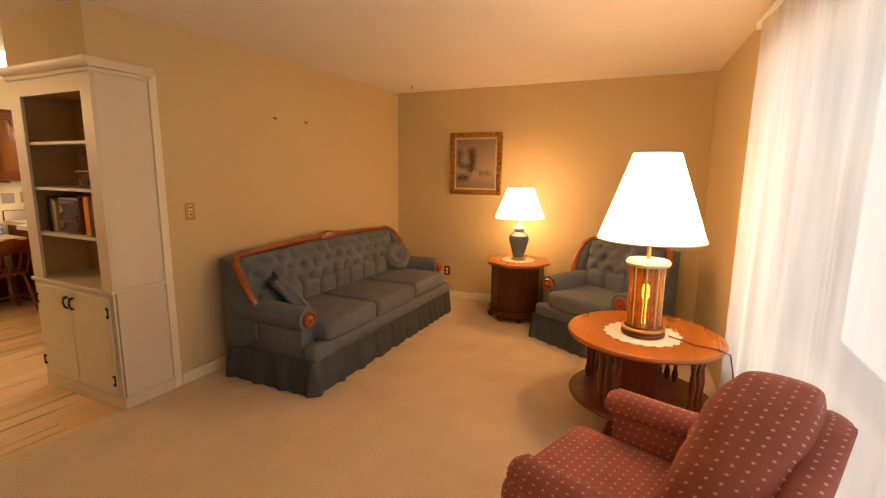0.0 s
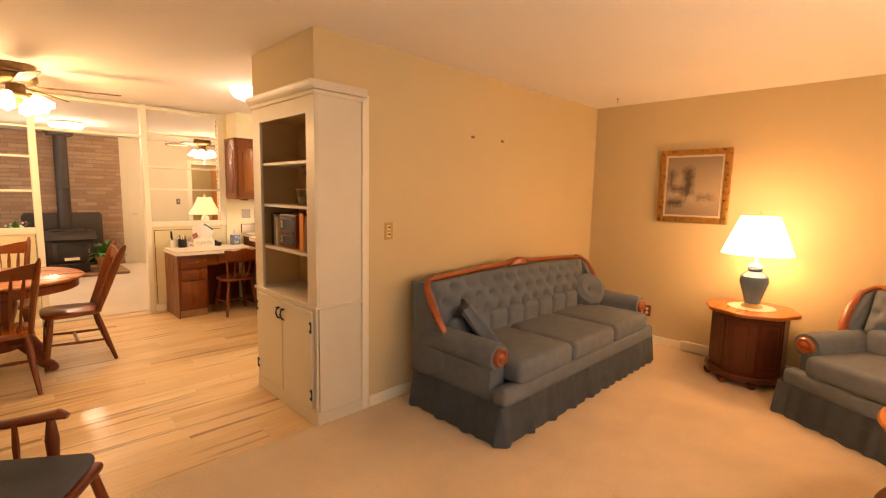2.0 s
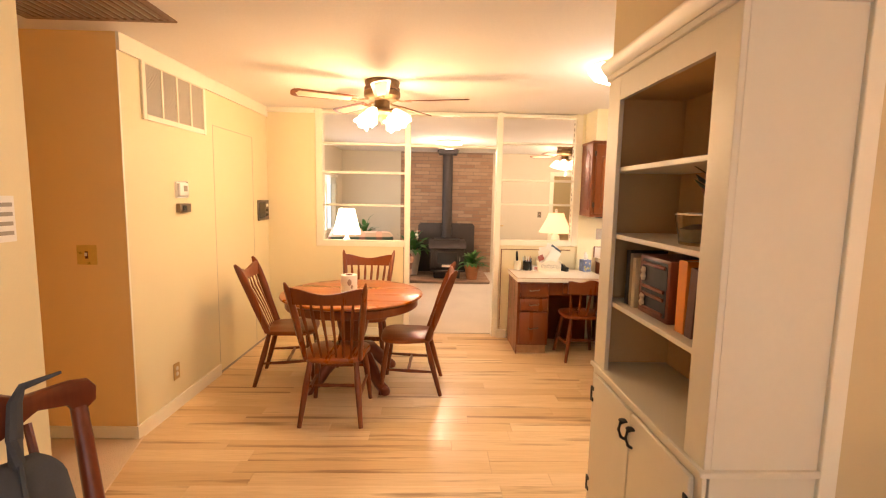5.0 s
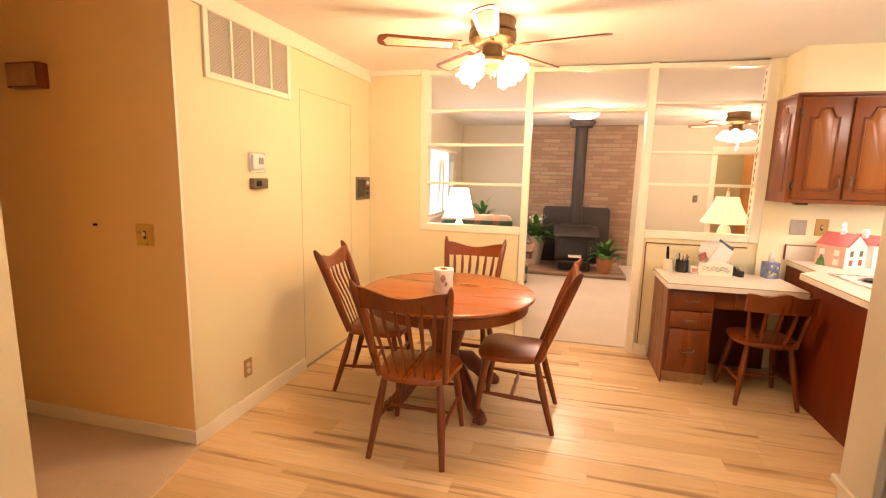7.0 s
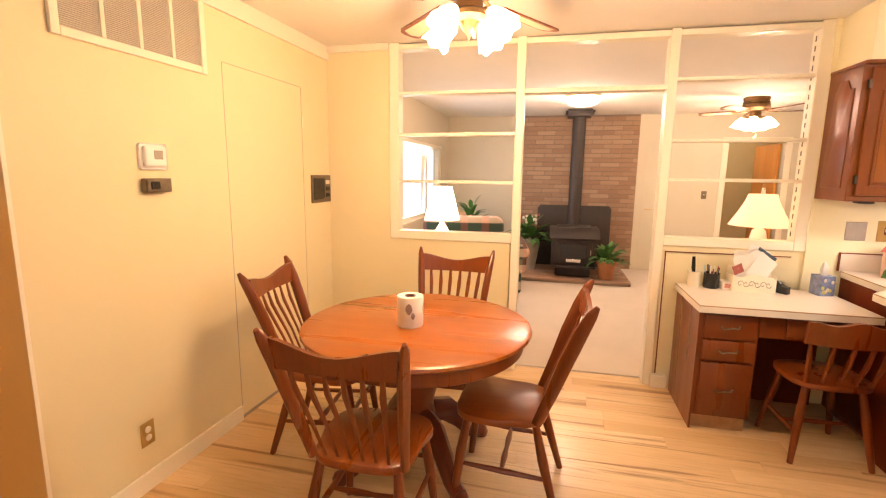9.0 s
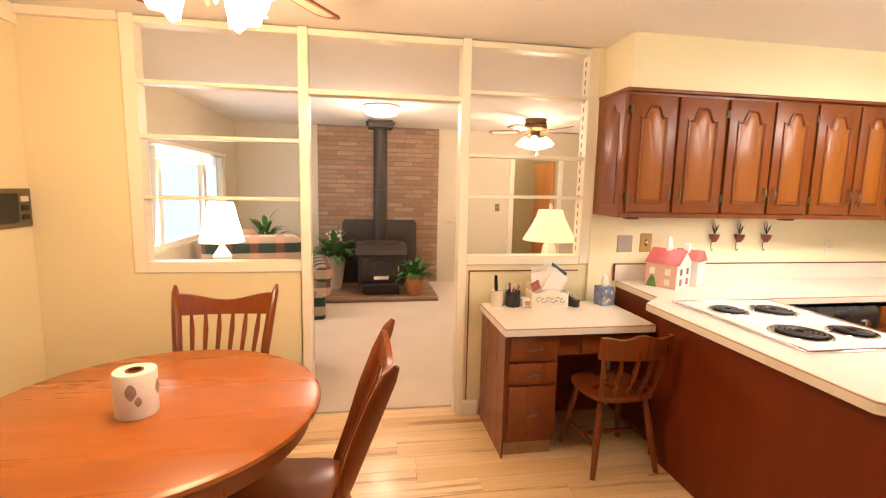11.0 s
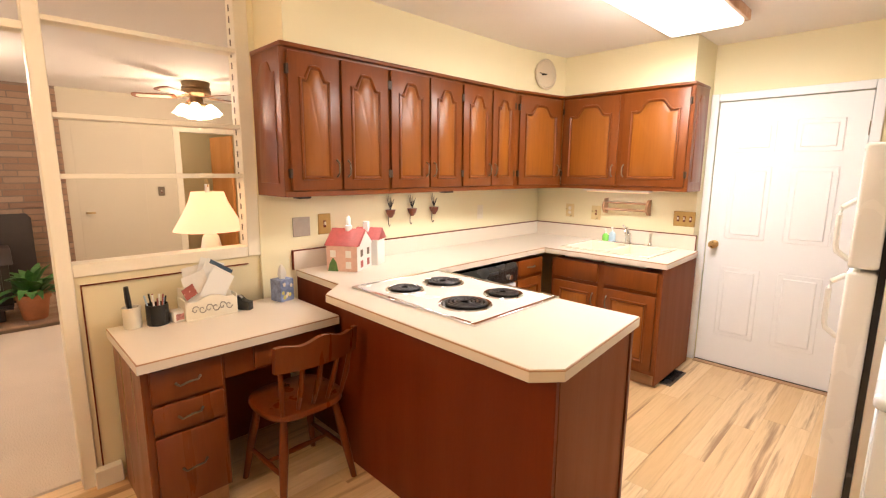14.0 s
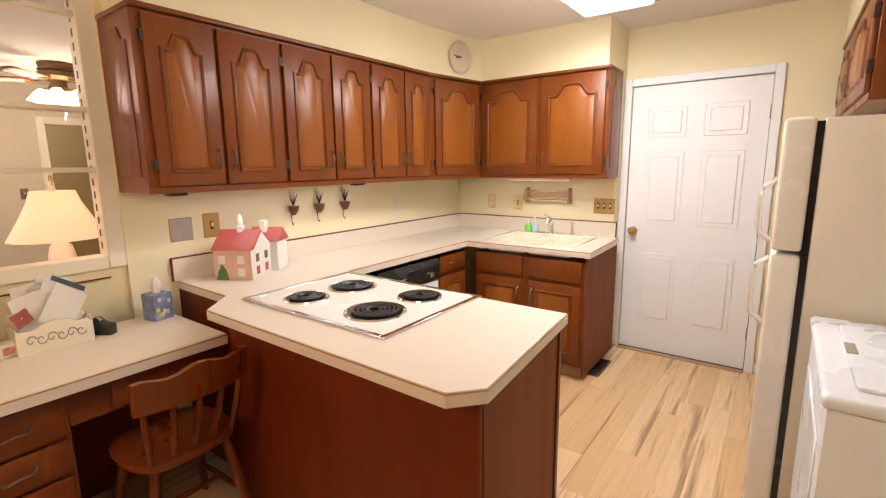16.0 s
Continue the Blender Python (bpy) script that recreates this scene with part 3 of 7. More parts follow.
def round_pillow(name, m, r, label):
    t = thing(name, m, label, "pillow")
    bm = bmesh.new()
    prof = [(0.012, 0.035), (0.05, 0.065), (0.6 * r, 0.085), (0.88 * r, 0.06), (r, 0.0), (0.88 * r, -0.05), (0.5 * r, -0.07), (0.02, -0.07)]
    seg = 36
    rings = [[(q * (1 + 0.02 * math.sin(9 * a)) * math.cos(a), q * (1 + 0.02 * math.sin(9 * a)) * math.sin(a), z) for a in [2 * math.pi * i / seg for i in range(seg)]] for q, z in prof]
    ring_skin(bm, rings)
    part("cover", bm, M_BLUE, t)
    bm = lathe(bmesh.new(), [(0.002, 0.052), (0.016, 0.05), (0.018, 0.042), (0.010, 0.036)], seg=12)
    part("button", bm, M_BLUE, t)
    return t


round_pillow("round_pillow", pose(-2.28, 4.43, 0.60, 58, 0, 62), 0.17, "round slate blue throw pillow with a centre button")
bm = bmesh.new()
rings = []
for s in (-1, -0.7, 0, 0.7, 1):
    k = 0.35 + 0.65 * math.sqrt(max(0, 1 - s * s * 0.98))
    rings.append([(0.19 * c * (0.93 + 0.07 * abs(s)), 0.19 * d * (0.93 + 0.07 * abs(s)), s * 0.055 * (1 if abs(c) + abs(d) < 1.9 else 0.6)) if abs(s) < 1 else
                  (0.17 * c, 0.17 * d, s * 0.05) for c, d in ((-1, -1), (0, -0.93), (1, -1), (0.93, 0), (1, 1), (0, 0.93), (-1, 1), (-0.93, 0))])
ring_skin(bm, rings)
pl = solid("square_pillow", bm, M_GREY, "dark slate square throw pillow leaning on the arm", "pillow", pose(-2.30, 2.80, 0.585, 52, 0, 150))
pl.data.materials[0] = M_BLUE

settee("armchair", Matrix.Translation((0.13, 4.73, 0.012)) @ pose(0, 0, 0, 0, 0, -30), 0.92, 0.82, 1, "slate blue tufted armchair with red wood trim", "armchair")


# end table: clover shaped drum with doors
# shade below the lamp-lit tabletop is put into the drum's wood colour
M_DRUM_SHADE = wood("dark cherry drum wood with shade", (0.105, 0.024, 0.007), (0.060, 0.013, 0.004), 0.34, 2, 9, 0.2, 0.7)


def end_table(m):
    t = thing("end_table", m, "dark cherry drum end table with carved base", "table")
    def lobe(r, k=0.06):
        return [(r * (1 + k * math.cos(8 * a)) * math.cos(a), r * (1 + k * math.cos(8 * a)) * math.sin(a)) for a in [2 * math.pi * i / 48 for i in range(48)]]
    part("tabletop", prism(bmesh.new(), lobe(0.325, 0.035), 0.575, 0.605, 2, 0.008), M_TABLE, t, "orange brown polished tabletop")
    part("body", prism(bmesh.new(), [(0.275 * math.cos(a), 0.275 * math.sin(a)) for a in [math.pi / 8 + math.pi / 4 * i for i in range(8)]], 0.08, 0.575, 2, 0.004), M_DRUM_SHADE, t)
    for i in range(3, 7):
        a = math.pi / 4 * (i + 1)
        c = 0.275 * math.cos(math.pi / 8)
        bm = new_box(c - 0.002, -0.085, 0.14, c + 0.010, 0.085, 0.54, 0.004)
        box(bm, c + 0.006, -0.055, 0.18, c + 0.014, 0.055, 0.50, 0.004)
        bmesh.ops.rotate(bm, verts=bm.verts[:], cent=(0, 0, 0), matrix=Matrix.Rotation(a, 3, "Z"))
        d = part("door_panel", bm, M_DRUM_SHADE, t)
    bm = prism(bmesh.new(), lobe(0.30, 0.03), 0.05, 0.10, 2, 0.008)
    part("plinth", bm, M_DRUM_SHADE, t)
    for i in range(8):
        a = math.pi / 4 * i + math.pi / 8
        part("foot", lathe(bmesh.new(), [(0.02, 0.0), (0.035, 0.02), (0.04, 0.05)], 0.27 * math.cos(a), 0.27 * math.sin(a), 10), M_DRUM_SHADE, t)
    return t


end_table(pose(-1.0, 4.80, 0.012))


def doily(name, r, m, label, points=20, lobe=0.02):
    bm = bmesh.new()
    out = []
    for i in range(points * 6):
        a = 2 * math.pi * i / (points * 6)
        out.append(((r + lobe * abs(math.sin(points * a / 2))) * math.cos(a), (r + lobe * abs(math.sin(points * a / 2))) * math.sin(a)))
    prism(bm, out, 0, 0.004)
    return solid(name, bm, M_LACE, label, "doily", m)


doily("doily", 0.155, pose(-1.0, 4.80, 0.619), "small white lace doily on the end table")
t = thing("table_lamp", pose(-1.0, 4.80, 0.624), "blue ceramic ginger jar lamp with lit shade", "lamp")
part("base", lathe(bmesh.new(), [(0.075, 0), (0.08, 0.012), (0.06, 0.02), (0.062, 0.03)], seg=24), M_BRASS, t, "brass lamp foot")
part("body", lathe(bmesh.new(), [(0.055, 0.03), (0.062, 0.06), (0.085, 0.14), (0.105, 0.21), (0.10, 0.255), (0.07, 0.285), (0.045, 0.30), (0.055, 0.312), (0.05, 0.325)], seg=28), M_CERAMIC, t)
part("neck", lathe(bmesh.new(), [(0.05, 0.325), (0.055, 0.34), (0.03, 0.355), (0.012, 0.37), (0.012, 0.46)], seg=16), M_WPLASTIC, t)
bm = lathe(bmesh.new(), [(0.255, 0.44), (0.135, 0.745)], seg=40, caps=False)
bmesh.ops.solidify(bm, geom=bm.faces[:], thickness=0.003)
part("shade", bm, M_SHADE, t, "lit white pleated shade").visible_shadow = False
part("finial", lathe(bmesh.new(), [(0.004, 0.74), (0.012, 0.765), (0.004, 0.785)], seg=8), M_BRASS, t)

# round two-tier table
t = thing("round_table", pose(0.29, 3.0, 0.012), "honey cherry round two-tier lamp table with turned spindles", "table")
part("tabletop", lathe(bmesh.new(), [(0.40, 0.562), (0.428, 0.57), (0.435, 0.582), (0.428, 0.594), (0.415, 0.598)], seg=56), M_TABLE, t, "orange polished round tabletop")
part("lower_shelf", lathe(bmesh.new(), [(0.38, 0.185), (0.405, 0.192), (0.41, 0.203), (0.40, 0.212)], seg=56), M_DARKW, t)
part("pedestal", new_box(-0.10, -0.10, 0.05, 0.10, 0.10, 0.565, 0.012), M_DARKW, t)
for i in range(4):
    a = math.pi / 4 + i * math.pi / 2 + 0.3
    for off in (-0.16, 0, 0.16):
        x, y = 0.33 * math.cos(a + off), 0.33 * math.sin(a + off)
        part("spindle", lathe(bmesh.new(), [(0.013, 0.212), (0.020, 0.26), (0.011, 0.30), (0.019, 0.39), (0.011, 0.47), (0.020, 0.52), (0.013, 0.565)], x, y, 10), M_DARKW, t)
    bm = bmesh.new()
    tube(bm, [(0.08 * math.cos(a), 0.08 * math.sin(a), 0.15), (0.22 * math.cos(a), 0.22 * math.sin(a), 0.12), (0.33 * math.cos(a), 0.33 * math.sin(a), 0.02)], [0.045, 0.035, 0.025], 8)
    part("foot", bm, M_DARKW, t)
doily("doily", 0.195, pose(0.285, 2.94, 0.611), "white scalloped lace doily under the lamp")
t = thing("column_lamp", pose(0.285, 2.94, 0.616), "amber glass column table lamp with white shade", "lamp")
part("base", lathe(bmesh.new(), [(0.115, 0), (0.12, 0.012), (0.112, 0.022), (0.118, 0.03), (0.108, 0.045), (0.10, 0.06)], seg=32), M_DARKW, t, "stepped wooden lamp foot")
part("base_ring", lathe(bmesh.new(), [(0.112, 0.03), (0.12, 0.036), (0.12, 0.044), (0.108, 0.05)], seg=32), M_BRASS, t, "polished brass ring")
for i in range(9):
    a = 2 * math.pi * i / 9
    part("glass_panel", new_box(-0.028, -0.0025, 0.06, 0.028, 0.0025, 0.40), M_AMBER, t, "amber glass strip").matrix_local = Matrix.Rotation(a, 4, "Z") @ Matrix.Translation((0, 0.085, 0))
    b2 = a + math.pi / 9
    part("glass_rib", lathe(bmesh.new(), [(0.006, 0.06), (0.006, 0.40)], 0.09 * math.cos(b2 + math.pi / 2), 0.09 * math.sin(b2 + math.pi / 2), 8), M_BRASS, t)
part("cap", lathe(bmesh.new(), [(0.10, 0.40), (0.115, 0.405), (0.12, 0.42), (0.11, 0.435), (0.04, 0.44)], seg=32), M_LINER, t, "cream painted lamp cap")
part("bulb", lathe(bmesh.new(), [(0.004, 0.30), (0.018, 0.28), (0.02, 0.25), (0.010, 0.21), (0.010, 0.06)], seg=12), M_GLOBE, t, "small lit bulb")
part("neck", lathe(bmesh.new(), [(0.012, 0.44), (0.012, 0.60)], seg=10), M_BRASS, t)
bm = lathe(bmesh.new(), [(0.285, 0.55), (0.122, 1.025)], seg=48, caps=False)
bmesh.ops.solidify(bm, geom=bm.faces[:], thickness=0.003)
part("shade", bm, M_SHADE, t, "large lit white cone shade").visible_shadow = False
part("shade_piping", tube(bmesh.new(), [(0.286 * math.cos(a), 0.286 * math.sin(a), 0.551) for a in [2 * math.pi * i / 48 for i in range(49)]], 0.004, 6), M_LINER, t)
bm = tube(bmesh.new(), [(0.42, 2.90, 0.635), (0.55, 2.86, 0.617), (0.66, 2.84, 0.617), (0.715, 2.83, 0.60), (0.735, 2.82, 0.5), (0.74, 2.80, 0.2), (0.74, 2.81, 0.02)], 0.004, 6)
solid("lamp_cord", bm, M_DARKW, "thin brown lamp cord hanging off the table", "cord")

# red upholstered chair, its front toward -x
t = thing("red_armchair", pose(0.36, 1.67, 0.012, 0, 0, -110), "dusty red dotted upholstered armchair by the window", "armchair")
bm = new_box(-0.29, -0.42, 0.30, 0.29, 0.22, 0.455, 0.07, 5)
for v in bm.verts:
    if v.co.z > 0.4:
        v.co.z += 0.025 * math.cos(v.co.x / 0.29 * 1.4) * max(0, math.cos((v.co.y + 0.1) / 0.32 * 1.4))
part("seat", bm, M_RED, t, "plump dotted seat cushion")
part("base", new_box(-0.35, -0.40, 0.10, 0.35, 0.34, 0.33, 0.03, 2), M_RED, t)
bm = bmesh.new()
for s in (-1, 1):
    bm = bmesh.new()
    n = 12
    ring_skin(bm, [[(s * 0.335 + 0.062 * k * math.cos(2 * math.pi * q / n), y, zc + 0.055 * k * math.sin(2 * math.pi * q / n)) for q in range(n)]
                   for y, zc, k in ((-0.30, 0.565, 0.7), (-0.27, 0.57, 1), (0.0, 0.575, 1), (0.25, 0.60, 1.0))])
    box(bm, s * 0.335 - 0.05, -0.27, 0.20, s * 0.335 + 0.05, 0.28, 0.57, 0.03, 2)
    part("arm", bm, M_RED, t)
bm = bmesh.new()
rings = []
for zf in range(23):
    f = zf / 22
    z = 0.40 + 0.57 * f
    w = 0.29 * (0.88 + 0.12 * math.sin(math.pi * min(1, f / 0.9))) * (1 if f < 0.62 else math.sqrt(max(0.01, 1 - ((f - 0.62) / 0.382) ** 2)))
    d = 0.130 * (0.55 + 0.6 * math.sin(math.pi * min(1, f * 0.96 + 0.03)) ** 0.6)
    yc = 0.17 + 0.15 * f
    ring = []
    for q in range(40):
        a = 2 * math.pi * q / 40
        ca, sa = math.cos(a), math.sin(a)
        px = w * math.copysign(abs(ca) ** 0.6, ca)
        py = yc + d * math.copysign(abs(sa) ** 0.8, sa)
        if sa < 0:
            py += 0.016 * math.cos(px / 0.30 * math.pi * 1.5 + 0.6 * math.sin(f * 5)) * math.sin(f * math.pi * 2)
            for bx, bf in ((-0.13, 0.42), (0.13, 0.42), (0.0, 0.42), (-0.07, 0.68), (0.07, 0.68)):
                py += 0.055 * math.exp(-((px - bx) ** 2 + (0.57 * (f - bf)) ** 2) / 0.0022)
        ring.append((px, py, z))
    rings.append(ring)
ring_skin(bm, rings)
part("back_cushion", bm, M_RED, t, "plump dusty red tufted back cushion")
bm = bmesh.new()
rings = []
for f in [i / 20 for i in range(21)]:
    z, w = 0.12 + 0.77 * f, 0.35 * (1 if f < 0.7 else math.sqrt(max(0.02, 1 - ((f - 0.7) / 0.303) ** 2)))
    yc = 0.31 + 0.12 * f
    rings.append([(w * math.copysign(abs(math.cos(a)) ** 0.5, math.cos(a)), yc + 0.055 * math.sin(a), z) for a in [2 * math.pi * q / 20 for q in range(20)]])
ring_skin(bm, rings)
part("back", bm, M_RED, t)
for sx, sy in ((-1, -1), (1, -1), (-1, 1), (1, 1)):
    part("leg", lathe(bmesh.new(), [(0.018, 0), (0.025, 0.05), (0.028, 0.11)], sx * 0.29, 0.0 + sy * 0.30, 10), M_DARKW, t)

# picture
t = thing("picture", pose(-1.633, YFAR, 1.618) @ Matrix.Scale(0.955, 4), "gilt framed sepia landscape painting", "picture")
for nm, a in (("frame_side", (-0.328, 0, -0.365, -0.268, -0.04, 0.365)), ("frame_side", (0.268, 0, -0.365, 0.328, -0.04, 0.365)), ("frame_rail", (-0.268, 0, 0.305, 0.268, -0.04, 0.365)), ("frame_rail", (-0.268, 0, -0.365, 0.268, -0.04, -0.305))):
    x0, y0, z0, x1, y1, z1 = a
    part(nm, new_box(x0, min(y0, y1), z0, x1, max(y0, y1), z1, 0.010, 2), M_GILT, t)
part("liner", new_box(-0.27, -0.022, -0.307, 0.27, -0.004, 0.307), M_LINER, t, "pale liner inside the frame")
M_CANVAS, tt, b = shader("sepia landscape paint")
v = coords(tt)
sep = tt.nodes.new("ShaderNodeSeparateXYZ")
tt.links.new(v, sep.inputs[0])
brush = noise_tex(tt, coords(tt, (9, 1, 7)), 2.2, 5)
dabs = noise_tex(tt, coords(tt, (22, 1, 30)), 1.4, 4)


def math_of(kind, p, q):
    n = tt.nodes.new("ShaderNodeMath")
    n.operation = kind
    for socket, val in zip(n.inputs, (p, q)):
        if isinstance(val, (int, float)):
            socket.default_value = val
        else:
            tt.links.new(val, socket)
    return n.outputs[0]


def soft_patch(x0, x1, z0, z1, blur=0.032):
    """A painted patch with brushed edges."""
    wx = math_of("ADD", sep.outputs[0], math_of("MULTIPLY", math_of("SUBTRACT", brush, 0.5), 0.10))
    wz = math_of("ADD", sep.outputs[2], math_of("MULTIPLY", math_of("SUBTRACT", dabs, 0.5), 0.08))
    a = math_of("MULTIPLY", remap(tt, wx, x0 - blur, x0 + blur), remap(tt, wx, x1 + blur, x1 - blur))
    c = math_of("MULTIPLY", remap(tt, wz, z0 - blur, z0 + blur), remap(tt, wz, z1 + blur, z1 - blur))
    return math_of("MULTIPLY", a, c)


paint = mix_colors(tt, remap(tt, sep.outputs[2], -0.12, 0.25), (0.38, 0.29, 0.20), (0.25, 0.19, 0.13))
paint = mix_colors(tt, remap(tt, sep.outputs[2], -0.10, -0.26, 0, 0.8), paint, (0.20, 0.14, 0.10))
for x0, x1, z0, z1, col, k in ((-0.24, -0.17, -0.02, 0.16, (0.07, 0.045, 0.03), 0.85), (-0.09, 0.00, -0.10, 0.18, (0.045, 0.028, 0.02), 0.97), (-0.21, -0.06, -0.10, 0.0, (0.05, 0.03, 0.022), 0.95),
                               (-0.18, -0.10, 0.01, 0.09, (0.36, 0.28, 0.20), 0.8), (-0.24, -0.10, -0.12, -0.055, (0.42, 0.34, 0.25), 0.85), (-0.24, -0.08, -0.20, -0.13, (0.035, 0.022, 0.018), 0.95),
                               (0.02, 0.20, -0.13, -0.09, (0.06, 0.038, 0.028), 0.85), (-0.02, 0.02, -0.15, -0.09, (0.46, 0.38, 0.28), 0.8), (0.10, 0.14, -0.17, -0.14, (0.42, 0.34, 0.26), 0.7)):
    paint = mix_colors(tt, math_of("MULTIPLY", soft_patch(x0, x1, z0, z1), k), paint, col)
tt.links.new(paint, b.inputs["Base Color"])
b.inputs["Roughness"].default_value = 0.5
bump(tt, b, dabs, 0.3, 0.003)
part("canvas", new_box(-0.248, -0.027, -0.286, 0.248, -0.022, 0.286), M_CANVAS, t, "dim sepia harbour scene")

# wall hooks, switch, outlets, vents on the living room walls
for y in (3.137, 3.513):
    bm = new_box(XS, y - 0.016, 1.945, XS + 0.006, y + 0.016, 1.965, 0.002)
    tube(bm, [(XS + 0.004, y, 1.955), (XS + 0.022, y, 1.945), (XS + 0.025, y, 1.96)], 0.003, 6)
    solid("wall_hook", bm, M_PEWTER, "small aged brass picture hook on the tan wall", "hook", None, "picture hooks")


def plate(name, m, w, h, mat_, label, category, toggles=1, outlet=False, tmat=None):
    """A wall plate lying in the xz plane, front toward -y."""
    t = thing(name, m, label, category)
    part("cover", new_box(-w / 2, -0.006, -h / 2, w / 2, 0, h / 2, 0.003), mat_, t)
    for i in range(toggles):
        x = (i - (toggles - 1) / 2) * 0.046
        if outlet:
            for z in (-0.02, 0.02):
                part("socket", lathe(bmesh.new(), [(0.016, 0), (0.016, 0.003), (0.014, 0.004)], seg=14), tmat or M_IVORY, t).matrix_local = Matrix.Translation((x, -0.006, z)) @ Matrix.Rotation(radians(90), 4, "X")
        else:
            part("slot", new_box(x - 0.009, -0.0068, -0.022, x + 0.009, -0.0055, 0.022), M_DARKW, t, "dark recessed toggle slot")
            part("toggle", new_box(x - 0.005, -0.018, -0.006, x + 0.005, -0.005, 0.014, 0.002), tmat or M_IVORY, t)
    return t


sw = plate("light_switch", pose(XS, 2.298, 1.236, 0, 0, 90), 0.075, 0.118, M_BRASSP, "brass plate with two stacked switches on tan wall", "switch", 0)
for z in (-0.024, 0.024):
    part("slot", new_box(-0.013, -0.0072, z - 0.016, 0.013, -0.0055, z + 0.016, 0.001), M_IVORY, sw)
    part("toggle", new_box(-0.008, -0.015, z - 0.004, 0.008, -0.005, z + 0.008, 0.002), M_DARKW, sw)
plate("wall_outlet", pose(-1.98, YFAR, 0.34), 0.075, 0.115, M_DARKW, "dark brown wall outlet above the baseboard", "outlet", 1, True)
bm = new_box(-1.62, YFAR - 0.05, 0.02, -1.33, YFAR - 0.016, 0.115, 0.006)
for i in range(6):
    box(bm, -1.60, YFAR - 0.054, 0.032 + i * 0.012, -1.35, YFAR - 0.048, 0.037 + i * 0.012)
solid("baseboard_vent", bm, M_TRIM, "cream metal baseboard heating vent", "vent")
bm = lathe(bmesh.new(), [(0.012, CEIL - 0.002), (0.02, CEIL - 0.006), (0.006, CEIL - 0.012), (0.003, CEIL - 0.05)], -2.25, 4.75, 10)
solid("ceiling_hook", bm, M_BRASS, "small brass plant hook in the ceiling", "hook")

# window, curtain, rod
bm = bmesh.new()
for a, b, z0, z1 in ((-0.3, -0.24, 0.35, 2.2), (3.24, 3.3, 0.35, 2.2), (1.47, 1.53, 0.35, 2.2), (-0.3, 3.3, 0.35, 0.41), (-0.3, 3.3, 2.14, 2.2)):
    prism(bm, [(win_x(a) + 0.05, a), (win_x(b) + 0.05, b), (win_x(b) + 0.10, b), (win_x(a) + 0.10, a)], z0, z1)
setting("window_1", bm, M_TRIM, "white painted picture window frame")
bm = new_box(3.0, -6, -1.0, 3.05, 9, 5)
setting("backdrop_garden", bm, M_SKYGLOW, "bright overcast daylight outside")


def curtain(name, y0, y1, z0, z1, waves, amp, off, material, label):
    bm = bmesh.new()
    n = int((y1 - y0) * 60)
    rows_ = []
    for zf in (0, 0.2, 0.4, 0.6, 0.8, 0.95, 0.985, 1.0):
        row = []
        for i in range(n + 1):
            y = y0 + (y1 - y0) * i / n
            ph = y * waves
            broad = 0.030 * math.sin(0.31 * ph + 0.8 * zf) * (0.3 + 0.7 * math.sin(0.11 * ph + 1.0) ** 2)
            gather = amp * (0.45 * math.sin(ph * 0.8 + 0.6 * math.sin(0.23 * ph)) + 0.3 * math.sin(1.9 * ph + 1 + zf))
            a = (broad + gather * (0.4 + 0.6 * math.sin(0.17 * ph + zf) ** 2)) * (1.15 - 0.75 * zf)
            if zf > 0.9:
                a += 0.5 * amp * math.sin(3.1 * ph)
            row.append(bm.verts.new((win_x(y) - off + a, y, z0 + (z1 - z0) * zf)))
        rows_.append(row)
    for a, b in zip(rows_, rows_[1:]):
        for i in range(n):
            bm.faces.new((a[i], a[i + 1], b[i + 1], b[i]))
    return solid(name, bm, material, label, "curtain")


curtain("sheer_curtain", -0.5, 3.25, 0.03, 2.36, 42, 0.014, 0.075, M_SHEER, "white gathered sheer curtain over the picture window")
t = thing("curtain_rod", pose(0, 0, 0), "white curtain rod with gathered heading", "curtain rod")
part("rod", tube(bmesh.new(), [(win_x(-0.5) - 0.075, -0.5, 2.345), (win_x(3.32) - 0.075, 3.32, 2.345)], 0.012, 8, 1.6), M_WPLASTIC, t)
part("bracket", new_box(win_x(3.32) - 0.085, 3.30, 2.325, win_x(3.32), 3.34, 2.37, 0.004), M_WPLASTIC, t)
bm = lathe(bmesh.new(), [(0.05, 0.012), (0.055, 0.10), (0.06, 0.13)], 0.62, 4.35, 12)
solid("floor_basket", bm, M_LINER, "small pale woven basket behind the table", "basket")


# bookcase at the end of the wall
t = thing("bookcase", pose(0, 0, 0), "ivory painted built-in bookcase with two lower doors", "bookcase")
part("side_panel", new_box(XS - 0.022, YB + 0.02, 0.0, XS, 2.075, 2.10, 0.002), M_CASE, t)
part("side_panel", new_box(XB, YB + 0.02, 0.0, XB + 0.022, 2.098, 2.10, 0.002), M_CASE, t)
part("back_panel", new_box(XB + 0.022, 2.08, 0.06, XS - 0.022, 2.098, 2.10), M_LINING, t, "tan back panel")
for x in (XB + 0.022, XS - 0.026):
    part("side_lining", new_box(x, YB + 0.021, 0.79, x + 0.004, 2.08, 2.0), M_LINING, t, "tan inner side")
part("top_lining", new_box(XB + 0.026, YB + 0.021, 1.996, XS - 0.026, 2.08, 2.0), M_LINING, t)
part("stile", new_box(-2.772, YB, 0.775, XS + 0.001, YB + 0.02, 2.075, 0.002), M_CASE, t)
part("stile", new_box(XB - 0.001, YB, 0.775, -3.437, YB + 0.02, 2.075, 0.002), M_CASE, t)
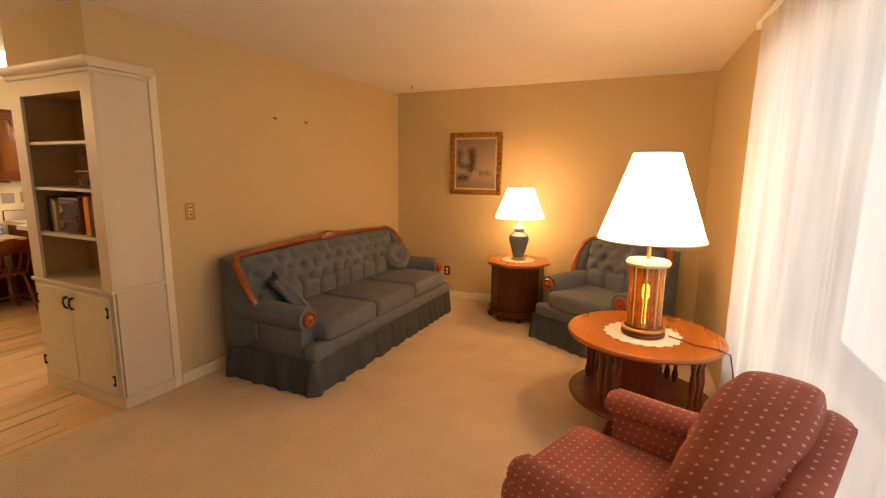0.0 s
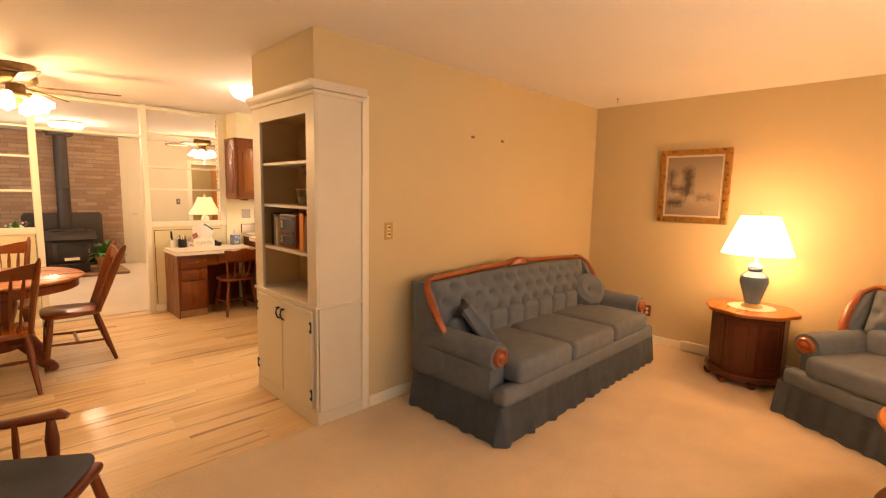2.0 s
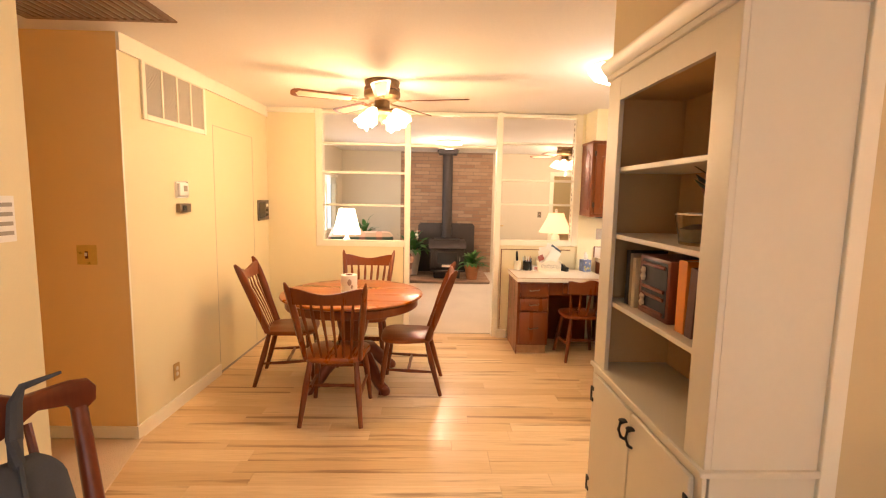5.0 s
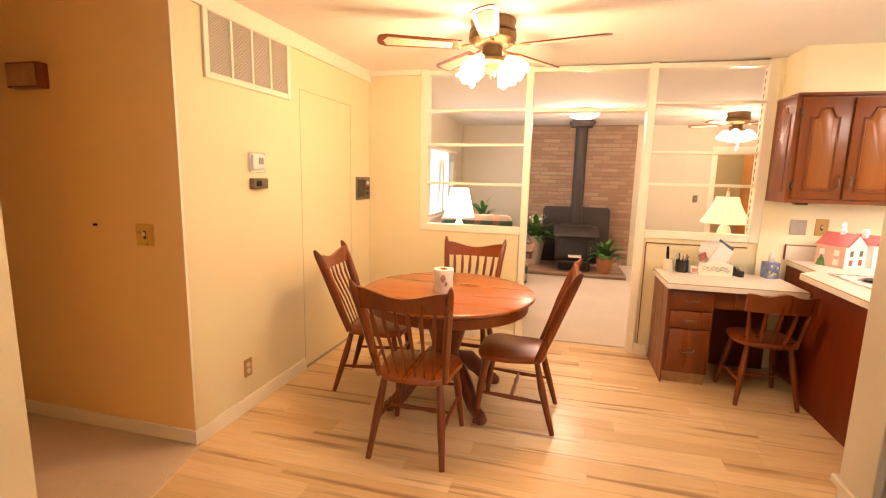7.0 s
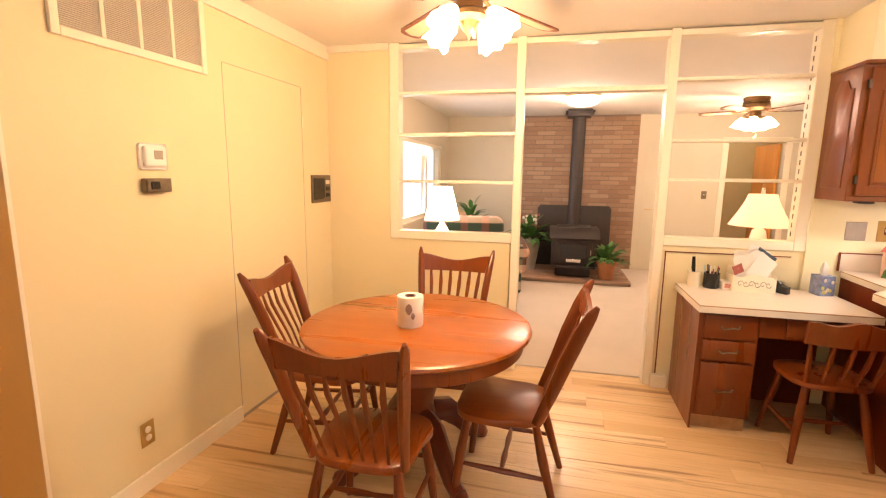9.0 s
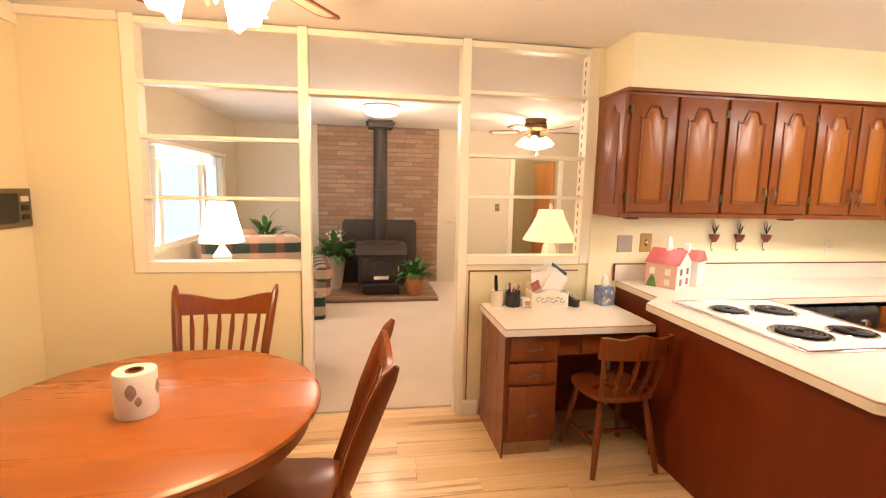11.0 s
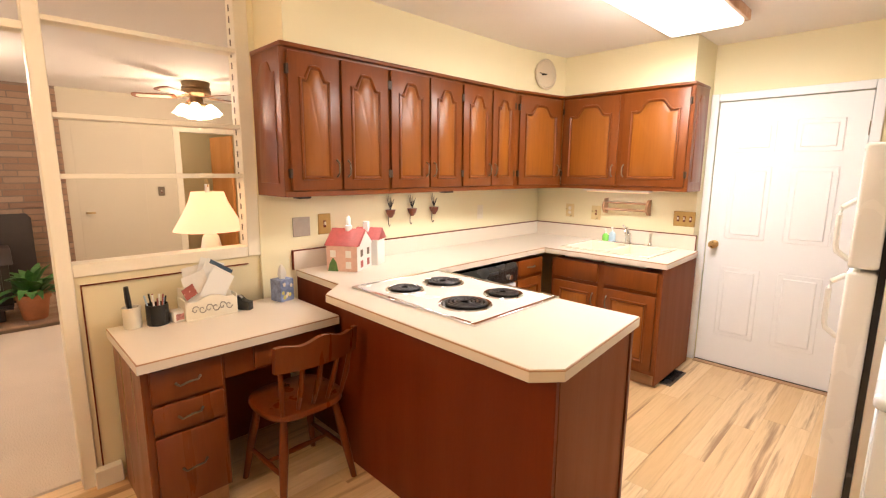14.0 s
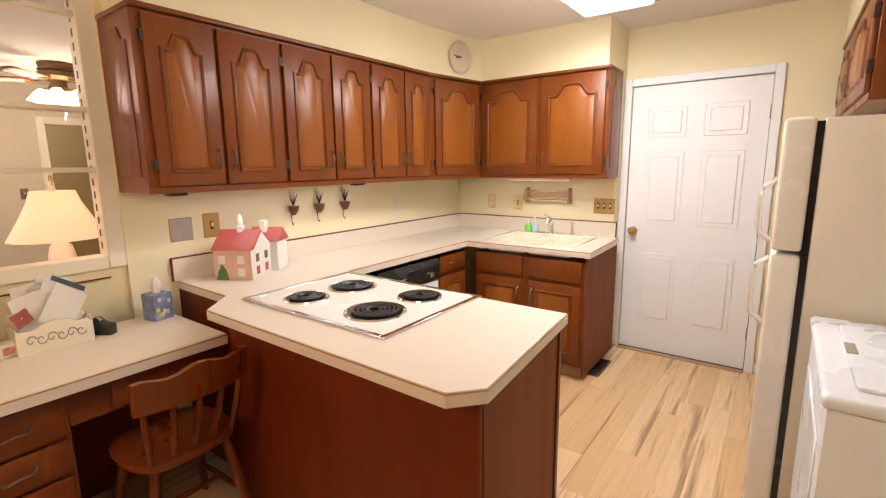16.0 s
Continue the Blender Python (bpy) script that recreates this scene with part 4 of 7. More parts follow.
part("top_rail", new_box(-3.437, YB + 0.001, 1.972, -2.772, YB + 0.02, 2.075), M_CASE, t)
bm = new_box(XB - 0.012, YB - 0.012, 2.072, XS + 0.012, 2.10, 2.098, 0.004)
prism(bm, [(YB - 0.012, 2.098), (YB - 0.04, 2.135), (YB - 0.04, 2.15), (2.10, 2.15), (2.10, 2.098)], XB - 0.02, XS + 0.03, 0)
part("crown", bm, M_CASE, t)
for z in (1.692, 1.403, 1.101):
    part("shelf", new_box(XB + 0.022, YB + 0.022, z - 0.02, XS - 0.022, 2.08, z, 0.002), M_CASE, t)
part("ledge", new_box(XB - 0.012, YB - 0.014, 0.765, XS + 0.012, 2.08, 0.787, 0.004), M_CASE, t)
part("kick", new_box(XB, YB - 0.004, 0.0, XS + 0.004, YB + 0.02, 0.085, 0.003), M_CASE, t)
part("face_frame", new_box(XB, YB, 0.085, XS, YB + 0.012, 0.765), M_CASE, t)
part("end_trim", new_box(XS - 0.01, 2.075, 0.0, XS + 0.012, 2.128, 2.115, 0.003), M_TRIM, t)
part("side_base", new_box(XS, YB, 0.0, XS + 0.012, 2.075, 0.085, 0.003), M_CASE, t)
for x0, x1, s in ((-3.52, -3.112, -1), (-3.106, -2.70, 1)):
    d = part("door", new_box(x0, YB - 0.017, 0.105, x1, YB, 0.745, 0.005), M_CASE, t)
    hx = x0 + 0.012 if s < 0 else x1 - 0.012
    for z in (0.20, 0.645):
        bm = new_box(hx - 0.012, YB - 0.022, z - 0.035, hx + 0.012, YB - 0.016, z - 0.018, 0.001)
        box(bm, hx - 0.012, YB - 0.022, z + 0.018, hx + 0.012, YB - 0.016, z + 0.035, 0.001)
        box(bm, hx + s * 0.006, YB - 0.024, z - 0.035, hx + s * 0.012, YB - 0.016, z + 0.035, 0.001)
        part("hinge", bm, M_BLACKI, d, "black iron strap hinge")
    kx = x1 - 0.03 if s < 0 else x0 + 0.03
    bm = tube(bmesh.new(), [(kx, YB - 0.017, 0.695), (kx, YB - 0.04, 0.685), (kx, YB - 0.045, 0.66), (kx, YB - 0.035, 0.63), (kx, YB - 0.018, 0.62)], 0.006, 8)
    lathe(bm, [(0.004, 0.0), (0.018, 0.004), (0.018, 0.008), (0.004, 0.012)], kx, YB - 0.028, 10)
    for v in bm.verts:
        if v.co.z < 0.1:
            v.co.z += 0.69
    part("pull", bm, M_BLACKI, d, "black iron drop pull")


def book(x, w, h, d, col, lean=0.0, label="dark hardback book standing on the shelf"):
    t = thing("book", pose(x, YB + 0.07, 1.101, 0, lean, 0), label, "book", "books on the shelf")
    m = plain("book cloth", col, 0.6, var=0.1, scale=20)
    bm = new_box(0, 0, 0, 0.003, d, h)
    box(bm, w - 0.003, 0, 0, w, d, h)
    box(bm, 0.001, -0.003, 0, w - 0.001, 0.002, h, 0.001)
    part("cover", bm, m, t)
    part("pages", new_box(0.003, 0.002, 0.004, w - 0.003, d - 0.004, h - 0.004), M_LINER, t)
    return t, w


x = -3.425
for w, h, col, lab in ((0.035, 0.235, (0.03, 0.03, 0.035), "black hardback book standing on the shelf"), (0.022, 0.225, (0.30, 0.24, 0.18), "grey brown hardback book on the shelf"), (0.03, 0.21, (0.55, 0.45, 0.30), "cream hardback book on the shelf")):
    book(x, w, h, 0.16, col, 0, lab)
    x += w + 0.004
t = thing("wooden_casket", pose(-3.30, YB + 0.07, 1.101), "dark carved wooden casket standing between books", "box")
part("body", new_box(0, 0, 0, 0.24, 0.18, 0.235, 0.008, 2), M_DARKW, t)
# flat sheet on a closed body: the dark of an open inside is its colour
part("dark_front_sheet", new_box(0.03, -0.002, 0.02, 0.225, 0.004, 0.222), M_BLACKI, t, "black sheet standing in for the dark open front")
for z in (0.03, 0.085, 0.115, 0.205):
    part("rail", new_box(0.045, -0.010, z - 0.007, 0.215, -0.002, z + 0.007, 0.003), M_DARKW, t)
for x, z in ((0.05, 0.055), (0.05, 0.16)):
    part("baluster", lathe(bmesh.new(), [(0.008, -0.024), (0.013, -0.008), (0.007, 0.004), (0.012, 0.016), (0.008, 0.028)], x, -0.006, 10), M_LINER, t, "pale turned baluster").location.z = z
bk, w = book(-3.0, 0.055, 0.25, 0.17, (0.72, 0.24, 0.02), 0, "orange hardback book standing on the shelf")
bk, w = book(-2.94, 0.045, 0.235, 0.17, (0.10, 0.03, 0.015), 4, "dark brown hardback leaning on its neighbour")
bk, w = book(-2.885, 0.075, 0.25, 0.17, (0.025, 0.025, 0.03), 0, "thick black hardback book with white spine lettering")
for i, (z, hh) in enumerate(((0.07, 0.06), (0.15, 0.08))):
    part("spine_lettering", new_box(0.025, -0.0045, z, 0.045, -0.003, z + hh), M_LINER, bk)
M_LEAFD = plain("dark green leaf", (0.03, 0.06, 0.02), 0.5, var=0.3, scale=30)
t = thing("bonsai_ornament", pose(-3.0, YB + 0.15, 1.403) @ Matrix.Scale(1.35, 4), "dark wire bonsai ornament in a glass bowl", "ornament")
part("bowl", lathe(bmesh.new(), [(0.058, 0), (0.06, 0.004), (0.072, 0.078), (0.069, 0.078), (0.057, 0.008)], seg=24), M_CLEARG, t, "clear glass bowl")
part("stones", lathe(bmesh.new(), [(0.054, 0.009), (0.060, 0.04), (0.03, 0.052), (0.004, 0.05)], seg=14), M_PEWTER, t)
part("bowl_rim", tube(bmesh.new(), [(0.071 * math.cos(a), 0.071 * math.sin(a), 0.078) for a in [2 * math.pi * i / 24 for i in range(25)]], 0.003, 6), M_CHROME, t)
part("trunk", tube(bmesh.new(), [(0, 0, 0.06), (0.02, 0, 0.10), (-0.02, 0, 0.14), (0.01, 0, 0.18)], [0.01, 0.008, 0.006, 0.004], 8), M_DARKW, t)
for i in range(9):
    a = i * 2.4
    part("leaf", prism(bmesh.new(), [(0, 0), (0.02, 0.010), (0.05, 0), (0.02, -0.010)], 0, 0.002), M_LEAFD, t).matrix_local = Matrix.Translation((0.01 * math.cos(a), 0, 0.12 + 0.008 * i)) @ Matrix.Rotation(a, 4, "Z") @ Matrix.Rotation(-0.6, 4, "Y")
solid("glass_vase", lathe(bmesh.new(), [(0.02, 0), (0.025, 0.01), (0.012, 0.04), (0.02, 0.08), (0.026, 0.12)], seg=14), M_IVORY, "small ivory bud vase on the shelf", "vase", pose(-2.86, YB + 0.10, 1.403))


# rocking chair with cushions
t = thing("rocking_chair", pose(-2.146, 0.272, 0.012, 0, 0, -32), "dark red wooden rocking chair with charcoal tied cushion", "chair")
part("seat", new_box(-0.27, -0.25, 0.375, 0.27, 0.20, 0.415, 0.018, 3), M_DARKW, t)
bm = bmesh.new()
prism(bm, [(-0.315, 0.985), (-0.317, 1.02), (-0.30, 1.045), (-0.26, 1.052), (-0.16, 1.045), (-0.125, 1.065), (-0.11, 1.085), (0.11, 1.085), (0.125, 1.065), (0.16, 1.045), (0.26, 1.052), (0.30, 1.045), (0.317, 1.02), (0.315, 0.985), (0.29, 0.965), (0.265, 0.965), (0.25, 0.99), (0.19, 1.0), (0.12, 0.955), (-0.12, 0.955), (-0.19, 1.0), (-0.25, 0.99), (-0.265, 0.965), (-0.29, 0.965)], -0.47, -0.442, 1, 0.008)
part("crest_rail", bm, M_DARKW, t, "broad dark red crest rail")
for s in (-1, 1):
    part("back_post", tube(bmesh.new(), [(s * 0.24, -0.22, 0.40), (s * 0.258, -0.33, 0.66), (s * 0.277, -0.455, 0.975)], [0.021, 0.023, 0.019], 10), M_DARKW, t)
    bm = tube(bmesh.new(), [(s * 0.262, -0.325, 0.612), (s * 0.275, -0.25, 0.590), (s * 0.288, -0.13, 0.582), (s * 0.293, -0.03, 0.594), (s * 0.293, 0.04, 0.606), (s * 0.293, 0.072, 0.596)], [0.02, 0.026, 0.028, 0.03, 0.032, 0.018], 10, 0.62)
    part("armrest", bm, M_DARKW, t)
    for y in (-0.19, -0.09):
        part("arm_spindle", lathe(bmesh.new(), [(0.009, 0.40), (0.013, 0.50), (0.009, 0.586)], s * 0.262, y, 8), M_DARKW, t)
    part("arm_post", lathe(bmesh.new(), [(0.012, 0.40), (0.02, 0.45), (0.024, 0.52), (0.014, 0.60)], s * 0.262, 0.03, 10), M_DARKW, t)
    for y in (-0.2, 0.2):
        part("leg", tube(bmesh.new(), [(s * 0.20, y * 0.95, 0.385), (s * 0.25, y * 1.25, 0.06)], [0.018, 0.021], 10), M_DARKW, t)
    part("rocker", tube(bmesh.new(), [(s * 0.25, -0.50 + i * 0.1, 0.028 + 0.14 * ((i - 4.6) / 5) ** 2) for i in range(10)], 0.024, 8, 1.0), M_DARKW, t)
    part("stretcher", tube(bmesh.new(), [(s * 0.225, -0.21, 0.22), (s * 0.225, 0.21, 0.22)], 0.011, 8), M_DARKW, t)
for i in range(5):
    x = -0.17 + i * 0.085
    part("back_spindle", tube(bmesh.new(), [(x * 0.95, -0.21, 0.41), (x, -0.32, 0.66), (x, -0.453, 0.975)], [0.009, 0.012, 0.009], 8), M_DARKW, t)
bm = new_box(-0.235, -0.05, -0.05, 0.235, 0.05, 0.51, 0.045, 4)
for v in bm.verts:
    v.co.y += 0.012 * math.sin(v.co.x * 14) * (1 if v.co.y > 0 else 0)
    v.co.x *= 1 - 0.5 * max(0, v.co.z - 0.30)
    v.co.z -= 0.6 * max(0, abs(v.co.x) - 0.13) * max(0, v.co.z) / 0.5
bmesh.ops.transform(bm, matrix=Matrix.Translation((0, -0.22, 0.47)) @ Matrix.Rotation(radians(24), 4, "X"), verts=bm.verts[:])
tc = thing("chair_cushion", t.matrix_world.copy(), "charcoal padded cushion tied to the rocking chair", "cushion")
part("pad", bm, M_GREY, tc)
part("seat_pad", new_box(-0.24, -0.21, 0.415, 0.24, 0.19, 0.475, 0.028, 3), M_GREY, tc)
part("cord", tube(bmesh.new(), [(-0.125, -0.385, 0.90), (-0.135, -0.42, 0.96), (-0.145, -0.435, 1.04), (-0.165, -0.45, 1.07), (-0.24, -0.44, 1.085)], [0.020, 0.017, 0.015, 0.010, 0.004], 8), M_GREY, tc)
part("cord", tube(bmesh.new(), [(-0.125, -0.36, 0.92), (-0.115, -0.30, 0.80), (-0.06, -0.235, 0.68), (0.06, -0.20, 0.60), (0.2, -0.185, 0.585)], 0.006, 6), M_GREY, tc)


# ======== dining area ========
def dining_table(m):
    t = thing("dining_table", m, "round honey maple pedestal dining table", "table")
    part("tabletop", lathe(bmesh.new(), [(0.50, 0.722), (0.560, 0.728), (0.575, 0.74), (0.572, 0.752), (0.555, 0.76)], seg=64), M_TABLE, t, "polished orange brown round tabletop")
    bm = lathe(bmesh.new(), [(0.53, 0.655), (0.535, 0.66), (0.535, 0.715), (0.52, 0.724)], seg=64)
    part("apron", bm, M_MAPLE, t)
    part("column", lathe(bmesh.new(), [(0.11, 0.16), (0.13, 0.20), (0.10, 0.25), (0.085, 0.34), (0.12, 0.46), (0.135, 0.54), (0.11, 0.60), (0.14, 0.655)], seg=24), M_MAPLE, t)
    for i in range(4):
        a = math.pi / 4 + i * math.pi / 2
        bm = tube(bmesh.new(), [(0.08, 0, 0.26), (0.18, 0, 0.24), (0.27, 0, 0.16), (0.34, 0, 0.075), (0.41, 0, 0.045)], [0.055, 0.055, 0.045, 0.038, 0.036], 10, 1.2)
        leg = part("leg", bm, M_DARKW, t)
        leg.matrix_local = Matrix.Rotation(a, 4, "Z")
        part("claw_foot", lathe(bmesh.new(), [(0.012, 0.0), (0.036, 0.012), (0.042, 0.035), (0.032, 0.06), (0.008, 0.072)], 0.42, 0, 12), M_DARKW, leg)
    return t


dining_table(pose(-5.22, 0.32, 0))


def dining_chair():
    """Front toward +y."""
    t = thing("dining_chair", pose(-4.67, 0.30, 0, 0, 0, 90), "honey maple arrow-back spindle dining chair", "chair", "chairs round the table")
    out = []
    for i in range(32):
        a = 2 * math.pi * i / 32
        ca, sa = math.cos(a), math.sin(a)
        w = 0.225 if sa > 0 else 0.205
        out.append((w * math.copysign(abs(ca) ** 0.55, ca), 0.21 * math.copysign(abs(sa) ** 0.55, sa) + 0.01))
    bm = prism(bmesh.new(), out, 0.415, 0.452, 2, 0.012)
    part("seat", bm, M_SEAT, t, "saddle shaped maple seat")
    for s in (-1, 1):
        part("front_leg", tube(bmesh.new(), [(s * 0.165, 0.15, 0.425), (s * 0.185, 0.175, 0.26), (s * 0.21, 0.205, 0.0)], [0.017, 0.023, 0.015], 10), M_MAPLE, t)
        part("back_leg", tube(bmesh.new(), [(s * 0.155, -0.15, 0.425), (s * 0.175, -0.19, 0.26), (s * 0.205, -0.265, 0.0)], [0.017, 0.023, 0.015], 10), M_MAPLE, t)
        pts = [(s * 0.185, -0.155, 0.44), (s * 0.200, -0.215, 0.60), (s * 0.215, -0.262, 0.74), (s * 0.232, -0.315, 0.88), (s * 0.246, -0.352, 0.965), (s * 0.252, -0.372, 1.0)]
        part("back_post", tube(bmesh.new(), pts, [0.017, 0.020, 0.023, 0.022, 0.017, 0.007], 10, 1.35, (0, 1, 0)), M_MAPLE, t)
        part("side_stretcher", tube(bmesh.new(), [(s * 0.188, 0.18, 0.20), (s * 0.185, -0.02, 0.19), (s * 0.188, -0.21, 0.185)], [0.009, 0.014, 0.009], 8), M_MAPLE, t)
    part("cross_stretcher", tube(bmesh.new(), [(-0.185, -0.01, 0.19), (-0.08, -0.01, 0.19), (0, -0.01, 0.19), (0.08, -0.01, 0.19), (0.185, -0.01, 0.19)], [0.008, 0.015, 0.010, 0.015, 0.008], 8), M_MAPLE, t)
    part("front_stretcher", tube(bmesh.new(), [(-0.19, 0.185, 0.27), (0, 0.185, 0.27), (0.19, 0.185, 0.27)], [0.009, 0.014, 0.009], 8), M_MAPLE, t)
    n = 20
    bm = bmesh.new()
    front, back = [], []
    for i in range(n + 1):
        u = -1 + 2 * i / n
        x = 0.232 * u
        yc = -0.318 - 0.022 * (1 - u * u)
        top = 0.945 - 0.020 * math.cos(u * math.pi * 0.95)
        front.append(((x, yc + 0.010, 0.855), (x, yc - 0.006, top)))
        back.append(((x, yc - 0.010, 0.855), (x, yc - 0.026, top)))
    rows_ = [[bm.verts.new(p) for p in (f[0], f[1], b[1], b[0])] for f, b in zip(front, back)]
    for a, b in zip(rows_, rows_[1:]):
        for k in range(4):
            bm.faces.new((a[k], a[(k + 1) % 4], b[(k + 1) % 4], b[k]))
    bm.faces.new(rows_[0]), bm.faces.new(rows_[-1])
    part("crest_rail", bm, M_MAPLE, t, "scalloped maple crest rail")
    for i in range(6):
        u = -1 + 2 * (i + 0.5) / 6
        part("spindle", tube(bmesh.new(), [(0.150 * u, -0.165, 0.445), (0.17 * u, -0.235, 0.62), (0.19 * u, -0.30 - 0.018 * (1 - u * u), 0.78), (0.20 * u, -0.322 - 0.02 * (1 - u * u), 0.86)], [0.007, 0.009, 0.013, 0.008], 8, 0.6, (0, 1, 0)), M_MAPLE, t)
    return t


ch = dining_chair()
for x, y, r in ((-5.135, 0.79, 178), (-5.30, -0.205, 6), (-5.72, 0.34, -90)):
    copy_thing(ch, pose(x, y, 0, 0, 0, r))

# paper napkin roll holder on the table
M_PAPER = plain("white kitchen paper", (0.80, 0.76, 0.68), 0.85, var=0.06, scale=20)
M_PRINT = plain("grey brown printed figure", (0.36, 0.27, 0.22), 0.8, var=0.4, scale=40)
t = thing("paper_roll", pose(-5.165, 0.30, 0.76) @ Matrix.Scale(1.13, 4), "white printed paper roll standing on the table", "paper roll")
bm = lathe(bmesh.new(), [(0.056, 0), (0.058, 0.004), (0.058, 0.13), (0.056, 0.133), (0.024, 0.131), (0.022, 0.06)], seg=28)
part("roll", bm, M_PAPER, t)
part("core", lathe(bmesh.new(), [(0.023, 0.10), (0.025, 0.134), (0.019, 0.134), (0.018, 0.10)], seg=16), M_DARKW, t)
for k, (a, z, w, h) in enumerate(((0.2, 0.085, 0.5, 0.05), (0.5, 0.055, 0.3, 0.03), (1.6, 0.08, 0.4, 0.05), (2.9, 0.08, 0.4, 0.05))):
    bm = bmesh.new()
    rows_ = [[bm.verts.new((0.0588 * math.cos(a + w * (i / 6 - 0.5)), 0.0588 * math.sin(a + w * (i / 6 - 0.5)), z + h * (j - 0.5) * math.sin(math.pi * (i + 0.5) / 7))) for i in range(7)] for j in (0, 1)]
    for i in range(6):
        bm.faces.new((rows_[0][i], rows_[0][i + 1], rows_[1][i + 1], rows_[1][i]))
    part("printed_figure", bm, M_PRINT, t)


def ceiling_fan(name, m, blades, shades, blade_r, metal, label, spin=0.0, droop=42, bell=1.0, drop=0.0):
    t = thing(name, m, label, "ceiling fan")
    part("canopy", lathe(bmesh.new(), [(0.135, 0), (0.14, -0.012), (0.13, -0.05), (0.142, -0.056), (0.142, -0.068), (0.13, -0.075)], seg=28), metal, t)
    part("motor", lathe(bmesh.new(), [(0.13, -0.07), (0.145, -0.085), (0.145, -0.12), (0.12, -0.145), (0.09, -0.155)], seg=28), metal, t, "brass motor housing with a decorated band")
    part("light_fitter", lathe(bmesh.new(), [(0.06, -0.15), (0.062, -0.21), (0.085, -0.225), (0.085, -0.245), (0.05, -0.265)], seg=20), metal, t)
    for i in range(blades):
        a = spin + 2 * math.pi * i / blades
        r0 = Matrix.Rotation(a, 4, "Z")
        bm = tube(bmesh.new(), [(0.10, 0, -0.14), (0.15, 0.012, -0.155), (0.19, -0.012, -0.16), (0.24, 0, -0.158)], [0.012, 0.014, 0.012, 0.016], 8, 0.5)
        arm = part("blade_arm", bm, metal, t)
        arm.matrix_local = r0
        w0, w1 = 0.052, 0.068
        out = [(0.20, -w0), (blade_r - 0.05, -w1), (blade_r - 0.012, -w1 * 0.75), (blade_r, -w1 * 0.3), (blade_r, w1 * 0.3), (blade_r - 0.012, w1 * 0.75), (blade_r - 0.05, w1), (0.20, w0)]
        bm = prism(bmesh.new(), out, -0.003, 0.004)
        bl = part("blade", bm, M_MAPLE, t, "maple edged fan blade")
        bl.matrix_local = r0 @ Matrix.Translation((0, 0, -0.155)) @ Matrix.Rotation(radians(12), 4, "X")
        inner = [(0.25, -w0 * 0.62), (blade_r - 0.06, -w1 * 0.68), (blade_r - 0.035, 0), (blade_r - 0.06, w1 * 0.68), (0.25, w0 * 0.62)]
        part("cane_inset", prism(bmesh.new(), inner, -0.0055, -0.003), M_LINER, bl, "pale woven cane inset")
    for i in range(shades):
        a = 1.128 + 2 * math.pi * i / shades
        r0 = Matrix.Rotation(a, 4, "Z")
        arm = part("lamp_arm", tube(bmesh.new(), [(0.05, 0, -0.235), (0.09, 0, -0.225), (0.115, 0, -0.235)], 0.012, 8), metal, t)
        arm.matrix_local = r0
        bm = bmesh.new()
        seg = 24
        rings = []
        for r, z in ((0.022, 0.0), (0.035, -0.02), (0.052, -0.06), (0.056, -0.09), (0.070, -0.125)):
            rings.append([(r * (1 + (0.06 * math.cos(6 * q) if z < -0.08 else 0)) * math.cos(q), r * (1 + (0.06 * math.cos(6 * q) if z < -0.08 else 0)) * math.sin(q), z - (0.008 * math.cos(6 * q) if z < -0.1 else 0)) for q in [2 * math.pi * k / seg for k in range(seg)]])
        ring_skin(bm, rings, True, False)
        bmesh.ops.solidify(bm, geom=bm.faces[:], thickness=0.003)
        sh = part("glass_shade", bm, M_GLOBE, t, "lit frosted tulip glass shade")
        sh.visible_shadow = False
        sh.matrix_local = r0 @ Matrix.Translation((0.115, 0, -0.235)) @ Matrix.Rotation(radians(-droop), 4, "Y") @ Matrix.Diagonal((bell, bell, 1, 1))
    part("finial", lathe(bmesh.new(), [(0.05, -0.262), (0.03, -0.30), (0.008, -0.32), (0.004, -0.34)], seg=16), metal, t)
    for dx, ln in ((0.03, 0.12), (-0.02, 0.16)):
        part("pull_chain", tube(bmesh.new(), [(dx, 0.02, -0.26), (dx, 0.02, -0.30 - drop * ln)], 0.0015, 4), metal, t)
        part("chain_pull", lathe(bmesh.new(), [(0.002, -0.295 - drop * ln), (0.006, -0.305 - drop * ln), (0.007, -0.32 - drop * ln), (0.003, -0.328 - drop * ln)], dx, 0.02, 10), M_IVORY, t, "small ivory chain pull")
    return t


M_ABRASS = plain("dull antique brass", (0.20, 0.115, 0.05), 0.42, 0.75, var=0.25, scale=30)
ceiling_fan("ceiling_fan", pose(-5.26, 0.55, CEIL), 5, 4, 0.70, M_ABRASS, "antique brass ceiling fan with lit tulip shades", 0.087)

# wall fittings of the dining wall
t = thing("wall_vent", pose(-4.835, yd(-4.835), 2.185, 0, 0, WALL_TURN), "cream slatted return air grille high on the wall", "vent")
for a in ((-0.385, -0.19, -0.35, 0.19), (0.35, -0.19, 0.385, 0.19), (-0.35, 0.155, 0.35, 0.19), (-0.35, -0.19, 0.35, -0.155)):
    part("frame", new_box(a[0], 0, a[1], a[2], 0.016, a[3], 0.003), M_TRIM, t)
M_SLAT = plain("greyed cream grille enamel", (0.50, 0.46, 0.38), 0.5, var=0.05)
for x in (-0.175, 0.0, 0.175):
    part("mullion", new_box(x - 0.010, 0.002, -0.155, x + 0.010, 0.014, 0.155, 0.002), M_TRIM, t)
M_VENTIN = plain("grey shadowed duct", (0.34, 0.31, 0.26), 0.8)
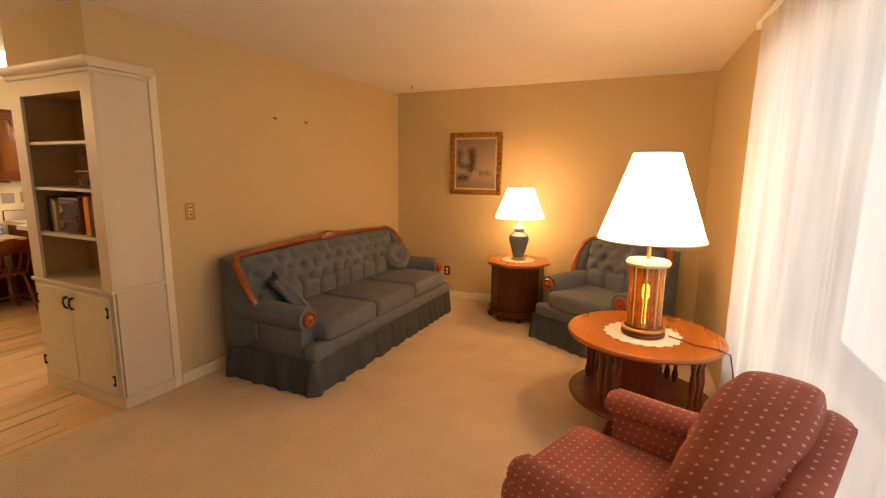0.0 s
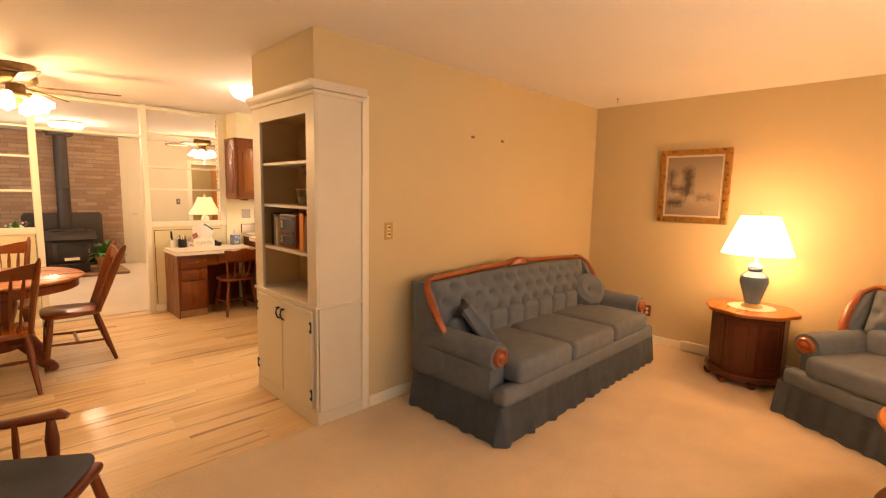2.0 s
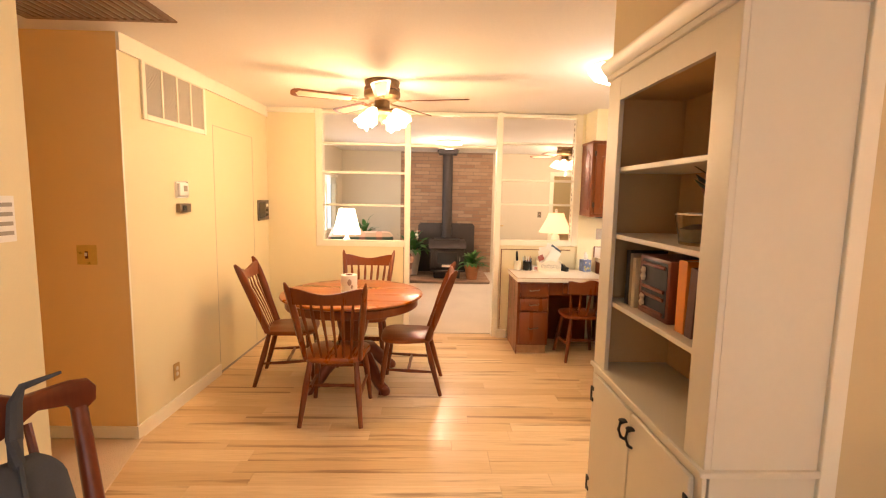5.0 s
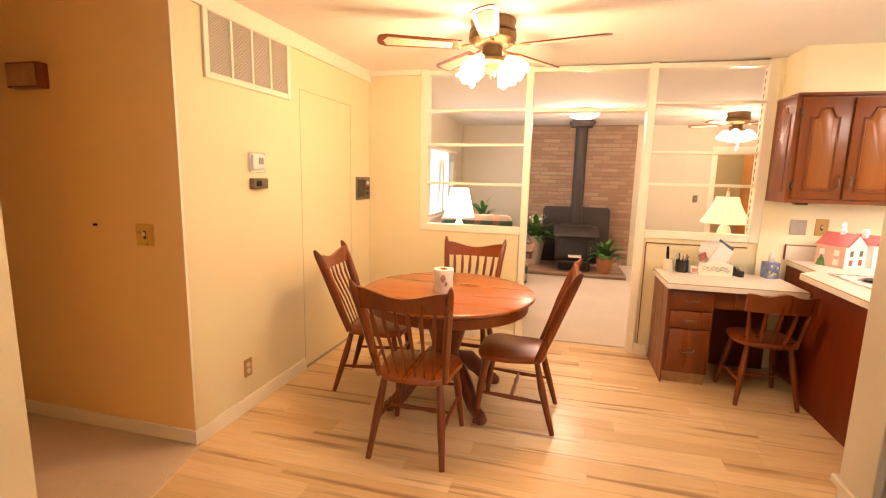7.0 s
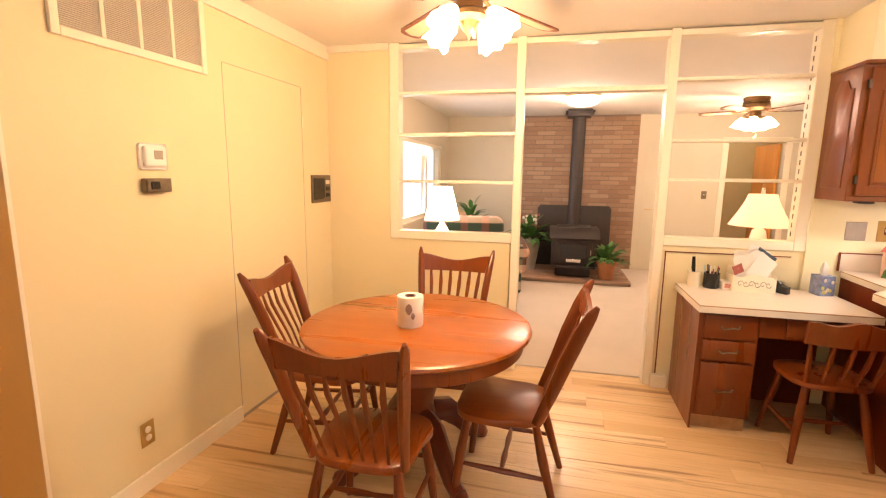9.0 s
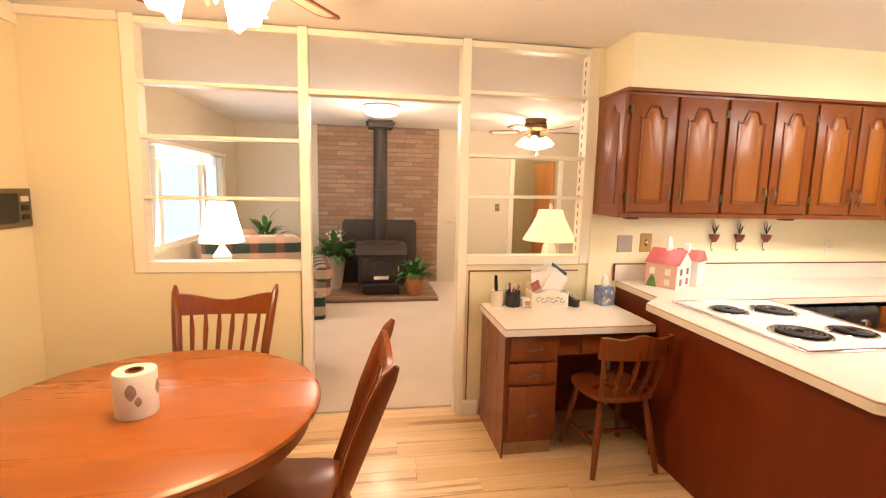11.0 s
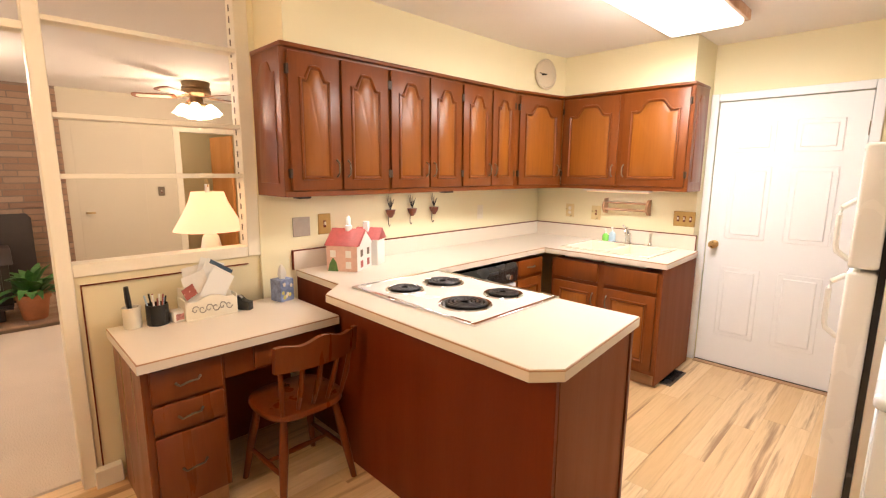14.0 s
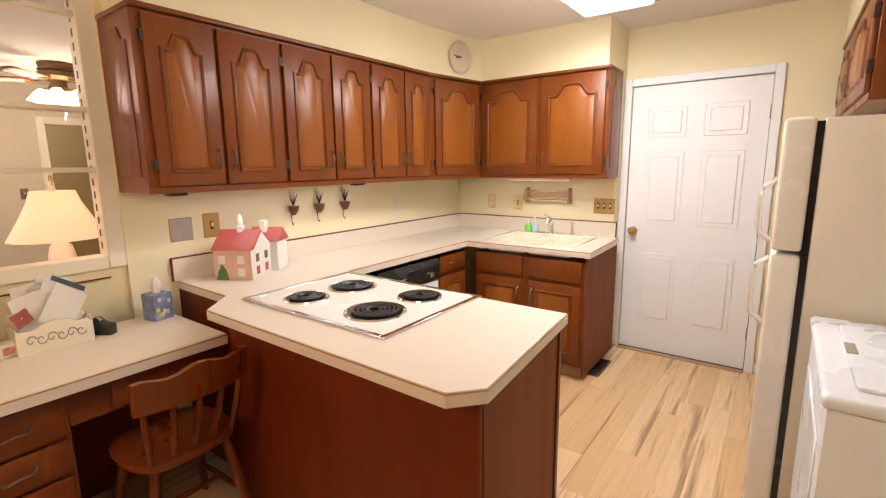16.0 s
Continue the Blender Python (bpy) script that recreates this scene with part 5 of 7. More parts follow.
part("backing", new_box(-0.35, 0.0005, -0.155, 0.35, 0.002, 0.155), M_VENTIN, t)
sl = None
for i in range(40):
    z = -0.152 + i * 0.0078
    if sl is None:
        sl = part("slat", new_box(-0.35, 0.003, -0.0022, 0.35, 0.009, 0.0022), M_SLAT, t)
        sl.location = (0, 0, z)
        me = sl.data
    else:
        o = new("slat", me)
        o.parent = t
        o.location = (0, 0, z)
t = thing("thermostat", pose(-4.845, yd(-4.845), 1.565, 0, 0, WALL_TURN), "white digital thermostat on the cream wall", "thermostat")
part("plate", new_box(-0.075, 0, -0.06, 0.075, 0.006, 0.06, 0.015, 3), M_WPLASTIC, t)
part("body", new_box(-0.058, 0.004, -0.047, 0.058, 0.03, 0.047, 0.010, 3), M_WPLASTIC, t)
part("display", new_box(-0.035, 0.029, -0.012, 0.012, 0.032, 0.028, 0.001), M_VENTIN, t, "grey display window")
t = thing("door_chime_control", pose(-4.845, yd(-4.845), 1.435, 0, 0, WALL_TURN), "brown metal thermostat box under the thermostat", "control")
part("body", new_box(-0.07, 0, -0.032, 0.07, 0.035, 0.032, 0.004), M_PEWTER, t)
part("dial", new_box(0.0, 0.034, -0.018, 0.05, 0.042, 0.018, 0.004), M_BLACK, t)
t = thing("intercom", pose(-6.35, yd(-6.35), 1.375, 0, 0, WALL_TURN), "brass framed black wall intercom panel", "intercom")
part("frame", new_box(-0.14, 0, -0.105, 0.14, 0.014, 0.105, 0.004), M_PEWTER, t)
part("screen", new_box(-0.04, 0.010, -0.08, 0.12, 0.018, 0.08, 0.002), M_BLACK, t)
for z in (-0.05, 0.0, 0.05):
    part("button", new_box(-0.115, 0.010, z - 0.016, -0.06, 0.020, z + 0.014, 0.003), M_IVORY if z > 0.01 else M_BLACK, t)
plate("wall_outlet", pose(-4.688, yd(-4.688), 0.277, 0, 0, 180 + WALL_TURN), 0.075, 0.118, M_BRASSP, "brass wall outlet with ivory sockets", "outlet", 1, True)
plate("light_switch", pose(XH, -1.10, 1.165, 0, 0, 90), 0.118, 0.118, M_BRASSY, "brass switch plate with dimmer on ochre wall", "switch", 1)
bm = new_box(0.0, -0.008, -0.006, 0.016, 0.008, 0.006, 0.002)
solid("wall_hook", bm, M_BLACKI, "small black hook on the ochre hall wall", "hook", pose(XH, -1.424, 1.204))
t = thing("door_chime", pose(XH, -1.76, 1.98), "wooden door chime box on the hall wall", "door chime")
part("body", new_box(0, -0.11, -0.065, 0.06, 0.11, 0.065, 0.004), M_MAPLE, t)
part("front_panel", new_box(0.06, -0.10, -0.055, 0.066, 0.10, 0.055, 0.002), M_EDGE, t)
t = thing("wall_notice", pose(-3.16, -0.61, 1.44), "small white printed paper notice on the wall", "notice")
part("sheet", new_box(-0.06, 0, -0.085, 0.06, 0.002, 0.085), M_WPLASTIC, t)
for i in range(4):
    part("print_bar", new_box(-0.05, 0.002, -0.06 + i * 0.035, 0.05, 0.003, -0.045 + i * 0.035), M_VENTIN, t)
# access panel joint in the wall, and the dark floor gap below it
bm = new_box(-6.12, yd(-6.12), 0.02, -6.117, yd(-6.12) + 0.0012, 2.09)
prism(bm, [(-6.12, yd(-6.12)), (-5.34, yd(-5.34)), (-5.34, yd(-5.34) + 0.0012), (-6.12, yd(-6.12) + 0.0012)], 2.088, 2.091)
box(bm, -5.343, yd(-5.34), 0.02, -5.34, yd(-5.34) + 0.0012, 2.088)
prism(bm, [(XP + 0.02, yd(XP)), (-5.345, yd(-5.345)), (-5.345, yd(-5.345) + 0.002), (XP + 0.02, yd(XP) + 0.002)], 0.001, 0.022)
setting("trim_panel_joint", bm, M_VENTIN, "fine joint of a flush door in the wall")
for z in (0.35, 1.85):
    bm = new_box(-6.126, yd(-6.12), z - 0.04, -6.116, yd(-6.12) + 0.006, z + 0.04, 0.002)
    solid("flush_hinge", bm, M_TRIM, "painted hinge of the flush wall door", "hinge")
bm = new_box(XH - 0.012, YD, 0.0, XH + 0.004, YD + 0.004, CEIL - 0.1, 0.001)
setting("trim_corner", bm, M_TRIM, "painted corner bead")

# ceiling register in the hall mouth
t = thing("ceiling_vent", pose(-3.88, -0.80, CEIL), "brown slatted ceiling return grille", "vent")
M_VENTB = plain("brown grille enamel", (0.22, 0.13, 0.08), 0.5, var=0.1)
part("backing", new_box(-0.15, -0.36, -0.003, 0.15, 0.36, -0.001), M_VENTIN, t)
for a in ((-0.18, -0.39, -0.15, 0.39), (0.15, -0.39, 0.18, 0.39), (-0.15, -0.39, 0.15, -0.36), (-0.15, 0.36, 0.15, 0.39)):
    part("frame", new_box(a[0], a[1], -0.012, a[2], a[3], -0.001, 0.003), M_VENTB, t)
for i in range(16):
    part("slat", new_box(-0.15, -0.35 + i * 0.0455, -0.012, 0.15, -0.33 + i * 0.0455, -0.004), M_VENTB, t)


# ======== kitchen ========
def arch_top(w, h, lift, inset, n=22):
    """Outline of a cathedral panel, centred on x, from z = 0."""
    pts = [(-w / 2, 0), (w / 2, 0), (w / 2, h - lift)]
    for i in range(n + 1):
        u = 1 - 2 * i / n
        s = abs(u)
        p = min(1.0, max(0.0, (0.76 - s) / 0.44))
        z = h - lift + lift * (0.78 * p * p * (3 - 2 * p) + 0.22 * max(0.0, 1 - (s / 0.76) ** 2))
        pts.append((u * w / 2 * 0.94, z))
    pts.append((-w / 2, h - lift))
    return pts


def cabinet_door(parent, x0, x1, z0, z1, arched=True, knob=None, hinge=None, y=0.0, drawer=False):
    """A raised panel door on the plane y, front toward -y, in its cabinet's coordinates."""
    w, h, cx = x1 - x0, z1 - z0, (x0 + x1) / 2
    d = part("drawer_front" if drawer else "door", new_box(x0, y - 0.020, z0, x1, y, z1, 0.006, 2), M_CHERRY, parent)
    rail = 0.055 if not drawer else 0.0
    if not drawer:
        pw, ph = w - 2 * rail, h - 2 * rail
        lift = min(0.078, 0.36 * pw) if arched else 0.0
        def loop(i, yy):
            pts = arch_top(pw - 2 * i, ph - 2 * i, lift * (1 - i), 0) if arched else [(-pw / 2 + i, 0), (pw / 2 - i, 0), (pw / 2 - i, ph - 2 * i), (-pw / 2 + i, ph - 2 * i)]
            return [(cx + a, y + yy, z0 + rail + i + b) for a, b in pts]
        bm = bmesh.new()
        ring_skin(bm, [loop(0.0, -0.0195), loop(0.003, -0.029), loop(0.010, -0.031), loop(0.016, -0.027), loop(0.019, -0.0203)], True, False)
        part("moulding", bm, M_CHERRY, d, "dark carved moulding")
        bm = bmesh.new()
        ring_skin(bm, [loop(0.024, -0.0198), loop(0.027, -0.0215), loop(0.048, -0.0300)], True, False)
        bm.faces.new([bm.verts.new(p) for p in loop(0.048, -0.0300)])
        bmesh.ops.remove_doubles(bm, verts=bm.verts[:], dist=0.0001)
        part("raised_panel", bm, M_CHERRYP, d, "lighter raised cherry panel")
    if knob:
        kx, kz, vert = knob
        pts = [(0, -0.020, -0.045), (0, -0.042, -0.03), (0, -0.046, 0), (0, -0.042, 0.03), (0, -0.020, 0.045)]
        if not vert:
            pts = [(p[2], p[1], 0.004 * (i % 2)) for i, p in enumerate(pts)]
        bm = tube(bmesh.new(), [(kx + p[0], y + p[1], kz + p[2]) for p in pts], [0.006, 0.004, 0.006, 0.004, 0.006], 8)
        part("handle", bm, M_PEWTER, d, "aged bronze bail handle")
    if hinge:
        for z in (z0 + 0.09, z1 - 0.09):
            part("hinge", new_box(hinge - 0.008, y - 0.022, z - 0.024, hinge + 0.008, y - 0.0, z + 0.024, 0.002), M_BRONZE, d, "dark exposed hinge")
    return d


def wall_cabinet(m, w, h, dep, doors, label, side_panel=None):
    """Front plane at y = 0 facing -y, from x = 0 to w, z = 0 to h."""
    t = thing("wall_cabinet", m, label, "cabinet", "wall cabinets")
    part("body", new_box(0, 0.0, 0, w, dep, h, 0.002), M_CHERRY, t)
    part("top_moulding", new_box(-0.006, -0.026, h - 0.016, w + 0.006, dep, h + 0.006, 0.006, 2), M_CHERRY, t, "dark top moulding")
    part("bottom_rail", new_box(0.0, -0.006, 0, w, 0.0, 0.03, 0.002), M_CHERRY, t)
    dw = [(a, b) for a, b in doors]
    for i, (a, b) in enumerate(dw):
        right_hinged = i % 2 == 1
        kx = a + 0.028 if right_hinged else b - 0.028
        hx = b + 0.004 if right_hinged else a - 0.004
        cabinet_door(t, a, b, 0.032, h - 0.03, True, (kx, 0.15, True), hx)
    if side_panel is not None:
        s = 0.0 if side_panel < 0 else w
        bm = bmesh.new()
        out = [(dep / 2 + a, 0.07 + b) for a, b in arch_top(dep - 0.11, h - 0.14, 0.06, 0)]
        prism(bm, out, s - 0.006, s + 0.006, 0, 0.004)
        part("side_moulding", bm, M_CHERRY, t)
    return t


ZU, HU = 1.375, 0.757
XF = -6.155
# along the kitchen wall the front faces +x, so the cabinet's own x runs along world +y
def on_left(y):
    return pose(XF, y, ZU, 0, 0, 90)


wall_cabinet(on_left(2.575), 0.675, HU, 0.325, [(0.035, 0.33), (0.345, 0.665)], "dark cherry double wall cabinet with cathedral doors", -1)
wall_cabinet(on_left(3.25), 0.64, HU, 0.325, [(0.012, 0.325), (0.337, 0.632)], "cherry double wall cabinet with cathedral doors")
wall_cabinet(on_left(3.89), 0.61, HU, 0.325, [(0.012, 0.318), (0.330, 0.598)], "cherry double wall cabinet with narrow cathedral doors")
dx, dy = -6.062 - XF, 5.065 - 4.50
ang = math.degrees(math.atan2(dy, dx))
wd = math.hypot(dx, dy)
t = wall_cabinet(pose(XF, 4.50, ZU, 0, 0, ang), wd, HU, 0.27, [(0.05, wd - 0.05)], "dark cherry corner wall cabinet with one cathedral door")
wall_cabinet(pose(-6.062, 5.065, ZU), 1.035, HU, YSINK - 5.065 - 0.002, [(0.02, 0.50), (0.535, 1.01)], "honey cherry double wall cabinet above the sink", 1)
t = thing("under_cabinet_light", pose(-5.55, 5.12, ZU - 0.001), "slim white under-cabinet strip light", "light")
part("housing", new_box(-0.30, -0.03, -0.014, 0.25, 0.03, 0, 0.003), M_WPLASTIC, t)
part("tube", tube(bmesh.new(), [(-0.28, 0, -0.017), (0.23, 0, -0.017)], 0.006, 8), M_SHADEY, t, "dimly lit strip tube")
for y in (2.72, 3.85):
    t = thing("under_cabinet_light", pose(-6.25, y, ZU - 0.001), "slim dark under-cabinet puck light", "light")
    part("housing", new_box(-0.03, -0.04, -0.014, 0.03, 0.04, 0, 0.003), M_BLACK, t)

# counter: one worktop from the desk round to the sink
def slab(pieces, z0, z1, parent):
    band, line = bmesh.new(), bmesh.new()
    for outline in pieces:
        prism(band, outline, z0, z1 - 0.006)
        prism(line, outline, z1 - 0.006, z1 - 0.0015)
    part("edge_band", band, M_LAMINATE, parent, "cream laminate edge")
    part("edge_line", line, M_EDGE, parent, "thin brown edge line")


XW = XP + 0.021
t = thing("worktop", pose(0, 0, 0), "cream laminate worktop with brown edge line", "worktop")
outline = [(XW, 2.78), (-5.985, 2.765), (-5.85, 2.608), (-4.641, 2.592), (-4.565, 2.677), (-4.627, 3.378), (-5.05, 3.388), (-5.84, 3.36), (-5.90, 3.44), (-5.91, 4.63), (-5.80, 4.631), (-5.80, YSINK - 0.001), (XW, YSINK - 0.001)]
front = [(-5.80, 4.631), (-4.97, 4.64), (-4.985, 5.23), (-5.0, YSINK - 0.001), (-5.16, YSINK - 0.001), (-5.16, 4.76), (-5.80, 4.76)]
behind = [(-5.80, 5.20), (-5.16, 5.20), (-5.16, YSINK - 0.001), (-5.80, YSINK - 0.001)]
slab([outline, front, behind], 0.875, 0.915, t)
SINK = (-5.80, 4.76, -5.16, 5.20)
bm = bmesh.new()
for o in ([(XW, 2.781), (-5.984, 2.769), (-5.849, 2.612), (-4.643, 2.596), (-4.569, 2.678), (-4.631, 3.374), (-5.84, 3.356), (-5.904, 3.44), (-5.914, 4.634), (-5.80, 4.634), (-5.80, YSINK - 0.002), (XW, YSINK - 0.002)],
          [(-5.80, 4.634), (-4.974, 4.644), (-5.004, YSINK - 0.002), (-5.16, YSINK - 0.002), (-5.16, 4.76), (-5.80, 4.76)],
          [(-5.80, 5.20), (-5.16, 5.20), (-5.16, YSINK - 0.002), (-5.80, YSINK - 0.002)]):
    prism(bm, o, 0.9135, 0.9165)
part("surface", bm, M_LAMINATE, t)
t = thing("backsplash", pose(0, 0, 0), "low cream laminate backsplash with dark cap line", "backsplash")
bm = new_box(XW, 2.76, 0.917, XW + 0.018, YSINK - 0.002, 1.03)
box(bm, XW + 0.018, YSINK - 0.02, 0.917, -5.02, YSINK - 0.002, 1.03)
part("board", bm, M_LAMINATE, t)
bm = new_box(XW, 2.757, 1.03, XW + 0.019, YSINK - 0.002, 1.036)
box(bm, XW + 0.019, YSINK - 0.021, 1.03, -5.018, YSINK - 0.002, 1.036)
box(bm, -5.02, YSINK - 0.021, 0.917, -5.016, YSINK - 0.002, 1.03)
box(bm, XW, 2.755, 0.917, XW + 0.019, 2.76, 1.03)
part("cap_line", bm, M_PENIN, t, "dark brown cap line")

# peninsula carcass
t = thing("peninsula_cabinet", pose(0, 0, 0), "red brown panelled peninsula cabinet", "cabinet")
part("front_panel", new_box(-5.86, 2.70, 0.0, -4.608, 2.722, 0.875, 0.002), M_PENIN, t, "plain red brown back panel")
part("end_panel", prism(bmesh.new(), [(-4.622, 2.7225), (-4.606, 2.7225), (-4.648, 3.335), (-4.664, 3.335)], 0.03, 0.875), M_TAUPE, t, "taupe brown end panel")
part("corner_post", new_box(-4.668, 3.336, 0.0, -4.640, 3.358, 0.875, 0.002), M_DARKW, t)
part("carcass", new_box(-5.86, 2.722, 0.08, -4.667, 3.335, 0.80), M_CHERRY, t)
part("kick", new_box(-4.667, 2.73, 0.0, -4.657, 3.31, 0.03), M_EDGE, t)
part("side_panel", new_box(XW, 2.785, 0.0, -5.862, 2.80, 0.875), M_PENIN, t)

# cooktop
t = thing("cooktop", pose(0, 0, 0.9165), "white four burner electric coil cooktop", "cooktop")
part("plate", new_box(-5.835, 2.79, 0.0, -5.04, 3.36, 0.008, 0.003), M_COOK, t)
for a in ((-5.859, 2.766, -5.835, 3.384), (-5.04, 2.766, -5.016, 3.384), (-5.835, 2.766, -5.04, 2.79), (-5.835, 3.36, -5.04, 3.384)):
    part("chrome_trim", new_box(a[0], a[1], 0, a[2], a[3], 0.010, 0.003), M_CHROME, t, "chrome trim strip")
for x, y, r in ((-5.629, 2.93, 0.075), (-5.601, 3.174, 0.09), (-5.242, 2.958, 0.10), (-5.23, 3.219, 0.075)):
    b = part("drip_pan", lathe(bmesh.new(), [(r + 0.024, 0.008), (r + 0.020, 0.014), (r + 0.004, 0.011), (r * 0.5, 0.009)], x, y, 32), M_CHROME, t, "shiny drip pan")
    part("drip_well", lathe(bmesh.new(), [(r + 0.010, 0.0125), (r * 0.3, 0.0115)], x, y, 28), M_BLACK, b)
    n = 90
    part("coil", tube(bmesh.new(), [(x + (0.018 + (r - 0.022) * i / n) * math.cos(i / n * 2 * math.pi * 4.2), y + (0.018 + (r - 0.022) * i / n) * math.sin(i / n * 2 * math.pi * 4.2), 0.019) for i in range(n + 1)], 0.0065, 6, 0.7), M_COIL, b, "dark spiral heating coil")


def base_unit(m, w, dep, fronts, label, h=0.875):
    """Front at y = 0 facing -y."""
    t = thing("base_cabinet", m, label, "cabinet", "base cabinets")
    part("body", new_box(0, 0.0, 0.10, w, dep, h - 0.04, 0.002), M_CHERRY, t)
    part("kick", new_box(0, 0.05, 0, w, 0.07, 0.10), M_EDGE, t)
    for kind, x0, x1, z0, z1, kx in fronts:
        cabinet_door(t, x0, x1, z0, z1, False, (kx, (z0 + z1) / 2 if kind == "drawer" else z1 - 0.10, kind != "drawer") if kx is not None else None, None, 0.0, kind == "drawer")
    return t


# the worktop overhangs the fronts by 3 cm
t = base_unit(pose(-5.86, 4.67, 0), 0.85, 0.66, [("drawer", 0.03, 0.40, 0.70, 0.84, None), ("drawer", 0.45, 0.83, 0.70, 0.84, None), ("door", 0.03, 0.40, 0.13, 0.67, 0.37), ("door", 0.45, 0.83, 0.13, 0.67, 0.48)], "cherry sink base cabinet with two doors")
part("end_panel", new_box(0.85, -0.002, 0.03, 0.862, 0.66, 0.875, 0.002), M_TAUPE, t, "taupe brown end panel")
base_unit(pose(-5.94, 4.27, 0, 0, 0, 90), 0.38, 0.53, [("drawer", 0.03, 0.35, 0.72, 0.84, 0.19), ("door", 0.03, 0.35, 0.13, 0.69, None)], "narrow cherry base cabinet with one drawer")
base_unit(pose(-5.94, 3.40, 0, 0, 0, 90), 0.26, 0.53, [("drawer", 0.02, 0.24, 0.72, 0.84, None), ("door", 0.02, 0.24, 0.13, 0.69, None)], "narrow cherry base cabinet beside the dishwasher")
t = thing("dishwasher", pose(-5.94, 3.665, 0, 0, 0, 90), "white dishwasher with black control panel", "dishwasher")
part("body", new_box(0, 0.0, 0.09, 0.60, 0.53, 0.835), M_BLACK, t)
part("door", new_box(0.005, -0.03, 0.12, 0.595, 0, 0.69, 0.006, 2), M_APPL, t)
cp = part("control_panel", prism(bmesh.new(), [(0.0, 0.70), (-0.04, 0.705), (-0.045, 0.80), (-0.02, 0.845), (0.0, 0.845)], 0.005, 0.595, 0, 0.004), M_BLACK, t, "glossy black control panel")
part("latch", new_box(0.26, -0.052, 0.79, 0.36, -0.03, 0.81, 0.004), M_COIL, cp)
for i in range(6):
    part("button", new_box(0.10 + i * 0.028, -0.049, 0.735, 0.12 + i * 0.028, -0.042, 0.75, 0.002), M_COIL, cp)
part("dial", lathe(bmesh.new(), [(0.022, 0), (0.02, 0.012), (0.006, 0.016)], seg=16), M_CHROME, cp).matrix_local = Matrix.Translation((0.50, -0.044, 0.745)) @ Matrix.Rotation(radians(90), 4, "X")
part("label_strip", new_box(0.10, -0.0478, 0.765, 0.24, -0.044, 0.772), M_VENTIN, cp)

# sink, faucet, soap
M_SINK = plain("cream enamel sink", (0.80, 0.74, 0.60), 0.2, var=0.02, relief=0)
t = thing("sink", pose(0, 0, 0), "cream enamel double kitchen sink", "sink")
x0, y0, x1, y1 = SINK
bm = bmesh.new()
for a in ((x0 - 0.035, y0 - 0.03, x1 + 0.035, y0 + 0.006), (x0 - 0.035, y1 - 0.006, x1 + 0.035, y1 + 0.07), (x0 - 0.035, y0 + 0.006, x0 + 0.006, y1 - 0.006), (x1 - 0.006, y0 + 0.006, x1 + 0.035, y1 - 0.006), (-5.495, y0 + 0.006, -5.465, y1 - 0.006)):
    box(bm, a[0], a[1], 0.917, a[2], a[3], 0.927, 0.004, 2)
part("rim", bm, M_SINK, t)
for a, b in ((x0, -5.495), (-5.465, x1)):
    bm = new_box(a, y0, 0.838, b, y1, 0.843)
    box(bm, a, y0, 0.843, a + 0.006, y1, 0.92), box(bm, b - 0.006, y0, 0.843, b, y1, 0.92)
    box(bm, a, y0, 0.843, b, y0 + 0.006, 0.92), box(bm, a, y1 - 0.006, 0.843, b, y1, 0.92)
    part("basin", bm, M_SINK, t)
t = thing("faucet", pose(-5.50, 5.235, 0.927), "chrome single lever kitchen faucet", "faucet")
part("deck_plate", new_box(-0.13, -0.028, 0, 0.13, 0.028, 0.010, 0.005, 2), M_CHROME, t)
part("body", lathe(bmesh.new(), [(0.024, 0.01), (0.022, 0.06), (0.024, 0.075), (0.018, 0.09)], seg=16), M_CHROME, t)
part("spout", tube(bmesh.new(), [(0, 0, 0.07), (0.01, -0.03, 0.11), (0.02, -0.08, 0.14), (0.03, -0.13, 0.13), (0.033, -0.15, 0.10)], 0.011, 10), M_CHROME, t)
part("lever", tube(bmesh.new(), [(0, 0, 0.09), (-0.015, 0.0, 0.12), (-0.05, -0.01, 0.155)], [0.012, 0.008, 0.009], 8), M_CHROME, t)
solid("sprayer", lathe(bmesh.new(), [(0.02, 0), (0.018, 0.01), (0.011, 0.03), (0.012, 0.09), (0.015, 0.10), (0.008, 0.105)], seg=14), M_CHROME, "chrome side sprayer at the sink", "sprayer", pose(-5.32, 5.235, 0.927))
M_GREEN = plain("green dish soap", (0.22, 0.60, 0.10), 0.25, var=0.05, relief=0)
M_CLEARB = plain("pale blue soap", (0.45, 0.60, 0.72), 0.2, var=0.05, relief=0)
for x, m_, lab in ((-5.715, M_GREEN, "green dish soap bottle beside the faucet"), (-5.655, M_CLEARB, "pale blue pump soap bottle beside the faucet")):
    t = thing("soap_bottle", pose(x, 5.27, 0.918), lab, "bottle")
    hb = 0.075 if m_ is M_GREEN else 0.095
    part("bottle", lathe(bmesh.new(), [(0.026, 0), (0.029, 0.01), (0.028, hb - 0.02), (0.012, hb)], seg=16, sy=0.7), m_, t)
    part("pump", tube(bmesh.new(), [(0, 0, hb), (0, 0, hb + 0.035), (0, -0.025, hb + 0.035)], 0.006, 8), M_WPLASTIC, t)

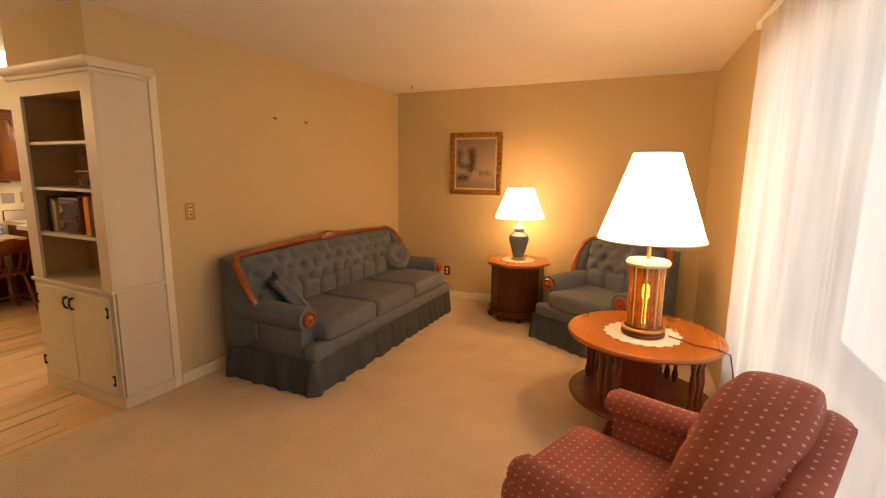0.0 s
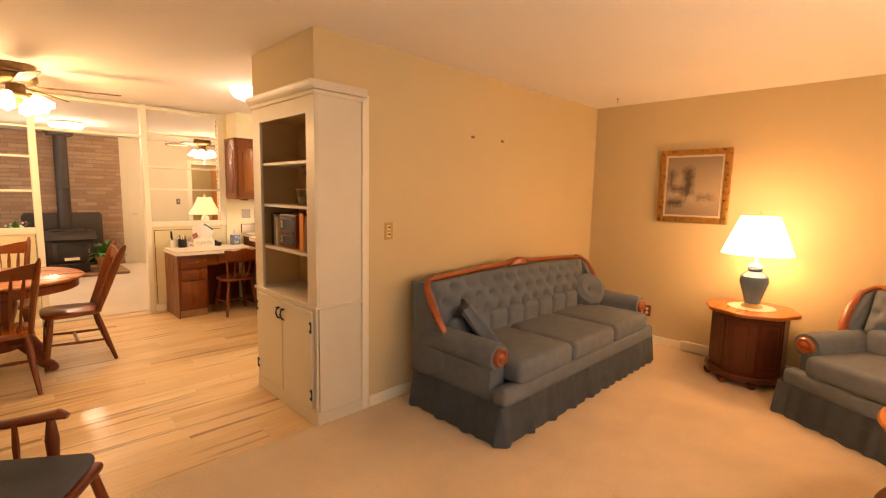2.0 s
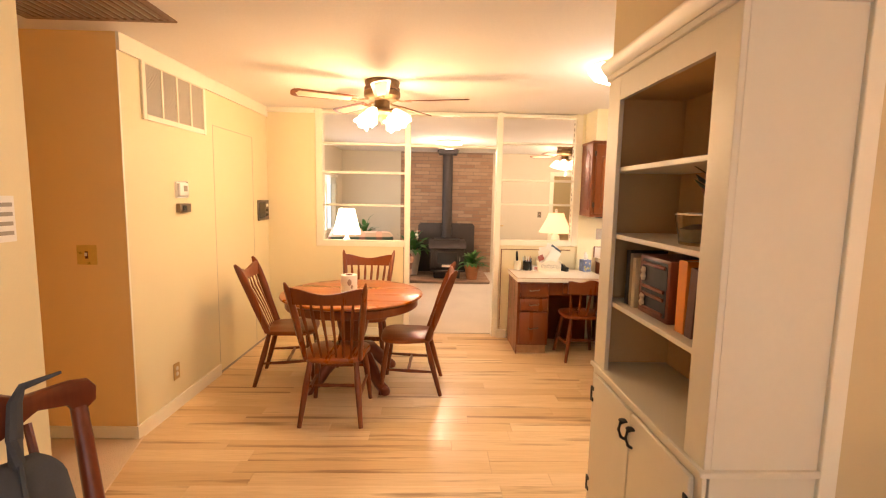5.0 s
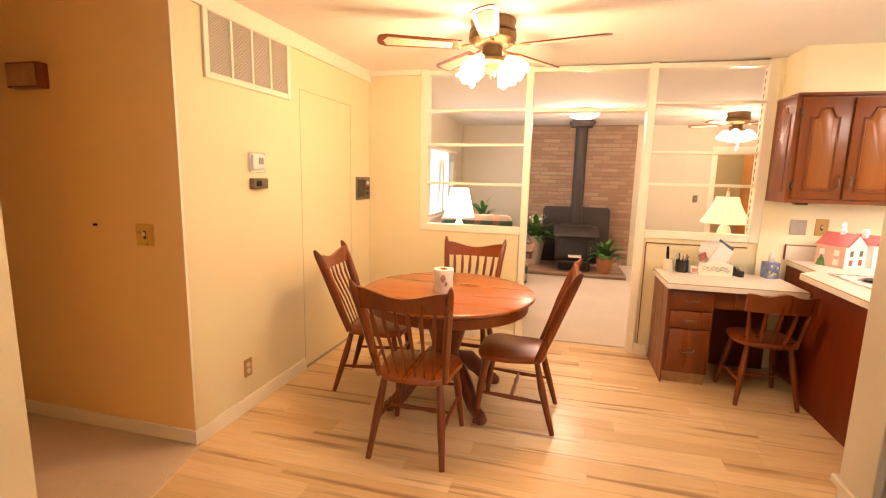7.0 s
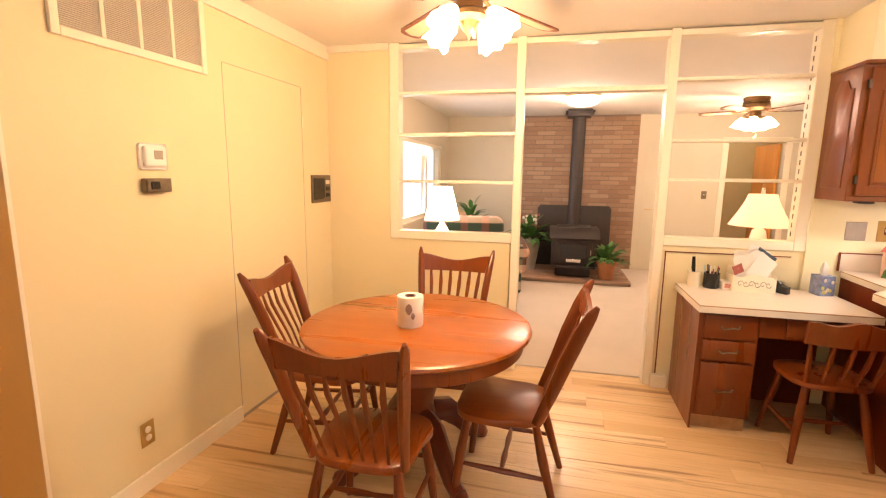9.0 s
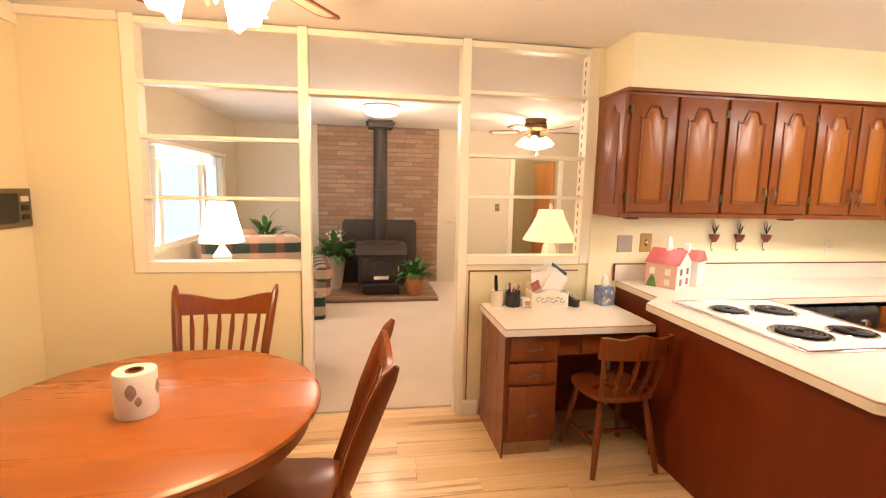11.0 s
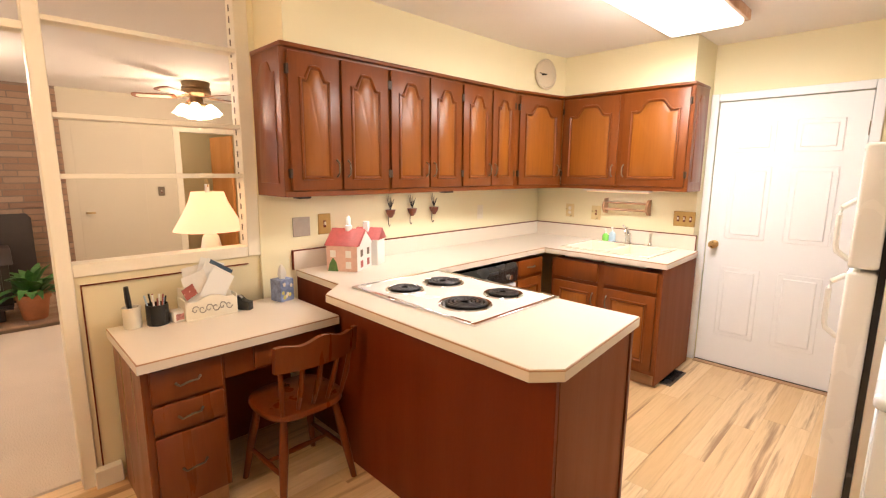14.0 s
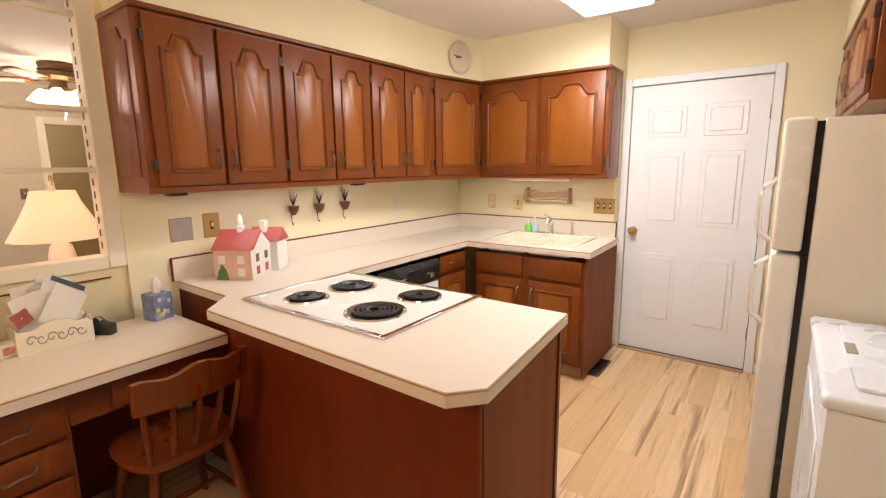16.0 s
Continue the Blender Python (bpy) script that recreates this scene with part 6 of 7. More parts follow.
# towel rack, outlets, hooks, clock
t = thing("towel_rack", pose(-5.575, YSINK, 1.235), "oak paper towel rack on the wall", "rack")
for x in (-0.185, 0.185):
    part("bracket", prism(bmesh.new(), [(0.0, -0.075), (-0.05, -0.07), (-0.085, -0.03), (-0.085, 0.0), (-0.045, 0.055), (0.0, 0.055)], x - 0.009, x + 0.009, 0, 0.003), M_EDGE, t)
part("shelf", new_box(-0.176, -0.075, 0.015, 0.176, 0, 0.028, 0.003), M_EDGE, t)
part("rod", tube(bmesh.new(), [(-0.176, -0.05, -0.035), (0.176, -0.05, -0.035)], 0.011, 10), M_EDGE, t)
plate("wall_outlet", pose(-6.12, YSINK, 1.16), 0.085, 0.122, M_BRASSK, "brass framed wall outlet on yellow wall", "outlet", 1, True)
plate("light_switch", pose(-5.86, YSINK, 1.155), 0.09, 0.125, M_BRASSK, "brass edged ivory switch plate beside the towel rack", "switch", 1, False, M_BRASS)
plate("light_switch", pose(-5.12, YSINK, 1.155), 0.16, 0.118, M_BRASSP, "brass triple switch plate beside the door", "switch", 3)
plate("wall_outlet", pose(XP + 0.02, 4.49, 1.17, 0, 0, 90), 0.075, 0.118, M_IVORY, "ivory wall outlet on kitchen wall", "outlet", 1, True)
plate("wall_plate", pose(XP + 0.02, 2.827, 1.174, 0, 0, 90), 0.115, 0.118, M_STEELP, "blank grey metal wall plate", "wall plate", 0)
plate("light_switch", pose(XP + 0.02, 2.985, 1.18, 0, 0, 90), 0.09, 0.13, M_BRASSP, "brass framed ivory switch on kitchen wall", "switch", 1)
for y in (3.489, 3.69, 3.91):
    t = thing("wall_sconce_hook", pose(XP + 0.02, y, 1.224), "small dark potted plant hook on yellow wall", "hook", "wall hooks")
    part("pot", lathe(bmesh.new(), [(0.012, -0.035), (0.028, -0.01), (0.036, 0.02), (0.03, 0.02)], 0.036, 0, 14), M_DARKW, t)
    part("hook", tube(bmesh.new(), [(0.012, 0, -0.03), (0.012, 0, -0.085), (0.022, 0, -0.10), (0.032, 0, -0.085)], 0.0025, 6), M_BLACKI, t)
    for k in range(5):
        a = k * 1.3
        part("sprig", tube(bmesh.new(), [(0.036, 0, 0.02), (0.036 + 0.012 * math.cos(a), 0.016 * math.sin(a), 0.06), (0.036 + 0.02 * math.cos(a), 0.03 * math.sin(a), 0.085 + 0.01 * k)], [0.002, 0.003, 0.001], 5), M_BLACKI, t)
cdir = Vector((dy, -dx, 0)).normalized()
cm = Vector((-6.10, 4.81, 2.285)) + cdir * 0.008
t = thing("wall_clock", Matrix.Translation(cm) @ pose(0, 0, 0, 0, 0, ang) @ pose(0, 0, 0, 90, 0, 0), "round pale wall clock on the soffit", "clock")
part("rim", lathe(bmesh.new(), [(0.115, 0), (0.12, 0.012), (0.108, 0.022), (0.098, 0.012)], seg=36), M_LINER, t)
part("face", lathe(bmesh.new(), [(0.10, 0.006), (0.001, 0.0075)], seg=36), M_WPLASTIC, t)
for i in range(12):
    a = i * math.pi / 6
    part("hour_mark", new_box(-0.003, 0.075, 0.008, 0.003, 0.09, 0.010), M_VENTIN, t).matrix_local = Matrix.Rotation(a, 4, "Z")
for a, ln, w in ((1.75, 0.05, 0.005), (1.5, 0.075, 0.003)):
    part("pointer", new_box(-w, -0.01, 0.011, w, ln, 0.013), M_BLACK, t).matrix_local = Matrix.Rotation(a, 4, "Z")

# fluorescent ceiling light
t = thing("ceiling_light", pose(-4.90, 4.1, CEIL), "rectangular fluorescent ceiling light with wood trim", "light")
part("diffuser", new_box(-0.205, -0.63, -0.085, 0.205, 0.63, -0.004, 0.02, 3), M_FLUOR, t, "lit white acrylic diffuser").visible_shadow = False
for a in ((-0.23, -0.655, -0.207, 0.655), (0.207, -0.655, 0.23, 0.655)):
    part("wood_rail", new_box(a[0], a[1], -0.06, a[2], a[3], -0.001, 0.003), M_EDGE, t)
for a in ((-0.207, -0.655, 0.207, -0.632), (-0.207, 0.632, 0.207, 0.655)):
    part("wood_rail", new_box(a[0], a[1], -0.06, a[2], a[3], -0.001, 0.003), M_EDGE, t)

# door
bm = bmesh.new()
for a in ((-5.045, 0.0, -4.992, 2.095), (-4.12, 0.0, -4.065, 2.095), (-4.992, 2.04, -4.12, 2.095)):
    box(bm, a[0], YK - 0.018, a[1], a[2], YK - 0.001, a[3], 0.004)
setting("trim_door", bm, M_WHITE, "white painted door casing")
t = thing("door_1", pose(-4.99, YK + 0.004, 0), "white six-panel steel door with brass knob", "door")
W = 0.868
part("slab", new_box(0.002, 0.0, 0.012, W - 0.002, 0.04, 2.035, 0.002), M_WHITE, t)
for x0 in (0.12, 0.49):
    for z0, z1 in ((1.66, 1.88), (1.02, 1.56), (0.25, 0.80)):
        x1 = x0 + 0.26
        for k, (i, yy) in enumerate(((0.0, -0.006), (0.032, -0.013))):
            bm = prism(bmesh.new(), [(x0 + i, z0 + i), (x1 - i, z0 + i), (x1 - i, z1 - i), (x0 + i, z1 - i)], yy, 0.001, 1, 0.0055, 1)
            part("moulded_panel" if k else "panel_frame", bm, M_WHITE, t)
kn = part("knob", lathe(bmesh.new(), [(0.03, 0), (0.03, 0.006), (0.012, 0.012), (0.012, 0.035), (0.026, 0.045), (0.03, 0.06), (0.018, 0.072), (0.002, 0.074)], seg=20), M_BRASS, t, "polished brass knob")
kn.matrix_local = Matrix.Translation((0.06, 0, 0.965)) @ Matrix.Rotation(radians(90), 4, "X")
for z in (0.28, 1.02, 1.80):
    part("hinge", new_box(W - 0.006, -0.01, z - 0.045, W + 0.008, 0.006, z + 0.045, 0.002), M_PEWTER, t)
part("sweep", new_box(0.0, -0.004, 0.0, W, 0.03, 0.014), M_BLACK, t, "black rubber door sweep")
setting("floor_threshold", new_box(-4.99, YK - 0.05, 0.0, -4.12, YK + 0.004, 0.008, 0.003), M_EDGE, "oak threshold strip")
bm = new_box(-4.06, YK - 0.014, 0, -3.99, YK - 0.001, 0.08, 0.003)
setting("baseboard_kitchen", bm, M_WHITE, "white baseboard beside the door")

# floor vent
t = thing("floor_vent", pose(-5.00, 4.98, 0.0), "dark metal floor register in the planks", "vent")
part("frame", new_box(-0.065, -0.165, 0, 0.065, 0.165, 0.005, 0.002), M_PEWTER, t)
for i in range(14):
    part("louvre", new_box(-0.045, -0.142 + i * 0.0215, 0.005, 0.045, -0.132 + i * 0.0215, 0.0075), M_BLACK, t)
part("grille_bed", new_box(-0.048, -0.148, 0.005, 0.048, 0.158, 0.006), M_BLACK, t)

# refrigerator
t = thing("refrigerator", pose(0, 0, 0), "almond top-freezer refrigerator with white handles", "refrigerator")
part("cabinet", new_box(-3.910, 3.76, 0.02, -3.22, 4.45, 1.625, 0.008, 2), M_FRIDGE, t)
part("gasket", new_box(-3.932, 3.77, 0.08, -3.909, 4.44, 1.615), M_BLACK, t, "black door gasket")
for z0, z1, hz0, hz1 in ((1.165, 1.63, 1.19, 1.42), (0.09, 1.152, 0.88, 1.13)):
    d = part("door", new_box(-4.022, 3.755, z0, -3.932, 4.455, z1, 0.014, 3), M_DOORW, t, "smooth white door")
    bm = tube(bmesh.new(), [(-4.022, 3.80, hz0), (-4.062, 3.80, hz0 + 0.03), (-4.068, 3.80, hz0 + 0.06), (-4.068, 3.80, hz1 - 0.06), (-4.062, 3.80, hz1 - 0.03), (-4.022, 3.80, hz1)], 0.010, 8)
    part("handle", bm, M_DOORW, d, "white bar handle")
part("kick_grille", new_box(-3.93, 3.78, 0.0, -3.90, 4.43, 0.07), M_BLACK, t)
wall = wall_cabinet(pose(-3.78, 4.08, 1.70, 0, 0, 0) @ pose(0, 1.37, 0, 0, 0, -90), 1.37, 0.435, 0.60, [(0.02, 0.67), (0.70, 1.35)], "dark cherry cabinet above the refrigerator")
# washing machine
t = thing("washing_machine", pose(-0.02, 0, 0.02), "white top-loading washing machine", "washing machine")
part("cabinet", new_box(-3.855, 3.03, 0.03, -3.19, 3.715, 0.90, 0.012, 2), M_APPL, t)
part("top", new_box(-3.865, 3.02, 0.90, -3.185, 3.725, 0.935, 0.014, 3), M_APPL, t)
lid = part("lid", new_box(-3.80, 3.09, 0.934, -3.38, 3.62, 0.946, 0.010, 3), M_APPL, t)
part("lid_grip", new_box(-3.80, 3.33, 0.944, -3.775, 3.42, 0.949, 0.002), M_VENTIN, lid)
part("console", prism(bmesh.new(), [(-3.34, 0.935), (-3.30, 1.06), (-3.20, 1.09), (-3.19, 0.935)], 3.03, 3.715, 1, 0.01), M_APPL, t)
part("front_emboss", new_box(-3.860, 3.10, 0.16, -3.853, 3.65, 0.78, 0.003), M_APPL, t)
part("base", new_box(-3.83, 3.05, -0.02, -3.21, 3.70, 0.03), M_BLACK, t)

# desk
t = thing("desk", pose(0, 0, 0), "cherry built-in kitchen desk with cream laminate top", "desk")
ol = [(XP + 0.052, 1.805), (-5.875, 1.805), (-5.875, 2.697), (XP + 0.052, 2.697)]
part("edge_band", prism(bmesh.new(), ol, 0.738, 0.774), M_LAMINATE, t)
part("edge_line", prism(bmesh.new(), ol, 0.774, 0.7785), M_EDGE, t, "thin brown edge line")
part("desktop", prism(bmesh.new(), [(XP + 0.052, 1.809), (-5.879, 1.809), (-5.879, 2.697), (XP + 0.052, 2.697)], 0.7785, 0.781), M_LAMINATE, t)
part("pedestal", new_box(XP + 0.06, 1.83, 0.09, -5.93, 2.14, 0.738, 0.002), M_DESKW, t)
part("side_panel", new_box(XP + 0.055, 1.822, 0.0, -5.925, 1.831, 0.738), M_DESKW, t)
part("kick", new_box(XP + 0.1, 1.84, 0.0, -5.96, 2.13, 0.09), M_EDGE, t)
for z0, z1 in ((0.58, 0.72), (0.445, 0.565), (0.105, 0.43)):
    bm = new_box(-5.93, 1.85, z0, -5.910, 2.125, z1, 0.006, 2)
    d = part("drawer_front", bm, M_DESKW, t)
    zc = (z0 + z1) / 2
    part("handle", tube(bmesh.new(), [(-5.910, 1.94, zc), (-5.888, 1.95, zc - 0.006), (-5.884, 1.985, zc + 0.004), (-5.888, 2.02, zc + 0.002), (-5.910, 2.035, zc + 0.008)], [0.006, 0.004, 0.005, 0.004, 0.006], 8), M_PEWTER, d, "aged bronze bail handle")
part("apron", new_box(-5.95, 2.14, 0.60, -5.93, 2.70, 0.738, 0.002), M_DESKW, t)
part("centre_drawer", new_box(-5.935, 2.27, 0.615, -5.912, 2.62, 0.72, 0.006, 2), M_DESKW, t)
part("knee_back", new_box(XP + 0.055, 2.14, 0.0, XP + 0.065, 2.69, 0.738), M_PENIN, t)

# desk chair, facing the knee hole
t = thing("desk_chair", pose(-5.870, 2.440, 0, 0, 0, 92), "small cherry spindle desk chair at the desk", "chair")
out = [(0.20 * math.copysign(abs(math.cos(a)) ** 0.6, math.cos(a)), 0.19 * math.copysign(abs(math.sin(a)) ** 0.7, math.sin(a))) for a in [2 * math.pi * i / 28 for i in range(28)]]
part("seat", prism(bmesh.new(), out, 0.415, 0.45, 2, 0.012), M_DESKW, t)
for sx in (-1, 1):
    for sy in (-1, 1):
        part("leg", tube(bmesh.new(), [(sx * 0.13, sy * 0.12, 0.42), (sx * 0.155, sy * 0.15, 0.25), (sx * 0.19, sy * 0.19, 0)], [0.016, 0.022, 0.014], 10), M_DESKW, t)
    part("side_stretcher", tube(bmesh.new(), [(sx * 0.165, -0.165, 0.16), (sx * 0.165, 0, 0.16), (sx * 0.165, 0.165, 0.16)], [0.009, 0.014, 0.009], 8), M_DESKW, t)
part("cross_stretcher", tube(bmesh.new(), [(-0.165, 0, 0.16), (0, 0, 0.16), (0.165, 0, 0.16)], [0.008, 0.014, 0.008], 8), M_DESKW, t)
bm = bmesh.new()
rows_ = []
for i in range(17):
    u = -1 + i / 8
    x, yy = 0.205 * u, -0.20 - 0.045 * (1 - u * u)
    top = 0.80 + 0.012 * math.cos(2 * math.pi * u) - 0.02 * abs(u) ** 4
    rows_.append([bm.verts.new(p) for p in ((x, yy + 0.012, 0.675), (x, yy - 0.004, top), (x, yy - 0.028, top), (x, yy - 0.012, 0.675))])
for a, b in zip(rows_, rows_[1:]):
    for k in range(4):
        bm.faces.new((a[k], a[(k + 1) % 4], b[(k + 1) % 4], b[k]))
bm.faces.new(rows_[0]), bm.faces.new(rows_[-1])
cr = part("crest_rail", bm, M_DESKW, t)
part("grip_slot", new_box(-0.045, -0.252, 0.757, 0.045, -0.228, 0.775, 0.002), M_BLACKI, cr)
for i in range(5):
    u = -1 + 2 * i / 4
    part("spindle", tube(bmesh.new(), [(0.15 * u, -0.15, 0.445), (0.165 * u, -0.185 - 0.02 * (1 - u * u), 0.57), (0.18 * u, -0.205 - 0.04 * (1 - u * u), 0.70)], [0.009, 0.014, 0.009], 8), M_DESKW, t)

# things on the desk
ZD = 0.7812
t = thing("knife_jar", pose(XP + 0.12, 1.90, ZD), "cream jar with a dark handled knife", "jar")
part("jar", lathe(bmesh.new(), [(0.036, 0), (0.038, 0.01), (0.037, 0.095), (0.040, 0.10), (0.032, 0.10), (0.03, 0.02)], seg=20), M_IVORY, t)
part("knife_handle", tube(bmesh.new(), [(0, 0, 0.03), (0.004, -0.01, 0.13), (0.006, -0.014, 0.20)], [0.006, 0.013, 0.010], 8), M_BLACK, t)
t = thing("pencil_cup", pose(XP + 0.14, 2.0, ZD), "black pencil cup full of pens", "cup")
part("cup", lathe(bmesh.new(), [(0.046, 0), (0.048, 0.004), (0.048, 0.10), (0.043, 0.10), (0.042, 0.01)], seg=20), M_BLACK, t)
for i in range(9):
    a, r = i * 2.4, 0.012 + 0.002 * i
    part("pen", tube(bmesh.new(), [(r * math.cos(a), r * math.sin(a), 0.02), (1.9 * r * math.cos(a), 1.9 * r * math.sin(a), 0.13 + 0.012 * (i % 3))], 0.004, 6), (M_RED, M_WPLASTIC, M_BLACK, M_CLEARB)[i % 4], t)
bm = new_box(-0.035, -0.04, 0, 0.035, 0.04, 0.055, 0.006, 2)
t = thing("note_box", pose(XP + 0.15, 2.09, ZD, 0, 0, 8), "small white note paper box with pink pattern", "box")
part("box", bm, M_WPLASTIC, t)
part("pattern", new_box(0.0345, -0.03, 0.012, 0.0358, 0.03, 0.042), plain("pink print", (0.65, 0.30, 0.28), 0.6, var=0.4, scale=60), t)
# scrolled letter holder with papers and a small bird house
t = thing("letter_holder", pose(XP + 0.15, 2.225, ZD, 0, 0, 0) @ Matrix.Diagonal((1, 0.80, 0.95, 1)), "cream scrollwork letter holder full of papers", "letter holder")
prof = [(-0.15, 0), (0.15, 0), (0.15, 0.10), (0.13, 0.135), (0.09, 0.128), (0.05, 0.155), (0.0, 0.165), (-0.05, 0.15), (-0.09, 0.12), (-0.15, 0.13)]
for k, xx in enumerate((-0.06, 0.0, 0.06)):
    f = 1.1 - 0.22 * k
    part("panel", prism(bmesh.new(), [(a, b * f + (0 if b == 0 else 0.015)) for a, b in prof], xx - 0.004, xx + 0.004, 0, 0.002), M_IVORY, t)
for s in (-1, 1):
    part("side", new_box(-0.064, s * 0.15 - 0.004, 0, 0.064, s * 0.15 + 0.004, 0.11, 0.002), M_IVORY, t)
part("tray", new_box(-0.07, -0.15, 0, 0.07, 0.15, 0.008), M_IVORY, t)
for i in range(6):
    yy, sg = -0.10 + i * 0.04, 1 if i % 2 else -1
    part("scroll", tube(bmesh.new(), [(0.0645, yy + (0.006 + 0.0022 * k) * math.cos(sg * k * 0.75), 0.055 + (0.006 + 0.0022 * k) * math.sin(sg * k * 0.75)) for k in range(9)], 0.003, 6), M_VENTIN, t, "openwork scroll")
for i, (yy, zz, rr, w, h, mm) in enumerate(((-0.03, 0.15, 8, 0.08, 0.10, M_PAPER), (0.02, 0.165, -20, 0.075, 0.11, M_WPLASTIC), (0.045, 0.16, -30, 0.085, 0.10, M_WPLASTIC), (-0.06, 0.13, 14, 0.07, 0.09, M_PAPER), (0.05, 0.14, -34, 0.07, 0.09, M_WPLASTIC))):
    part("paper", new_box(-0.001, -w, -h, 0.001, w, h), mm, t).matrix_local = Matrix.Translation((-0.045 + i * 0.02, yy, zz + 0.02)) @ Matrix.Rotation(radians(rr), 4, "X")
part("envelope_edge", new_box(-0.001, -0.075, 0.0, 0.001, 0.075, 0.022), M_CERAMIC, t, "dark patterned card edge").matrix_local = Matrix.Translation((-0.0015, 0.092, 0.243)) @ Matrix.Rotation(radians(-30), 4, "X")
part("red_packet", new_box(-0.004, -0.035, -0.03, 0.004, 0.035, 0.03), M_RED, t, "red paper packet").matrix_local = Matrix.Translation((0.025, -0.11, 0.145)) @ Matrix.Rotation(radians(25), 4, "X")
t = thing("tape_dispenser", pose(XP + 0.17, 2.385, ZD, 0, 0, 35), "black desk tape dispenser", "tape dispenser")
part("body", prism(bmesh.new(), [(-0.055, 0), (0.055, 0), (0.055, 0.045), (0.02, 0.05), (-0.01, 0.075), (-0.05, 0.06)], -0.022, 0.022, 1, 0.004), M_BLACK, t)
part("tape", lathe(bmesh.new(), [(0.025, -0.009), (0.025, 0.009)], seg=20), M_VENTIN, t).matrix_local = Matrix.Translation((-0.015, 0, 0.05)) @ Matrix.Rotation(radians(90), 4, "X")
M_TISSUE = plain("blue and yellow flowered card", (0.20, 0.25, 0.42), 0.6, var=0.5, scale=26, fine=60)
t = thing("tissue_box", pose(XP + 0.15, 2.625, ZD, 0, 0, 12) @ Matrix.Diagonal((0.85, 0.82, 1, 1)), "blue flowered cube tissue box", "tissue box")
part("carton", new_box(-0.052, -0.055, 0, 0.052, 0.055, 0.125, 0.002), M_TISSUE, t)
rng = random.Random(4)
for i in range(8):
    a, b = rng.uniform(-0.04, 0.04), rng.uniform(0.015, 0.105)
    part("printed_flower", lathe(bmesh.new(), [(0.012, 0), (0.006, 0.001)], seg=8), M_LINER if i % 2 else plain("yellow print", (0.55, 0.48, 0.12), 0.6), t).matrix_local = Matrix.Translation((0.0525, a, b)) @ Matrix.Rotation(radians(90), 4, "Y")
bm = bmesh.new()
ring_skin(bm, [[(0.030 * r * math.cos(a) * (1 + 0.3 * math.sin(3 * a)), 0.022 * r * math.sin(a), z) for a in [2 * math.pi * k / 12 for k in range(12)]] for r, z in ((0.6, 0.12), (1.1, 0.15), (0.9, 0.18), (0.3, 0.205))])
part("tissue", bm, M_WPLASTIC, t, "crumpled white tissue")
# house shaped canister on the worktop
M_PINK = plain("pink painted brick", (0.70, 0.46, 0.37), 0.5, var=0.08, scale=40)
M_ROOF = plain("red painted roof", (0.42, 0.09, 0.08), 0.45, var=0.15, scale=40)
M_LEAFP = plain("green painted vine", (0.10, 0.22, 0.06), 0.5, var=0.3, scale=60)
t = thing("house_canister", pose(-6.29, 3.04, 0.917, 0, 0, -58) @ Matrix.Scale(1.1, 4), "painted pink house shaped canister with red roof", "canister")
hb = part("house", new_box(-0.10, -0.09, 0, 0.10, 0.09, 0.14, 0.003), M_PINK, t)
part("roof", prism(bmesh.new(), [(-0.105, 0.14), (0.105, 0.14), (0.0, 0.225)], -0.10, 0.10, 1, 0.003), M_ROOF, t)
part("gable", prism(bmesh.new(), [(-0.09, 0.14), (0.09, 0.14), (0.0, 0.212)], 0.1005, 0.102, 1), M_WPLASTIC, t)
part("gable_wall", new_box(-0.1, 0.0905, 0.0, 0.1, 0.092, 0.14), M_WPLASTIC, t)
part("wing", new_box(-0.22, -0.02, 0, -0.101, 0.13, 0.150, 0.003), M_WPLASTIC, t)
part("wing_roof", prism(bmesh.new(), [(-0.228, 0.150), (-0.098, 0.150), (-0.163, 0.215)], -0.025, 0.14, 1, 0.003), M_ROOF, t)
part("chimney", lathe(bmesh.new(), [(0.018, 0.205), (0.02, 0.24), (0.012, 0.245), (0.013, 0.28), (0.003, 0.295)], 0, 0, 10), M_WPLASTIC, t)
part("chimney", new_box(-0.16, 0.03, 0.19, -0.13, 0.06, 0.25, 0.002), M_WPLASTIC, t)
for x in (-0.05, 0.04):
    for z in (0.035, 0.095):
        part("painted_window", new_box(x - 0.016, 0.0922, z - 0.018, x + 0.016, 0.0935, z + 0.02), M_ROOF if z < 0.05 else M_PEWTER, t)
        part("painted_window", new_box(0.1, x - 0.016, z - 0.018, 0.1015, x + 0.016, z + 0.02), M_WPLASTIC, t)
part("painted_vine", prism(bmesh.new(), [(-0.08, 0.0), (-0.02, 0.0), (-0.03, 0.05), (-0.05, 0.075), (-0.07, 0.04)], 0.1016, 0.1028, 0), M_LEAFP, t)


# ======== family room ========
M_BRICKM, _t, _b = shader("weathered tan brick")
_v = coords(_t, (1, 1, 1), True)
_info = _t.nodes.new("ShaderNodeObjectInfo")
_n = noise_tex(_t, _v, 30, 4)
_c = mix_colors(_t, _info.outputs["Random"], (0.37, 0.22, 0.14), (0.51, 0.35, 0.235))
_c = mix_colors(_t, remap(_t, _n, 0.45, 0.75, 0, 0.5), _c, (0.22, 0.11, 0.07))
_t.links.new(_c, _b.inputs["Base Color"])
_b.inputs["Roughness"].default_value = 0.9
bump(_t, _b, _n, 0.8, 0.012)

